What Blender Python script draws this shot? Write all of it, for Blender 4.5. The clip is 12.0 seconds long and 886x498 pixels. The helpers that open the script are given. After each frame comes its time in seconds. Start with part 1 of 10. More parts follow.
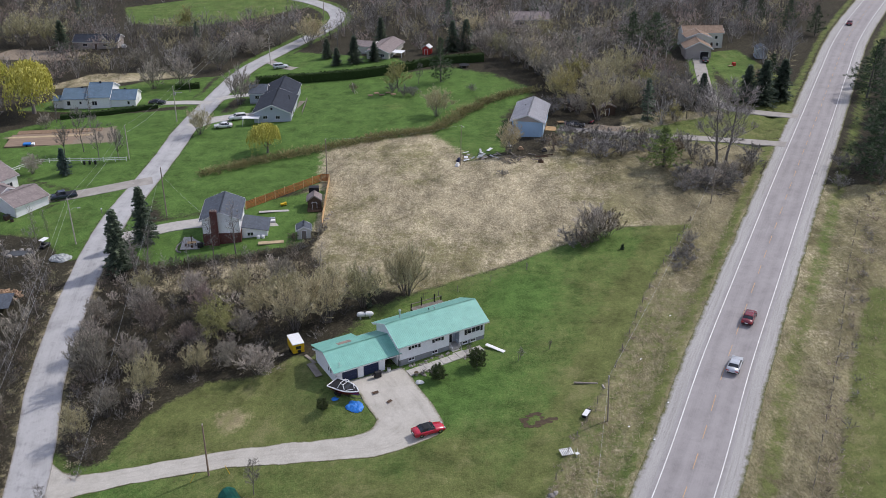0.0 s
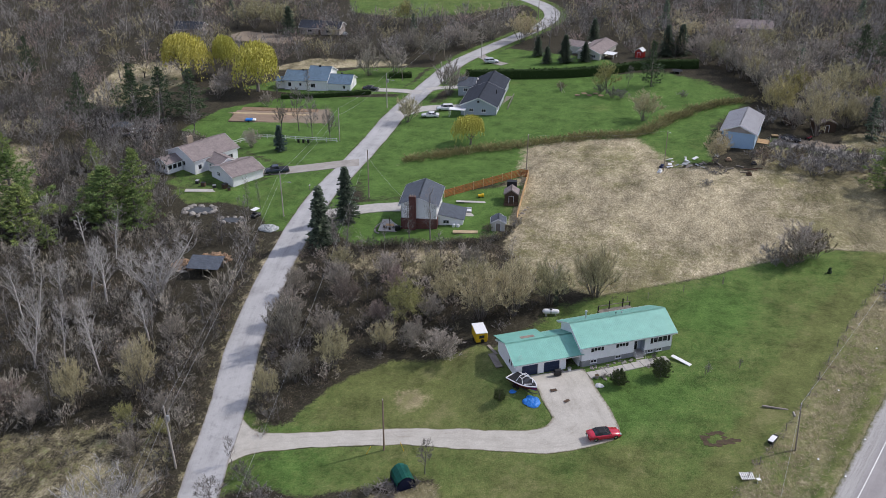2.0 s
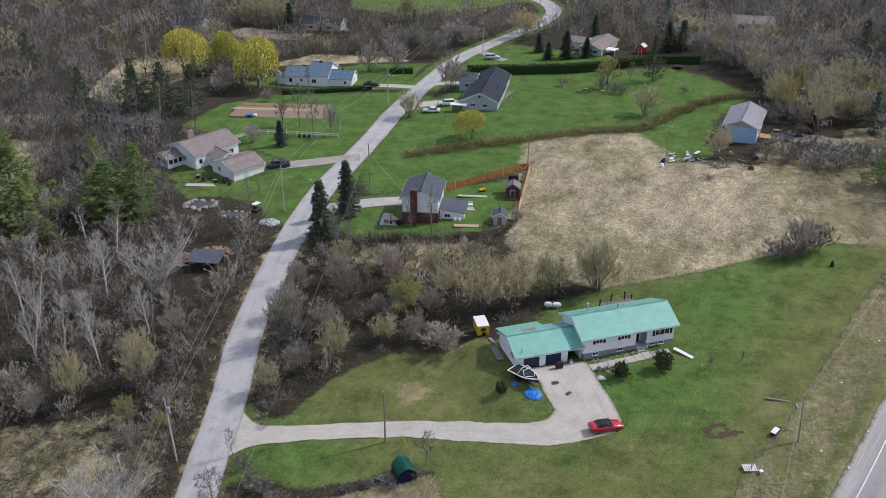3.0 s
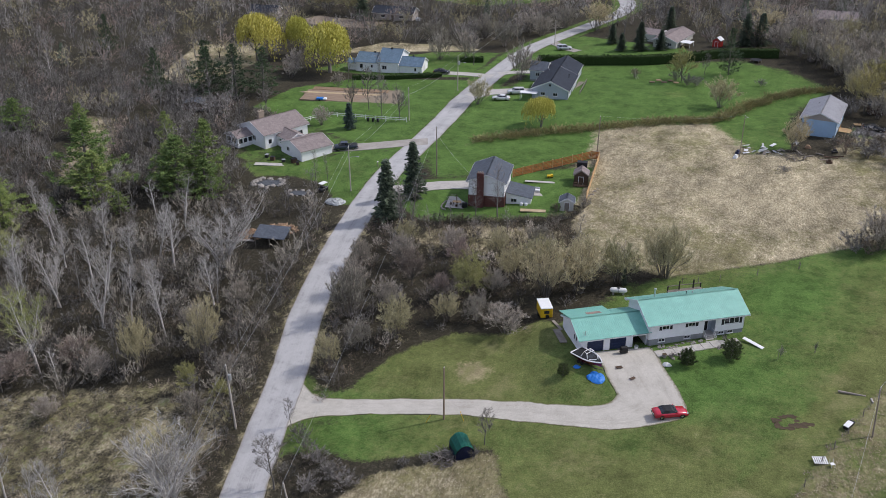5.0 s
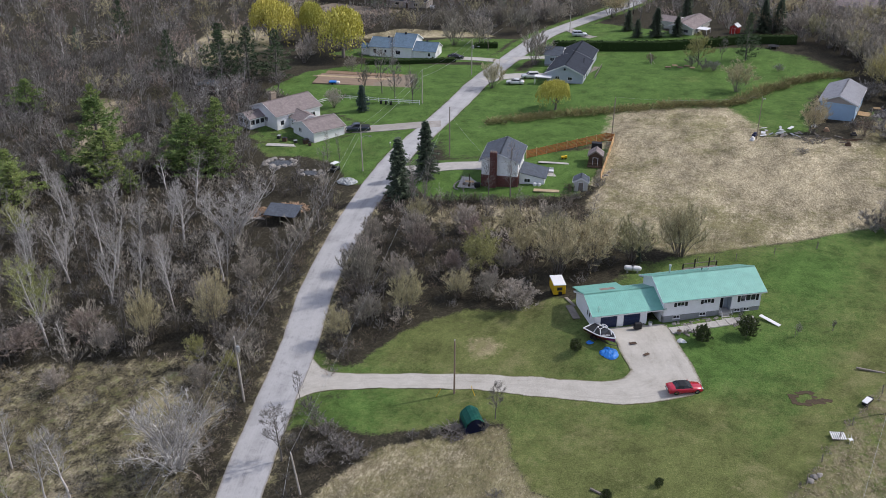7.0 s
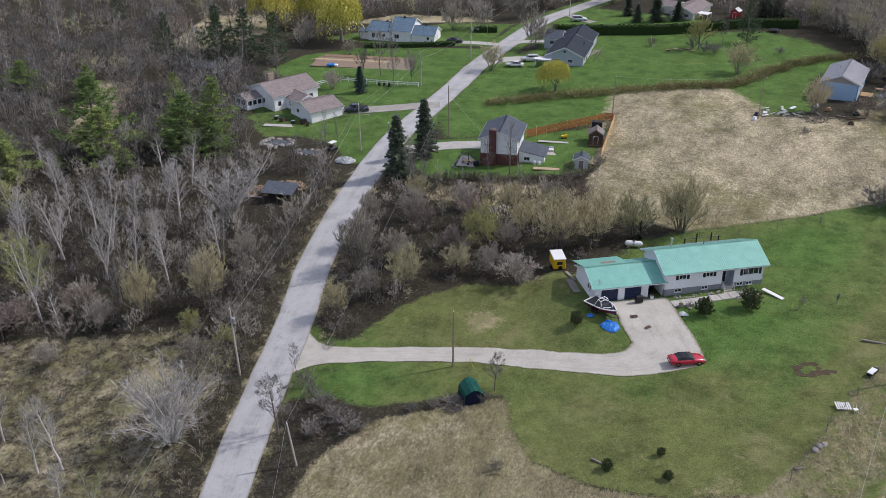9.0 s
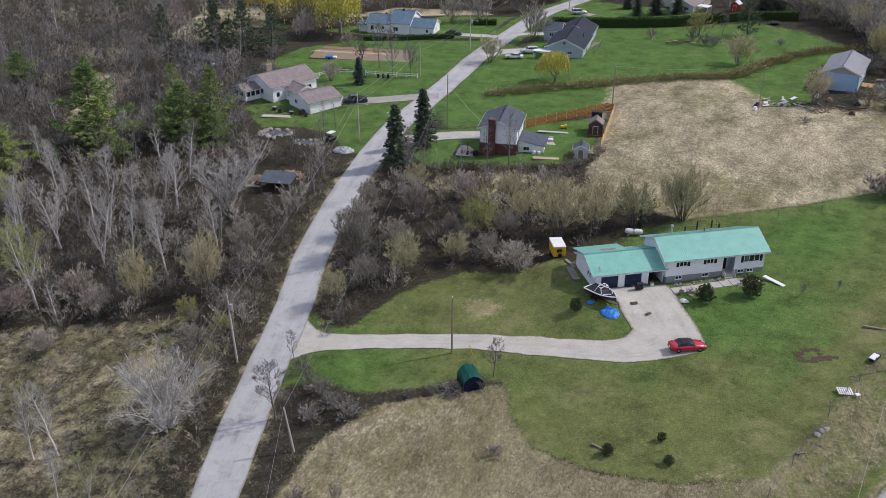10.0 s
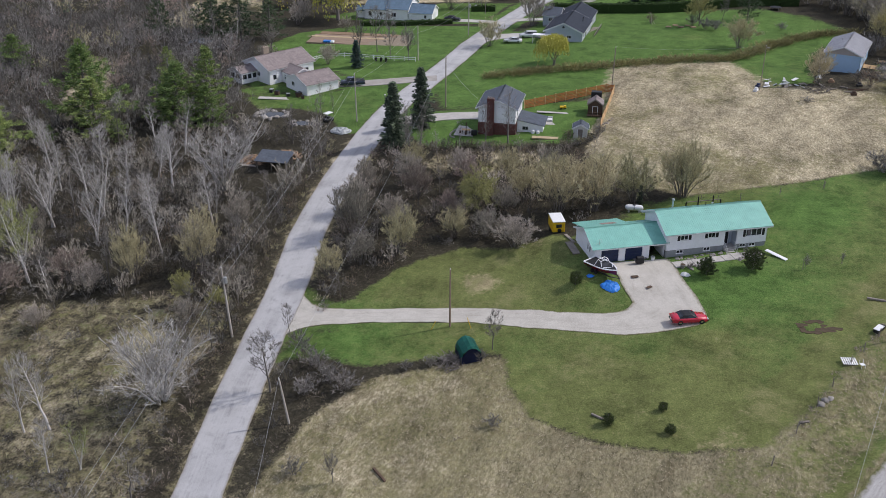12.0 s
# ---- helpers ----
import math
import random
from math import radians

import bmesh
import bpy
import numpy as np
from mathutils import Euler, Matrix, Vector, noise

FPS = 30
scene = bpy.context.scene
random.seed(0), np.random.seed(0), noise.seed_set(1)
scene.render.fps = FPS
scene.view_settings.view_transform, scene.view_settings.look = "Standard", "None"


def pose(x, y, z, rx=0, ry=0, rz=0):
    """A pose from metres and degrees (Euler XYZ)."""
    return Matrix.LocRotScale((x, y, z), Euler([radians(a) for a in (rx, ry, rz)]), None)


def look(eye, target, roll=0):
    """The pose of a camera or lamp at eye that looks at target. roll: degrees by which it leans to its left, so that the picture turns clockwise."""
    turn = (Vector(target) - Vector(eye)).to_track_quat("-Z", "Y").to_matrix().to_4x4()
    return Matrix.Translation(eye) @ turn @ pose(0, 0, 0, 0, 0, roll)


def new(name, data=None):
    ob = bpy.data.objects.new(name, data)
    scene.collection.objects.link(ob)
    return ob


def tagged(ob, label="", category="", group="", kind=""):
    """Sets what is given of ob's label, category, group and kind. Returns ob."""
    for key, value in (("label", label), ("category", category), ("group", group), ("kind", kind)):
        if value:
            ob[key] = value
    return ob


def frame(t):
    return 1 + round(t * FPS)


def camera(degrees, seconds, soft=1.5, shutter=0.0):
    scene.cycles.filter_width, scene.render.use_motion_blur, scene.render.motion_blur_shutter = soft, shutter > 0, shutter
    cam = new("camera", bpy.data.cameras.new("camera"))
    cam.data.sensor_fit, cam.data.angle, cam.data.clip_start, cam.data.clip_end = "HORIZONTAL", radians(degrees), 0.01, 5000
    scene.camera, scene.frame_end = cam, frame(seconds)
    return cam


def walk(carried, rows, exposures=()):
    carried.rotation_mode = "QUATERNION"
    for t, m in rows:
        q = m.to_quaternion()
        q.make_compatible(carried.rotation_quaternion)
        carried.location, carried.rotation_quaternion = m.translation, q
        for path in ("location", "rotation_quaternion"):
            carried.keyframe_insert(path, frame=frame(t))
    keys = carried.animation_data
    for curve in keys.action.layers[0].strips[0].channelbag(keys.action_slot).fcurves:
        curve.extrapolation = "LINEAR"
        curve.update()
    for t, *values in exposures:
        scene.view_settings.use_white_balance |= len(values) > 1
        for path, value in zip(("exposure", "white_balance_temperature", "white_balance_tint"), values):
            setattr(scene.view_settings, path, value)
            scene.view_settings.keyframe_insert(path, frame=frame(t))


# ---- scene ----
cam = camera(49.1, 12.0, soft=0.45)
# length of the descent, first eye height over the green-roofed house, first tilt and lean
METRES, EYE, TILT, LEAN, TURN = 22.4, 84.3, -26.4, -0.25, 0.0
ROWS = [
    (0.0, 0.0, 0.0, 0.0, 0.0, 0.0, 0.0),
    (0.5, -0.0277, -0.0121, 0.0009, 2.74, -0.03, -1.4),
    (1.0, -0.0262, -0.0103, -0.0124, 8.21, -0.21, -4.12),
    (1.5, -0.0014, -0.0015, -0.0255, 11.04, -0.43, -5.41),
    (2.0, 0.0023, 0.0066, -0.0431, 11.33, -0.47, -5.52),
    (2.5, 0.0025, 0.0152, -0.0655, 11.35, -0.48, -5.5),
    (4.5, -0.0058, 0.0798, -0.2136, 13.12, -0.59, -6.34),
    (5.0, -0.0029, 0.0997, -0.2557, 15.22, -0.83, -7.37),
    (5.5, 0.0068, 0.124, -0.2985, 16.02, -0.93, -7.73),
    (6.0, 0.0091, 0.1451, -0.3412, 16.04, -0.93, -7.74),
    (6.5, 0.0099, 0.1661, -0.3832, 16.04, -0.95, -7.75),
    (7.0, 0.01, 0.188, -0.4244, 16.04, -0.97, -7.75),
    (9.0, 0.0123, 0.2762, -0.5941, 15.99, -1.05, -7.77),
    (9.5, 0.0154, 0.2987, -0.6368, 15.98, -1.05, -7.78),
    (10.0, 0.0159, 0.3209, -0.6791, 15.96, -1.05, -7.78),
    (10.5, 0.0169, 0.3429, -0.7228, 15.94, -1.04, -7.77),
    (11.0, 0.0191, 0.3651, -0.7638, 15.94, -1.05, -7.77),
    (11.5, 0.0209, 0.3871, -0.8061, 15.93, -1.03, -7.77),
    (12.0, 0.0221, 0.4092, -0.8487, 15.9, -1.01, -7.75),
]
walk(cam, [(t, pose(0, 0, EYE, TILT, LEAN, TURN) @ pose(METRES * x, METRES * y, METRES * z, 90 + pitch, roll, yaw)) for t, x, y, z, yaw, pitch, roll in ROWS])

# ---- light: hazy spring sun from the right, slightly ahead, and a bright veiled sky ----
SUN_AZ, SUN_EL = radians(62), radians(48)
SUN_TO = Vector((math.sin(SUN_AZ) * math.cos(SUN_EL), math.cos(SUN_AZ) * math.cos(SUN_EL), math.sin(SUN_EL)))
world = bpy.data.worlds.new("sky")
scene.world = world
world.use_nodes = True
wt = world.node_tree
sky = wt.nodes.new("ShaderNodeTexSky")
sky.sky_type, sky.sun_disc = "NISHITA", False
sky.sun_elevation, sky.sun_rotation = SUN_EL, SUN_AZ
sky.air_density, sky.dust_density, sky.ozone_density = 1.0, 3.0, 1.0
veil = wt.nodes.new("ShaderNodeMixRGB")
veil.inputs[0].default_value = 0.55
veil.inputs[2].default_value = (5.35, 5.8, 7.9, 1)
wt.links.new(sky.outputs[0], veil.inputs[1])
wt.links.new(veil.outputs[0], wt.nodes["Background"].inputs[0])
wt.nodes["Background"].inputs[1].default_value = 0.111
sun_data = bpy.data.lights.new("sun", "SUN")
sun_data.energy, sun_data.angle, sun_data.color = 2.65, radians(1.2), (1.0, 0.948, 0.93)
sun = new("sun", sun_data)
sun.matrix_world = look(SUN_TO * 300, (0, 0, 0))
scene.view_settings.exposure = 0.0

# ---- the lie of the land: low at the road junction, rising to the highway ----
LAND = (0.05, 6.05, 6.04, -0.2, -4.25, -4.05, -1.59, 4.05, -0.08)
HOUSE_O, HOUSE_TURN = Vector((-6.43, 127.62)), radians(30.06)


def smooth(a, b, x):
    t = np.clip((x - a) / (b - a), 0, 1)
    return t * t * (3 - 2 * t)


def land(x, y):
    x, y = np.asarray(x, float), np.asarray(y, float)
    u, v = np.tanh((x + 20) / 90), np.tanh((y - 150) / 110)
    c = LAND
    z = c[0] + c[1] * u + c[2] * v + c[3] * u * u + c[4] * u * v + c[5] * v * v + c[6] * v ** 3 + c[7] * u * v * v + c[8] * u * u * v
    # level pad under the green-roofed house
    a = (x - HOUSE_O.x) * math.cos(HOUSE_TURN) + (y - HOUSE_O.y) * math.sin(HOUSE_TURN)
    b = -(x - HOUSE_O.x) * math.sin(HOUSE_TURN) + (y - HOUSE_O.y) * math.cos(HOUSE_TURN)
    d = np.hypot(np.maximum(np.abs(a - 2.5) - 13.5, 0), np.maximum(np.abs(b - 4) - 5, 0))
    w = 1 - smooth(0, 9, d)
    return z * (1 - w) + (0.36 + 0.4 * smooth(0, 14, a)) * w


def gz(x, y):
    return float(land(x, y))


def spline(points, step=2.0):
    """A smooth line through plan points, resampled evenly."""
    p = np.array(points, float)
    p = np.vstack([2 * p[0] - p[1], p, 2 * p[-1] - p[-2]])
    out = []
    for i in range(1, len(p) - 2):
        n = max(2, int(np.linalg.norm(p[i + 1, :2] - p[i, :2]) / step))
        for t in np.arange(n) / n:
            out.append(0.5 * (2 * p[i] + (p[i + 1] - p[i - 1]) * t + (2 * p[i - 1] - 5 * p[i] + 4 * p[i + 1] - p[i + 2]) * t * t
                              + (3 * p[i] - p[i - 1] - 3 * p[i + 1] + p[i + 2]) * t ** 3))
    out.append(p[-2])
    return np.array(out)


ROAD = spline([(-30, -60), (-38, 20), (-45, 50), (-49.9, 71), (-54, 87.5), (-56.8, 101), (-59.4, 114), (-63.4, 130.5), (-66.2, 150), (-68, 170), (-68.6, 185),
               (-67.7, 200), (-66.9, 219), (-66.8, 242), (-65.2, 264), (-62.9, 290), (-59.5, 305), (-53.5, 321), (-46.5, 338), (-40.5, 355), (-40, 372), (-47, 390), (-62, 408), (-90, 425), (-140, 440)])
HIGHWAY = spline([(-43, -60), (12.8, 60), (30.9, 96.5), (43.6, 125), (54.8, 149), (64.9, 170.6), (78, 198.6), (96, 236.7), (112.7, 272.6), (131.4, 311.9), (153.6, 353), (180, 398), (215, 450), (330, 600)])


def line_distance(line, x, y):
    """Signed distance to a plan line: plus on its right."""
    best = np.full(np.shape(x), 1e9)
    side = np.zeros(np.shape(x))
    for a, b in zip(line[:-1:2], line[2::2]):
        d = b[:2] - a[:2]
        n = d @ d
        if n < 1e-9:
            continue
        t = np.clip(((x - a[0]) * d[0] + (y - a[1]) * d[1]) / n, 0, 1)
        ex, ey = x - a[0] - t * d[0], y - a[1] - t * d[1]
        dist = np.hypot(ex, ey)
        s = np.sign(ex * d[1] - ey * d[0])
        near = dist < best
        best, side = np.where(near, dist, best), np.where(near, s, side)
    return best * np.where(side == 0, 1, side)


def inside(poly, x, y):
    """Signed distance to a plan polygon: plus inside."""
    p = np.array(poly, float)
    best = np.full(np.shape(x), 1e9)
    odd = np.zeros(np.shape(x), bool)
    for a, b in zip(p, np.roll(p, -1, 0)):
        d = b - a
        t = np.clip(((x - a[0]) * d[0] + (y - a[1]) * d[1]) / (d @ d), 0, 1)
        best = np.minimum(best, np.hypot(x - a[0] - t * d[0], y - a[1] - t * d[1]))
        if abs(d[1]) > 1e-9:
            odd ^= ((a[1] > y) != (b[1] > y)) & (x < a[0] + (y - a[1]) * d[0] / d[1])
    return np.where(odd, best, -best)


LAWNS = [
    [(-49.4, 108.8), (-43.8, 121), (-37.2, 127.4), (-30.4, 127.8), (-23, 131.5), (-19.5, 130), (-16.3, 124.8), (-14.4, 120.5), (-10.9, 116.8), (-9.6, 114.6), (-13, 112.4), (-23.5, 111.6), (-33.4, 110.6), (-43.4, 109)],
    [(-52, 101.5), (-53, 95), (-47.6, 97.4), (-40, 96.2), (-30, 100), (-23.7, 102), (-21.2, 95.4), (-17.1, 89.5), (-8.8, 86.4), (-0.4, 86.2), (8.1, 88.9), (14.4, 99), (17.2, 106.2), (25.4, 122.6),
     (36.2, 148.2), (49, 173), (46, 172), (35.4, 172), (21.3, 164), (12.4, 158.2), (2, 153.3), (-5, 148), (-14, 140), (-9, 130), (-4, 126), (-1.5, 120), (1, 115), (0.5, 112), (-5, 109), (-12, 107.6), (-24, 107.4), (-34, 106.6), (-44, 105)],
    [(-66, 199), (-58.5, 184), (-50, 186), (-40, 192), (-25.5, 198), (-27.5, 219), (-19.5, 224), (-3, 228), (1, 219), (7, 209), (16, 213), (17, 224), (17, 240), (27, 262), (16, 280), (3, 290), (-31, 283), (-57, 281), (-56, 263), (-64, 240), (-64, 219)],
    [(-120, 222), (-117, 241), (-104, 254), (-71, 259), (-71, 234), (-72, 213), (-73, 204), (-85, 203), (-93, 208), (-104, 214)],
    [(-104.7, 185), (-97, 178), (-89.2, 180), (-81.4, 178), (-73, 168), (-72, 183), (-72, 198), (-81.3, 196), (-90, 188)],
    [(-62, 172), (-60, 181), (-51, 181), (-50, 190), (-40.7, 190.5), (-25.3, 196), (-25.4, 180), (-27.3, 171), (-36, 168), (-44, 166.5), (-54.5, 164)],
    [(-64, 283), (-56, 285), (-30, 287), (-10, 293), (-14, 303), (-30, 310), (-48, 318), (-56, 302)],
    [(-72, 262), (-95, 258), (-120, 262), (-110, 275), (-90, 290), (-70, 292)],
    [(78, 243), (90, 238), (98, 262), (92, 300), (80, 296), (80, 262)],
    [(46, 224), (72, 218.5), (84, 219), (90, 232), (76, 238), (60, 232)],
    [(-75, 372), (-50, 392), (-62, 404), (-95, 420), (-130, 400), (-120, 372), (-95, 364)],
]
FIELDS = [
    [(-26, 219), (-19.5, 223.5), (-3, 227.4), (1.2, 218.8), (7, 206.5), (24, 203.5), (40.3, 202), (51, 193), (62, 199), (66, 190), (57, 177), (47, 171.8), (35.4, 172), (21.3, 164), (12.4, 158.2), (2, 153.3), (-6, 150), (-18, 155), (-25, 166), (-24, 176), (-24.6, 198)],
    [(-22.5, 101), (-29, 98.5), (-38, 94), (-43, 86), (-44, 70), (-40, 45), (6, 40), (13, 60), (26, 94), (22, 104), (17.2, 106.2), (14.4, 99), (8.1, 88.9), (-0.4, 86.2), (-8.8, 86.4), (-17.1, 89.5), (-21.2, 95.4)],
    [(-160, 240), (-146, 236), (-140, 262), (-150, 290), (-170, 280)],
    [(-124, 281), (-98, 289), (-76, 294), (-82, 299), (-110, 300)],
    [(24, 203), (40, 202), (51, 192), (62, 199), (80, 207), (80, 212), (56, 218.5), (46, 220.5), (30, 226), (24, 216)],
    [(44, 226), (56, 223), (70, 221), (72, 238), (56, 240), (46, 236)],
]
DITCH = spline([(-57, 204.6), (-50, 210.6), (-32, 218.9), (-13, 227.8), (-2, 231), (7, 245), (16, 255.4), (26, 261.5)], 1.0)
# bare dirt, parking and yards
DIRTS = [
    [(-104, 231), (-113.5, 238), (-86.5, 245.5), (-82.5, 233)],
    [(28, 227), (43, 223), (46, 228), (32, 233)],
    [(-155, 320), (-125, 318), (-120, 328), (-150, 334)],
]

# ---- materials ----
def mat(name, build):
    m = bpy.data.materials.new(name)
    m.use_nodes = True
    n = m.node_tree.nodes
    n.remove(n["Principled BSDF"])
    b = n.new("ShaderNodeBsdfPrincipled")
    m.node_tree.links.new(b.outputs[0], n["Material Output"].inputs[0])
    build(m.node_tree, b)
    return m


def node(t, kind, **sets):
    n = t.nodes.new(kind)
    for k, v in sets.items():
        n.inputs[k].default_value = v
    return n


def coords(t, space="Object"):
    return t.nodes.new("ShaderNodeTexCoord").outputs[space]


def noise_of(t, vec, scale, detail=4.0, rough=0.6, stretch=None):
    if stretch:
        mp = t.nodes.new("ShaderNodeMapping")
        mp.inputs["Scale"].default_value = stretch
        t.links.new(vec, mp.inputs[0])
        vec = mp.outputs[0]
    n = node(t, "ShaderNodeTexNoise", Scale=scale, Detail=detail, Roughness=rough)
    t.links.new(vec, n.inputs["Vector"])
    return n.outputs["Fac"]


def ramp(t, fac, stops):
    r = t.nodes.new("ShaderNodeValToRGB")
    e = r.color_ramp.elements
    while len(e) < len(stops):
        e.new(0.5)
    for el, (p, c) in zip(e, stops):
        el.position, el.color = p, (*c, 1) if len(c) == 3 else c
    t.links.new(fac, r.inputs[0])
    return r.outputs[0]


def mix(t, fac, a, b, kind="MIX"):
    m = t.nodes.new("ShaderNodeMixRGB")
    m.blend_type = kind
    for s, v in ((0, fac), (1, a), (2, b)):
        if isinstance(v, (int, float)):
            m.inputs[s].default_value = v
        elif isinstance(v, tuple):
            m.inputs[s].default_value = (*v, 1)
        else:
            t.links.new(v, m.inputs[s])
    return m.outputs[0]


def calc(t, op, a, b=None, c=None):
    m = t.nodes.new("ShaderNodeMath")
    m.operation = op
    for i, v in enumerate((a, b, c)):
        if v is None:
            continue
        if isinstance(v, (int, float)):
            m.inputs[i].default_value = v
        else:
            t.links.new(v, m.inputs[i])
    return m.outputs[0]


def bump(t, b, height, strength=0.3, distance=0.05):
    n = node(t, "ShaderNodeBump", Strength=strength, Distance=distance)
    t.links.new(height, n.inputs["Height"])
    t.links.new(n.outputs[0], b.inputs["Normal"])


def surface(name, base, rough=0.7, metal=0.0, var=0.25, scale=3.0, grain=40.0, relief=0.15, jitter=0.0, stretch=None, spec=0.3):
    """A worn plain surface: a base colour with stains, fine grain and relief; jitter varies it from object to object."""
    def build(t, b):
        v = coords(t)
        big = noise_of(t, v, scale, 5, 0.65, stretch)
        fine = noise_of(t, v, grain, 2, 0.6, stretch)
        dark = tuple(c * (1 - var) for c in base)
        light = tuple(min(1, c * (1 + var * 0.6)) for c in base)
        col = ramp(t, big, [(0.3, dark), (0.7, light)])
        col = mix(t, 0.25, col, ramp(t, fine, [(0.3, tuple(c * 0.6 for c in base)), (0.7, tuple(min(1, c * 1.3) for c in base))]))
        if jitter:
            info = t.nodes.new("ShaderNodeObjectInfo")
            hs = node(t, "ShaderNodeHueSaturation")
            t.links.new(calc(t, "MULTIPLY_ADD", info.outputs["Random"], jitter, 1 - jitter / 2), hs.inputs["Value"])
            t.links.new(col, hs.inputs["Color"])
            col = hs.outputs[0]
        t.links.new(col, b.inputs["Base Color"])
        b.inputs["Roughness"].default_value, b.inputs["Metallic"].default_value = rough, metal
        b.inputs["Specular IOR Level"].default_value = spec
        if relief:
            bump(t, b, fine, relief, 0.02)
    return mat(name, build)


def ground_build(t, b):
    v = coords(t)
    za = t.nodes.new("ShaderNodeVertexColor")
    za.layer_name = "cover"
    sep = t.nodes.new("ShaderNodeSeparateColor")
    t.links.new(za.outputs[0], sep.inputs[0])
    edge = noise_of(t, v, 0.5, 6, 0.7)
    edge2 = noise_of(t, v, 3.0, 3, 0.6)
    wob = calc(t, "ADD", calc(t, "MULTIPLY_ADD", edge, 0.6, -0.3), calc(t, "MULTIPLY_ADD", edge2, 0.3, -0.15))
    patch = noise_of(t, v, 0.07, 5, 0.65)
    mid = noise_of(t, v, 0.55, 5, 0.7)
    fine = noise_of(t, v, 6.0, 4, 0.75)
    grit = noise_of(t, v, 2.2, 5, 0.8)
    # leaf litter, dead weeds and bare twiggy soil
    litter = ramp(t, grit, [(0.38, (0.01, 0.009, 0.008)), (0.52, (0.033, 0.028, 0.022)), (0.66, (0.105, 0.088, 0.066))])
    litter = mix(t, calc(t, "MULTIPLY", patch, 0.6), litter, ramp(t, fine, [(0.35, (0.032, 0.031, 0.019)), (0.65, (0.13, 0.122, 0.078))]))
    # mown spring lawn with worn, mossy and straw-coloured patches
    lawn = ramp(t, fine, [(0.3, (0.039, 0.075, 0.017)), (0.5, (0.083, 0.15, 0.036)), (0.72, (0.155, 0.24, 0.074))])
    lawn2 = ramp(t, fine, [(0.3, (0.078, 0.094, 0.03)), (0.52, (0.132, 0.146, 0.051)), (0.72, (0.21, 0.21, 0.094))])
    worn = t.nodes.new("ShaderNodeAttribute")
    worn.attribute_name = "worn"
    wear = calc(t, "ADD", worn.outputs["Fac"], calc(t, "MULTIPLY_ADD", mid, 0.9, -0.45))
    wear = calc(t, "ADD", wear, calc(t, "MULTIPLY_ADD", patch, 0.8, -0.4))
    wear = calc(t, "ADD", wear, calc(t, "MULTIPLY_ADD", grit, 0.5, -0.25))
    blotch = noise_of(t, v, 1.4, 4, 0.7)
    wear = calc(t, "ADD", wear, calc(t, "MULTIPLY_ADD", blotch, 0.9, -0.45))
    dead = ramp(t, calc(t, "MULTIPLY", wear, 0.5), [(0.74, (0, 0, 0)), (0.98, (0.8, 0.8, 0.8))])
    wear = ramp(t, wear, [(0.12, (0, 0, 0)), (0.95, (0.92, 0.92, 0.92))])
    lawn = mix(t, wear, lawn, lawn2)
    lawn = mix(t, dead, lawn, ramp(t, fine, [(0.3, (0.17, 0.14, 0.08)), (0.7, (0.38, 0.32, 0.2))]))
    lawn = mix(t, 0.3, lawn, mix(t, 1.0, lawn, ramp(t, grit, [(0.3, (0.5, 0.5, 0.5)), (0.6, (1.25, 1.25, 1.25))]), "MULTIPLY"))
    tone = calc(t, "ADD", calc(t, "MULTIPLY_ADD", noise_of(t, v, 0.22, 5, 0.7), 1.6, 0.2), calc(t, "MULTIPLY_ADD", mid, 0.9, -0.45))
    lawn = mix(t, 1.0, lawn, tone, "MULTIPLY")
    faded = noise_of(t, v, 0.12, 6, 0.75)
    lawn = mix(t, calc(t, "MULTIPLY", ramp(t, faded, [(0.54, (0, 0, 0)), (0.72, (0.8, 0.8, 0.8))]), calc(t, "MULTIPLY_ADD", worn.outputs["Fac"], 1.2, 0.25)), lawn, ramp(t, fine, [(0.3, (0.13, 0.135, 0.055)), (0.7, (0.29, 0.275, 0.13))]))
    # dead straw meadow
    mpv = t.nodes.new("ShaderNodeMapping")
    mpv.inputs["Scale"].default_value = (1.0, 0.45, 1.0)
    mpv.inputs["Rotation"].default_value = (0, 0, 0.6)
    t.links.new(v, mpv.inputs[0])
    blades = noise_of(t, mpv.outputs[0], 3.4, 6, 0.8)
    straw = ramp(t, blades, [(0.3, (0.12, 0.095, 0.058)), (0.48, (0.3, 0.258, 0.168)), (0.68, (0.64, 0.57, 0.415))])
    green = ramp(t, grit, [(0.32, (0.05, 0.055, 0.018)), (0.65, (0.215, 0.2, 0.085))])
    damp = calc(t, "ADD", calc(t, "MULTIPLY_ADD", noise_of(t, v, 0.16, 6, 0.75), 1.0, 0.0), calc(t, "MULTIPLY_ADD", blotch, 0.5, -0.25))
    damp = calc(t, "ADD", damp, calc(t, "MULTIPLY_ADD", worn.outputs["Fac"], 0.25, -0.05))
    straw = mix(t, ramp(t, damp, [(0.46, (0, 0, 0)), (0.68, (0.8, 0.8, 0.8))]), straw, green)
    tired = calc(t, "ADD", calc(t, "MULTIPLY_ADD", worn.outputs["Fac"], 0.8, -0.4), calc(t, "MULTIPLY_ADD", blotch, 1.2, -0.6))
    straw = mix(t, ramp(t, tired, [(0.05, (0, 0, 0)), (0.75, (0.75, 0.75, 0.75))]), straw, ramp(t, blades, [(0.33, (0.06, 0.052, 0.032)), (0.62, (0.3, 0.262, 0.175))]))
    straw = mix(t, ramp(t, mid, [(0.5, (0, 0, 0)), (0.75, (0.6, 0.6, 0.6))]), straw, (0.13, 0.1, 0.06))
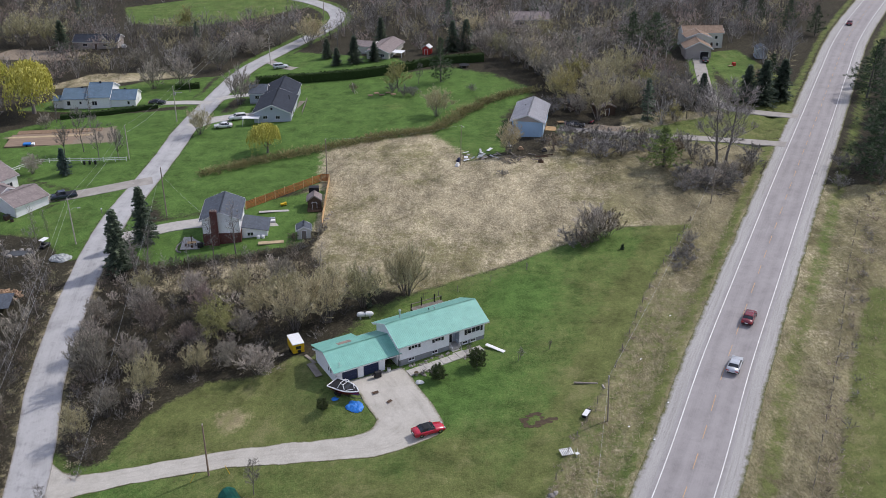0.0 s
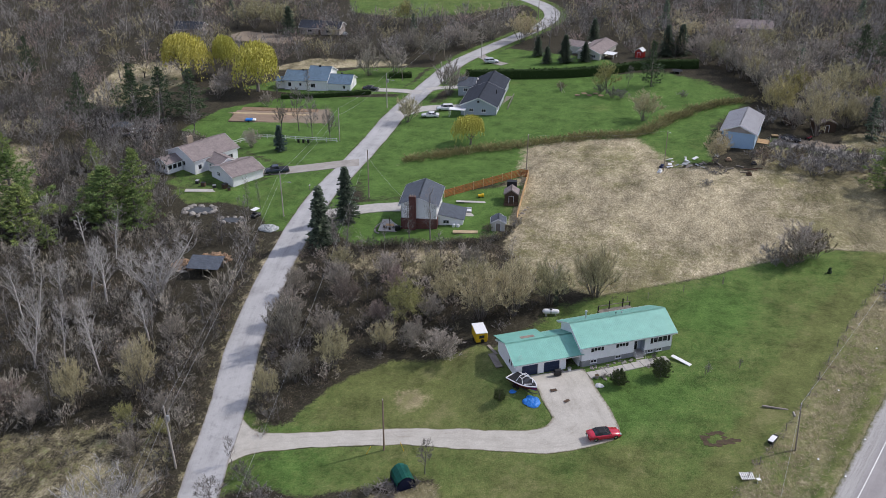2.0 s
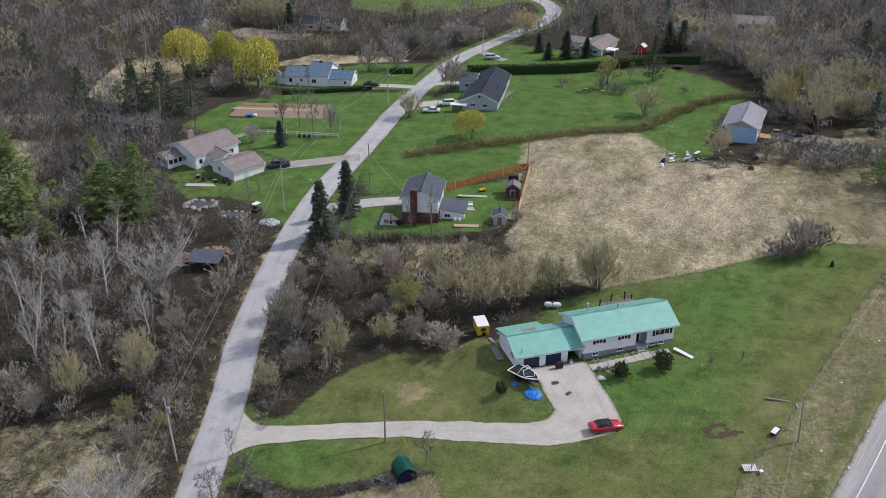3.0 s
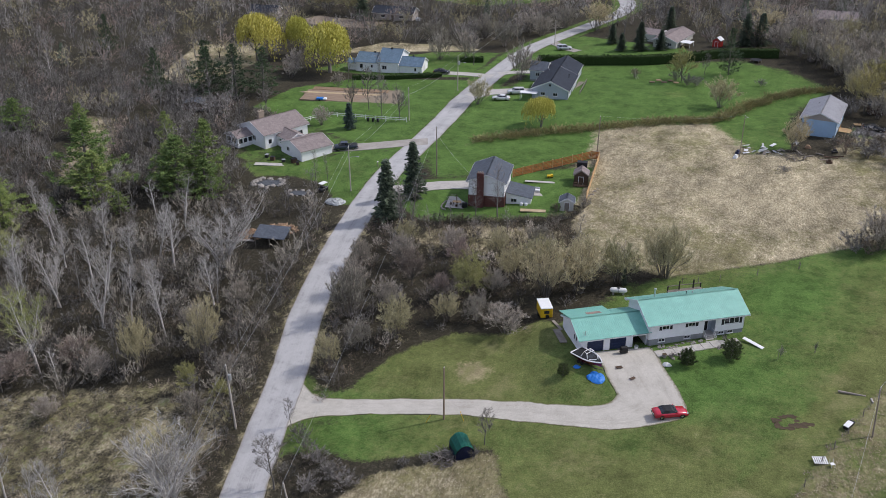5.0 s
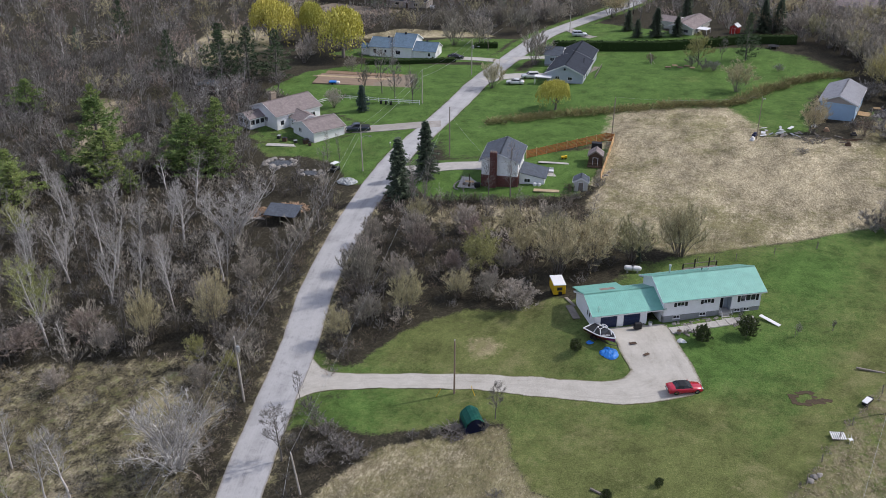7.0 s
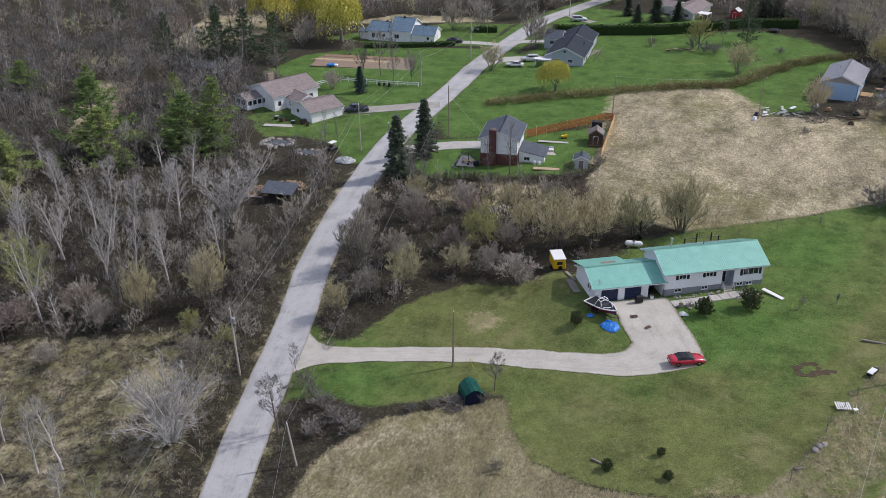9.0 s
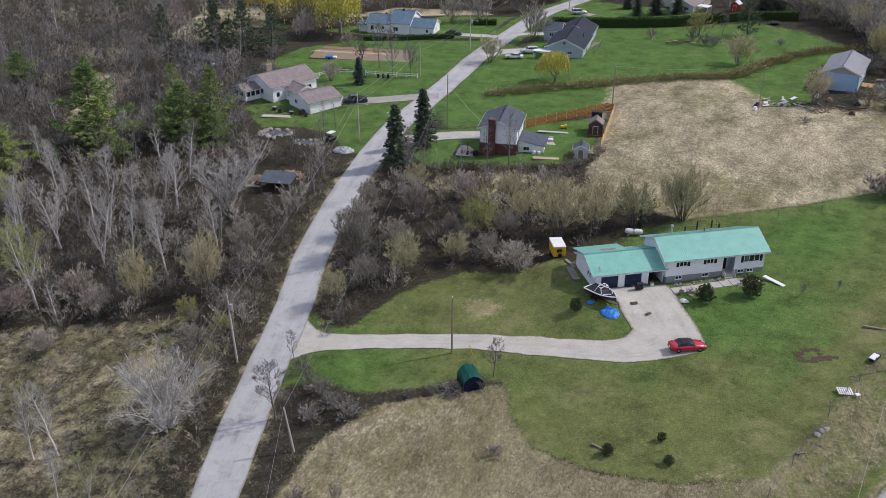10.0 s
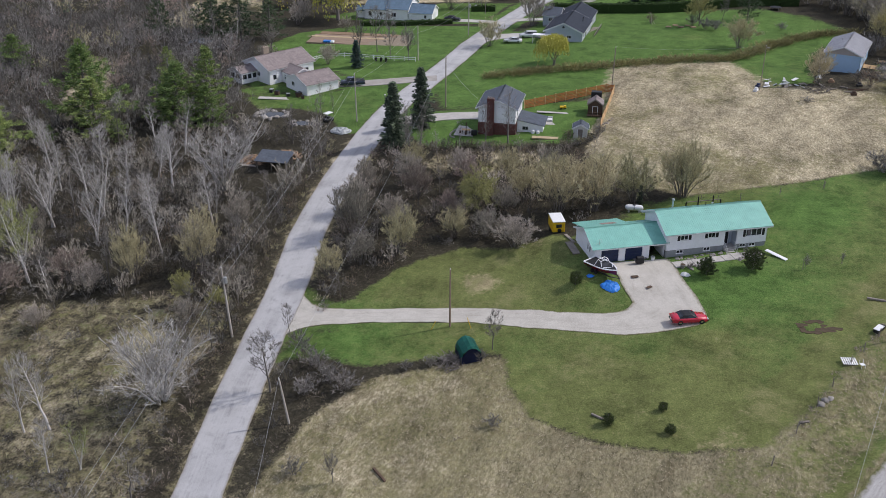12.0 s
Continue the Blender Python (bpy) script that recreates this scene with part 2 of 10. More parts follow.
    swathe = noise_of(t, mpv.outputs[0], 0.17, 7, 0.78)
    straw = mix(t, 1.0, straw, calc(t, "MULTIPLY_ADD", swathe, 3.3, -0.56), "MULTIPLY")
    dirt = ramp(t, grit, [(0.3, (0.17, 0.135, 0.1)), (0.7, (0.34, 0.285, 0.22))])
    col = litter
    for i, c in ((1, straw), (0, lawn), (2, dirt)):
        m = calc(t, "ADD", sep.outputs[i], wob)
        col = mix(t, ramp(t, m, [(0.42, (0, 0, 0)), (0.58, (1, 1, 1))]), col, c)
    t.links.new(col, b.inputs["Base Color"])
    b.inputs["Roughness"].default_value = 0.95
    b.inputs["Specular IOR Level"].default_value = 0.1
    bump(t, b, calc(t, "ADD", grit, calc(t, "MULTIPLY", fine, 0.6)), 0.55, 0.16)


def asphalt_build(light, wheel, line, worn_patch, verge, tar):
    """Old asphalt with wheel tracks, patches, cracks and loose stone."""
    def build(t, b):
        v = coords(t)
        uv = t.nodes.new("ShaderNodeUVMap").outputs[0]
        big = noise_of(t, v, 0.25, 6, 0.7)
        stone = noise_of(t, v, 9.0, 4, 0.8)
        col = ramp(t, big, [(0.3, tuple(c * 0.72 for c in light)), (0.5, light), (0.72, tuple(c * 1.25 for c in light))])
        col = mix(t, 0.3, col, ramp(t, stone, [(0.3, tuple(c * 0.5 for c in light)), (0.7, tuple(c * 1.5 for c in light))]))
        sp = t.nodes.new("ShaderNodeSeparateXYZ")
        t.links.new(uv, sp.inputs[0])
        track = calc(t, "ABSOLUTE", calc(t, "SINE", calc(t, "MULTIPLY", sp.outputs[0], math.pi * wheel)))
        streak = noise_of(t, uv, 1.0, 5, 0.7, (14.0, 0.07, 1.0))
        tr = calc(t, "MULTIPLY", calc(t, "POWER", track, 2.0), calc(t, "MULTIPLY_ADD", streak, 0.7, 0.05))
        col = mix(t, tr, col, tuple(c * line for c in light))
        pv = noise_of(t, v, 0.11, 3, 0.5)
        pm = ramp(t, calc(t, "ADD", pv, calc(t, "MULTIPLY_ADD", stone, 0.12, -0.06)), [(0.55, (0, 0, 0)), (0.62, (0.6, 0.6, 0.6))])
        col = mix(t, calc(t, "MULTIPLY", pm, worn_patch), col, tuple(c * 0.55 for c in light))
        # tar bled into streaks and blots along the lanes
        blot = calc(t, "ADD", noise_of(t, v, 0.7, 6, 0.75), calc(t, "MULTIPLY_ADD", noise_of(t, uv, 1.0, 4, 0.7, (9.0, 0.12, 1.0)), 0.7, -0.35))
        col = mix(t, calc(t, "MULTIPLY", ramp(t, blot, [(0.52, (0, 0, 0)), (0.72, (1, 1, 1))]), tar), col, tuple(c * 0.5 for c in light))
        fade = noise_of(t, uv, 1.0, 5, 0.7, (26.0, 0.05, 1.0))
        col = mix(t, ramp(t, fade, [(0.48, (0, 0, 0)), (0.75, (0.45, 0.45, 0.45))]), col, tuple(c * 1.3 for c in light))
        # grit swept to the edges
        rim = calc(t, "ABSOLUTE", calc(t, "MULTIPLY_ADD", sp.outputs[0], 2.0, -1.0))
        rim = calc(t, "ADD", rim, calc(t, "MULTIPLY_ADD", noise_of(t, v, 0.9, 6, 0.75), 0.26, -0.13))
        col = mix(t, ramp(t, rim, [(verge[0], (0, 0, 0)), (verge[0] + 0.1, (0.85, 0.85, 0.85))]), col, mix(t, stone, tuple(c * 0.6 for c in verge[1]), tuple(c * 1.4 for c in verge[1])))
        vor = node(t, "ShaderNodeTexVoronoi", Scale=0.22)
        vor.feature = "DISTANCE_TO_EDGE"
        wv = t.nodes.new("ShaderNodeMixRGB")
        wv.inputs[0].default_value = 0.12
        wn = node(t, "ShaderNodeTexNoise", Scale=0.6, Detail=4.0)
        t.links.new(v, wn.inputs["Vector"])
        t.links.new(v, wv.inputs[1])
        sc = t.nodes.new("ShaderNodeVectorMath")
        sc.operation = "SCALE"
        sc.inputs["Scale"].default_value = 18.0
        t.links.new(wn.outputs["Color"], sc.inputs[0])
        t.links.new(sc.outputs[0], wv.inputs[2])
        t.links.new(wv.outputs[0], vor.inputs["Vector"])
        crack = ramp(t, vor.outputs["Distance"], [(0.002, (1, 1, 1)), (0.007, (0, 0, 0))])
        col = mix(t, calc(t, "MULTIPLY", crack, 0.16), col, tuple(c * 0.4 for c in light))
        t.links.new(col, b.inputs["Base Color"])
        b.inputs["Roughness"].default_value = 0.9
        b.inputs["Specular IOR Level"].default_value = 0.2
        bump(t, b, stone, 0.3, 0.02)
    return build


def gravel_build(t, b):
    v = coords(t)
    big = noise_of(t, v, 0.35, 6, 0.7)
    stone = noise_of(t, v, 7.0, 4, 0.85)
    col = ramp(t, big, [(0.3, (0.39, 0.365, 0.31)), (0.55, (0.55, 0.525, 0.46)), (0.75, (0.65, 0.625, 0.56))])
    col = mix(t, 0.45, col, ramp(t, stone, [(0.28, (0.17, 0.15, 0.13)), (0.7, (0.66, 0.63, 0.58))]))
    uv = t.nodes.new("ShaderNodeUVMap").outputs[0]
    sp = t.nodes.new("ShaderNodeSeparateXYZ")
    t.links.new(uv, sp.inputs[0])
    rim = calc(t, "ABSOLUTE", calc(t, "MULTIPLY_ADD", sp.outputs[0], 2.0, -1.0))
    rim = calc(t, "ADD", rim, calc(t, "MULTIPLY_ADD", noise_of(t, v, 1.1, 6, 0.8), 0.3, -0.15))
    col = mix(t, ramp(t, rim, [(0.9, (0, 0, 0)), (1.02, (0.9, 0.9, 0.9))]), col, ramp(t, stone, [(0.3, (0.07, 0.075, 0.03)), (0.7, (0.22, 0.2, 0.1))]))
    rut = noise_of(t, uv, 1.0, 5, 0.7, (7.0, 0.12, 1.0))
    col = mix(t, ramp(t, rut, [(0.5, (0, 0, 0)), (0.72, (0.4, 0.4, 0.4))]), col, (0.27, 0.24, 0.205))
    t.links.new(col, b.inputs["Base Color"])
    b.inputs["Roughness"].default_value = 0.95
    b.inputs["Specular IOR Level"].default_value = 0.1
    bump(t, b, stone, 0.5, 0.04)


def shoulder_build(t, b):
    """Crushed stone beside the lanes, thinning out into the grass at its outer edges."""
    v = coords(t)
    uv = t.nodes.new("ShaderNodeUVMap").outputs[0]
    sp = t.nodes.new("ShaderNodeSeparateXYZ")
    t.links.new(uv, sp.inputs[0])
    stone = noise_of(t, v, 7.0, 4, 0.85)
    streak = noise_of(t, uv, 1.0, 5, 0.7, (40.0, 0.06, 1.0))
    col = ramp(t, streak, [(0.35, (0.26, 0.25, 0.245)), (0.5, (0.4, 0.39, 0.38)), (0.68, (0.5, 0.49, 0.475))])
    col = mix(t, 0.5, col, ramp(t, stone, [(0.3, (0.15, 0.14, 0.13)), (0.7, (0.6, 0.58, 0.55))]))
    rim = calc(t, "ABSOLUTE", calc(t, "MULTIPLY_ADD", sp.outputs[0], 2.0, -1.0))
    ragged = calc(t, "ADD", calc(t, "MULTIPLY_ADD", noise_of(t, v, 0.8, 6, 0.8), 0.3, -0.15), calc(t, "MULTIPLY_ADD", stone, 0.1, -0.05))
    grass = ramp(t, noise_of(t, v, 5.0, 4, 0.75), [(0.3, (0.05, 0.06, 0.02)), (0.7, (0.2, 0.19, 0.09))])
    col = mix(t, ramp(t, calc(t, "ADD", rim, ragged), [(0.9, (0, 0, 0)), (0.99, (1, 1, 1))]), col, grass)
    t.links.new(col, b.inputs["Base Color"])
    b.inputs["Roughness"].default_value = 0.95
    b.inputs["Specular IOR Level"].default_value = 0.1
    bump(t, b, stone, 0.5, 0.04)


def siding_build(base, pitch=0.11, across=False):
    """Clapboard siding: a saw-tooth relief that follows height."""
    def build(t, b):
        v = coords(t)
        sp = t.nodes.new("ShaderNodeSeparateXYZ")
        t.links.new(v, sp.inputs[0])
        saw = calc(t, "FRACT", calc(t, "MULTIPLY", sp.outputs[2], 1 / pitch))
        n = noise_of(t, v, 1.2, 5, 0.7)
        col = ramp(t, n, [(0.3, tuple(c * 0.93 for c in base)), (0.7, tuple(min(1, c * 1.03) for c in base))])
        lip = ramp(t, saw, [(0.0, (0.62, 0.62, 0.62)), (0.14, (1, 1, 1))])
        col = mix(t, 0.2, col, mix(t, 1.0, col, lip, "MULTIPLY"))
        t.links.new(col, b.inputs["Base Color"])
        b.inputs["Roughness"].default_value = 0.5
        bump(t, b, saw, 0.5, 0.02)
    return build


def shingle_build(base, var=0.35):
    """Asphalt shingles: courses with staggered tabs of slightly different tone, in the roof plane's own coordinates."""
    def build(t, b):
        uv = t.nodes.new("ShaderNodeUVMap").outputs[0]
        br = node(t, "ShaderNodeTexBrick", Scale=1.0)
        br.inputs["Brick Width"].default_value, br.inputs["Row Height"].default_value = 0.32, 0.14
        br.inputs["Mortar Size"].default_value, br.inputs["Bias"].default_value = 0.012, 0.0
        br.inputs["Color1"].default_value = (*(c * (1 - var) for c in base), 1)
        br.inputs["Color2"].default_value = (*(c * (1 + var) for c in base), 1)
        br.inputs["Mortar"].default_value = (*(c * 0.45 for c in base), 1)
        t.links.new(uv, br.inputs["Vector"])
        n = noise_of(t, coords(t), 0.8, 6, 0.75)
        st = noise_of(t, uv, 1.0, 4, 0.7, (1.8, 0.16, 1))
        col = mix(t, 0.55, br.outputs["Color"], ramp(t, n, [(0.3, tuple(c * 0.7 for c in base)), (0.7, tuple(c * 1.35 for c in base))]))
        col = mix(t, ramp(t, st, [(0.5, (0, 0, 0)), (0.75, (0.45, 0.45, 0.45))]), col, tuple(c * 0.6 for c in base))
        t.links.new(col, b.inputs["Base Color"])
        b.inputs["Roughness"].default_value = 0.95
        b.inputs["Specular IOR Level"].default_value = 0.12
        bump(t, b, br.outputs["Fac"], 0.4, -0.012)
    return build


def metal_roof_build(base):
    def build(t, b):
        v = coords(t)
        uv = t.nodes.new("ShaderNodeUVMap").outputs[0]
        n = noise_of(t, v, 0.6, 5, 0.7)
        st = noise_of(t, uv, 1.0, 5, 0.7, (5.0, 0.25, 1))
        col = ramp(t, n, [(0.3, tuple(c * 0.86 for c in base)), (0.7, tuple(min(1, c * 1.1) for c in base))])
        col = mix(t, ramp(t, st, [(0.5, (0, 0, 0)), (0.8, (0.4, 0.4, 0.4))]), col, tuple(min(1, c * 0.8 + 0.06) for c in base))
        t.links.new(col, b.inputs["Base Color"])
        b.inputs["Roughness"].default_value = 0.42
        b.inputs["Specular IOR Level"].default_value = 0.45
    return build


def brick_build(t, b):
    v = coords(t)
    mp = t.nodes.new("ShaderNodeMapping")
    mp.inputs["Rotation"].default_value = (radians(90), 0, 0)
    t.links.new(v, mp.inputs[0])
    br = node(t, "ShaderNodeTexBrick", Scale=1.0)
    br.inputs["Brick Width"].default_value, br.inputs["Row Height"].default_value, br.inputs["Mortar Size"].default_value = 0.22, 0.075, 0.008
    br.inputs["Color1"].default_value, br.inputs["Color2"].default_value, br.inputs["Mortar"].default_value = (0.09, 0.022, 0.02, 1), (0.15, 0.04, 0.032, 1), (0.15, 0.12, 0.11, 1)
    t.links.new(mp.outputs[0], br.inputs["Vector"])
    n = noise_of(t, v, 2.0, 5, 0.7)
    t.links.new(mix(t, 0.3, br.outputs["Color"], ramp(t, n, [(0.3, (0.06, 0.017, 0.016)), (0.7, (0.17, 0.055, 0.042))])), b.inputs["Base Color"])
    b.inputs["Roughness"].default_value = 0.85
    bump(t, b, br.outputs["Fac"], 0.5, -0.01)


def plant(name, stops, value=0.35, hue=0.02, trans=0.0):
    """Bark, twig or leaf colours that differ from piece to piece and from plant to plant."""
    def build(t, b):
        geo = t.nodes.new("ShaderNodeNewGeometry")
        info = t.nodes.new("ShaderNodeObjectInfo")
        col = ramp(t, geo.outputs["Random Per Island"], stops)
        hs = node(t, "ShaderNodeHueSaturation")
        # tone of each massed plant, with the understory's shade painted into it
        shade_tint = t.nodes.new("ShaderNodeAttribute")
        shade_tint.attribute_name = "shade_tint"
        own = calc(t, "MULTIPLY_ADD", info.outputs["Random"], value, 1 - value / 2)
        t.links.new(calc(t, "MULTIPLY", own, calc(t, "ADD", shade_tint.outputs["Fac"], 1.0)), hs.inputs["Value"])
        t.links.new(calc(t, "MULTIPLY_ADD", info.outputs["Random"], -hue, 0.5 + hue / 2), hs.inputs["Hue"])
        t.links.new(col, hs.inputs["Color"])
        t.links.new(hs.outputs[0], b.inputs["Base Color"])
        b.inputs["Roughness"].default_value = 0.8
        b.inputs["Specular IOR Level"].default_value = 0.15
    return mat(name, build)


def glass_build(t, b):
    n = noise_of(t, coords(t), 0.9, 2, 0.5)
    t.links.new(ramp(t, n, [(0.35, (0.012, 0.014, 0.018)), (0.7, (0.04, 0.045, 0.055))]), b.inputs["Base Color"])
    b.inputs["Roughness"].default_value = 0.06
    b.inputs["Specular IOR Level"].default_value = 0.6


def paint(name, c, rough=0.25, coat=0.6, metal=0.0):
    def build(t, b):
        n = noise_of(t, coords(t), 1.5, 4, 0.6)
        t.links.new(ramp(t, n, [(0.3, tuple(x * 0.85 for x in c)), (0.7, tuple(min(1, x * 1.08) for x in c))]), b.inputs["Base Color"])
        b.inputs["Roughness"].default_value, b.inputs["Coat Weight"].default_value, b.inputs["Metallic"].default_value = rough, coat, metal
    return mat(name, build)


M = {
    "ground": mat("ground_cover", ground_build),
    "asphalt": mat("local_asphalt", asphalt_build((0.4, 0.396, 0.395), 2.0, 1.2, 0.55, (0.9, (0.25, 0.225, 0.185)), 0.5)),
    "highway": mat("highway_asphalt", asphalt_build((0.3, 0.282, 0.279), 4.0, 1.3, 0.1, (0.88, (0.37, 0.36, 0.35)), 0.2)),
    "gravel": mat("crushed_gravel", gravel_build),
    "verge_gravel": mat("road_shoulder_gravel", shoulder_build),
    "shoulder": surface("gravel_shoulder", (0.36, 0.335, 0.305), 0.95, var=0.3, scale=0.4, grain=6, relief=0.4),
    "line_white": surface("road_paint_white", (0.75, 0.75, 0.73), 0.7, var=0.3, scale=0.6, grain=6, relief=0),
    "line_yellow": surface("road_paint_yellow", (0.62, 0.39, 0.2), 0.7, var=0.3, scale=0.7, grain=6, relief=0),
    "white_siding": mat("white_siding", siding_build((0.93, 0.94, 0.96))),
    "blue_siding": mat("light_blue_siding", siding_build((0.4, 0.58, 0.76))),
    "grey_siding": mat("blue_grey_siding", siding_build((0.42, 0.47, 0.54))),
    "cream_siding": mat("cream_siding", siding_build((0.6, 0.6, 0.55))),
    "tan_siding": mat("tan_siding", siding_build((0.42, 0.38, 0.35))),
    "green_roof": mat("green_metal_roof", metal_roof_build((0.2, 0.47, 0.395))),
    "grey_metal_roof": mat("grey_metal_roof", metal_roof_build((0.3, 0.3, 0.32))),
    "dark_shingle": mat("charcoal_shingle", shingle_build((0.046, 0.053, 0.068))),
    "slate_shingle": mat("slate_shingle", shingle_build((0.1, 0.115, 0.14))),
    "blue_shingle": mat("blue_shingle", shingle_build((0.125, 0.185, 0.25))),
    "brown_shingle": mat("brown_shingle", shingle_build((0.26, 0.222, 0.215))),
    "tan_shingle": mat("tan_shingle", shingle_build((0.27, 0.2, 0.15))),
    "brick": mat("dark_red_brick", brick_build),
    "tan_brick": surface("tan_brick", (0.34, 0.28, 0.22), 0.9, grain=14, relief=0.4),
    "concrete": surface("concrete", (0.46, 0.44, 0.41), 0.9, var=0.25, scale=1.2, grain=18),
    "block": surface("grey_block_wall", (0.3, 0.31, 0.32), 0.9, var=0.2, scale=1.0, grain=12),
    "white": surface("white_trim", (0.78, 0.79, 0.8), 0.5, var=0.08, relief=0),
    "fascia_green": surface("green_trim", (0.07, 0.27, 0.2), 0.45, var=0.12, relief=0.02),
    "navy": surface("navy_garage_door", (0.022, 0.035, 0.085), 0.45, var=0.2, relief=0),
    "black": surface("black_plastic", (0.02, 0.02, 0.022), 0.5, var=0.3),
    "rubber": surface("tyre_rubber", (0.018, 0.018, 0.018), 0.85, var=0.3),
    "chrome": surface("bright_metal", (0.6, 0.6, 0.62), 0.25, 1.0, var=0.1, relief=0),
    "dark_metal": surface("dark_metal", (0.07, 0.07, 0.075), 0.5, 0.6, var=0.3),
    "rust": surface("rusty_faded_steel", (0.33, 0.25, 0.21), 0.8, var=0.5, scale=1.2, grain=9),
    "galv": surface("galvanised_steel", (0.5, 0.51, 0.52), 0.45, 0.7, var=0.2),
    "glass": mat("window_glass", glass_build),
    "pole": surface("weathered_pole_wood", (0.3, 0.25, 0.2), 0.9, var=0.3, scale=1.5, grain=10, stretch=(8, 8, 0.6)),
    "pale_pole": surface("pale_pole_wood", (0.47, 0.43, 0.38), 0.9, var=0.25, scale=1.5, grain=10, stretch=(8, 8, 0.6)),
    "red_pole": surface("reddish_pole_wood", (0.3, 0.22, 0.165), 0.9, var=0.3, scale=1.5, grain=10, stretch=(8, 8, 0.6)),
    "cedar": surface("orange_cedar", (0.42, 0.165, 0.055), 0.75, var=0.3, scale=0.9, grain=9, jitter=0.4, stretch=(1, 1, 3)),
    # cedar with sunlight put into its colour on the fence; plain pale timber elsewhere
    "pale_cedar": surface("sunlit_new_cedar", (0.6, 0.4, 0.21), 0.75, var=0.2, scale=0.9, grain=9, jitter=0.3),
    "old_wood": surface("grey_weathered_wood", (0.25, 0.22, 0.19), 0.9, var=0.35, scale=1.3, grain=10, jitter=0.4),
    "brown_wood": surface("dark_brown_wood", (0.1, 0.065, 0.045), 0.85, var=0.3, scale=1.3, grain=10, jitter=0.4),
    "firewood": surface("split_firewood", (0.38, 0.26, 0.17), 0.9, var=0.45, scale=2.0, grain=8, jitter=0.7),
    "tarp_blue": surface("blue_tarpaulin", (0.03, 0.2, 0.62), 0.4, var=0.3, scale=2, relief=0),
    "tarp_grey": surface("grey_tarpaulin", (0.4, 0.42, 0.42), 0.5, var=0.25, scale=1.0, relief=0.1),
    "tarp_green": surface("green_tarpaulin", (0.03, 0.2, 0.15), 0.5, var=0.25, scale=1.5, relief=0.1),
    "tarp_navy": surface("navy_tarpaulin", (0.018, 0.026, 0.075), 0.5, var=0.25, scale=1.5, relief=0.1),
    "yellow": surface("yellow_paint", (0.72, 0.46, 0.02), 0.5, var=0.15, relief=0),
    "red": surface("red_paint", (0.45, 0.04, 0.03), 0.6, var=0.2, relief=0),
    "rock": surface("grey_rock", (0.3, 0.28, 0.255), 0.95, var=0.4, scale=1.5, grain=8, relief=0.4, jitter=0.4),
    "water": surface("murky_pond_water", (0.06, 0.062, 0.06), 0.12, var=0.3, scale=1.0, relief=0, spec=0.5),
    "soil": surface("turned_garden_soil", (0.27, 0.2, 0.145), 0.95, var=0.3, scale=0.8, grain=5, relief=0.6, stretch=(0.3, 3, 1)),
    "wet_soil": surface("dark_wet_soil", (0.09, 0.066, 0.042), 0.95, var=0.4, scale=1.4, grain=8, relief=0.6),
    "straw_soil": surface("pale_straw_mulch", (0.46, 0.36, 0.23), 0.95, var=0.3, scale=1, grain=6, relief=0.5),
    "bark": plant("grey_brown_bark", [(0.0, (0.1, 0.09, 0.08)), (1.0, (0.24, 0.22, 0.2))]),
    "twig": plant("bare_twigs", [(0.0, (0.13, 0.118, 0.108)), (0.5, (0.26, 0.238, 0.218)), (1.0, (0.43, 0.4, 0.37))], 0.45, 0.03),
    "wood_twig": plant("dull_mauve_twigs", [(0.0, (0.105, 0.097, 0.088)), (0.5, (0.228, 0.215, 0.198)), (1.0, (0.4, 0.382, 0.358))], 0.5, 0.03),
    "thicket_twig": plant("grey_brown_twigs", [(0.0, (0.22, 0.2, 0.165)), (0.5, (0.38, 0.345, 0.29)), (1.0, (0.54, 0.495, 0.42))], 0.5, 0.03),
    "ditch_twig": plant("olive_tan_ditch_brush", [(0.0, (0.17, 0.15, 0.065)), (1.0, (0.37, 0.33, 0.165))], 0.2),
    "brown_twig": plant("dark_brown_twigs", [(0.0, (0.08, 0.064, 0.048)), (0.5, (0.21, 0.172, 0.125)), (1.0, (0.42, 0.355, 0.265))], 0.45, 0.03),
    "red_twig": plant("reddish_twigs", [(0.0, (0.19, 0.15, 0.128)), (1.0, (0.44, 0.365, 0.315))], 0.4, 0.03),
    "pale_bark": plant("pale_poplar_bark", [(0.0, (0.42, 0.4, 0.38)), (1.0, (0.66, 0.64, 0.61))], 0.3),
    "pale_twig": plant("pale_twigs", [(0.0, (0.3, 0.285, 0.26)), (1.0, (0.6, 0.575, 0.54))], 0.3),
    "bud": plant("yellow_green_buds", [(0.0, (0.25, 0.24, 0.1)), (0.5, (0.41, 0.385, 0.17)), (1.0, (0.56, 0.52, 0.25))], 0.4, 0.03),
    "olive_bud": plant("olive_buds", [(0.0, (0.31, 0.28, 0.16)), (1.0, (0.65, 0.595, 0.385))], 0.4, 0.03),
    "willow": plant("yellow_willow_leaves", [(0.0, (0.4, 0.375, 0.08)), (0.5, (0.57, 0.53, 0.12)), (1.0, (0.7, 0.66, 0.22))], 0.2),
    "spruce": plant("dark_spruce_needles", [(0.0, (0.04, 0.06, 0.042)), (1.0, (0.125, 0.16, 0.105))], 0.5),
    "blue_spruce": plant("blue_spruce_needles", [(0.0, (0.04, 0.07, 0.06)), (1.0, (0.09, 0.13, 0.115))], 0.3),
    "pine": plant("pine_needles", [(0.0, (0.09, 0.14, 0.05)), (0.6, (0.185, 0.26, 0.078)), (1.0, (0.3, 0.36, 0.125))], 0.35, 0.03),
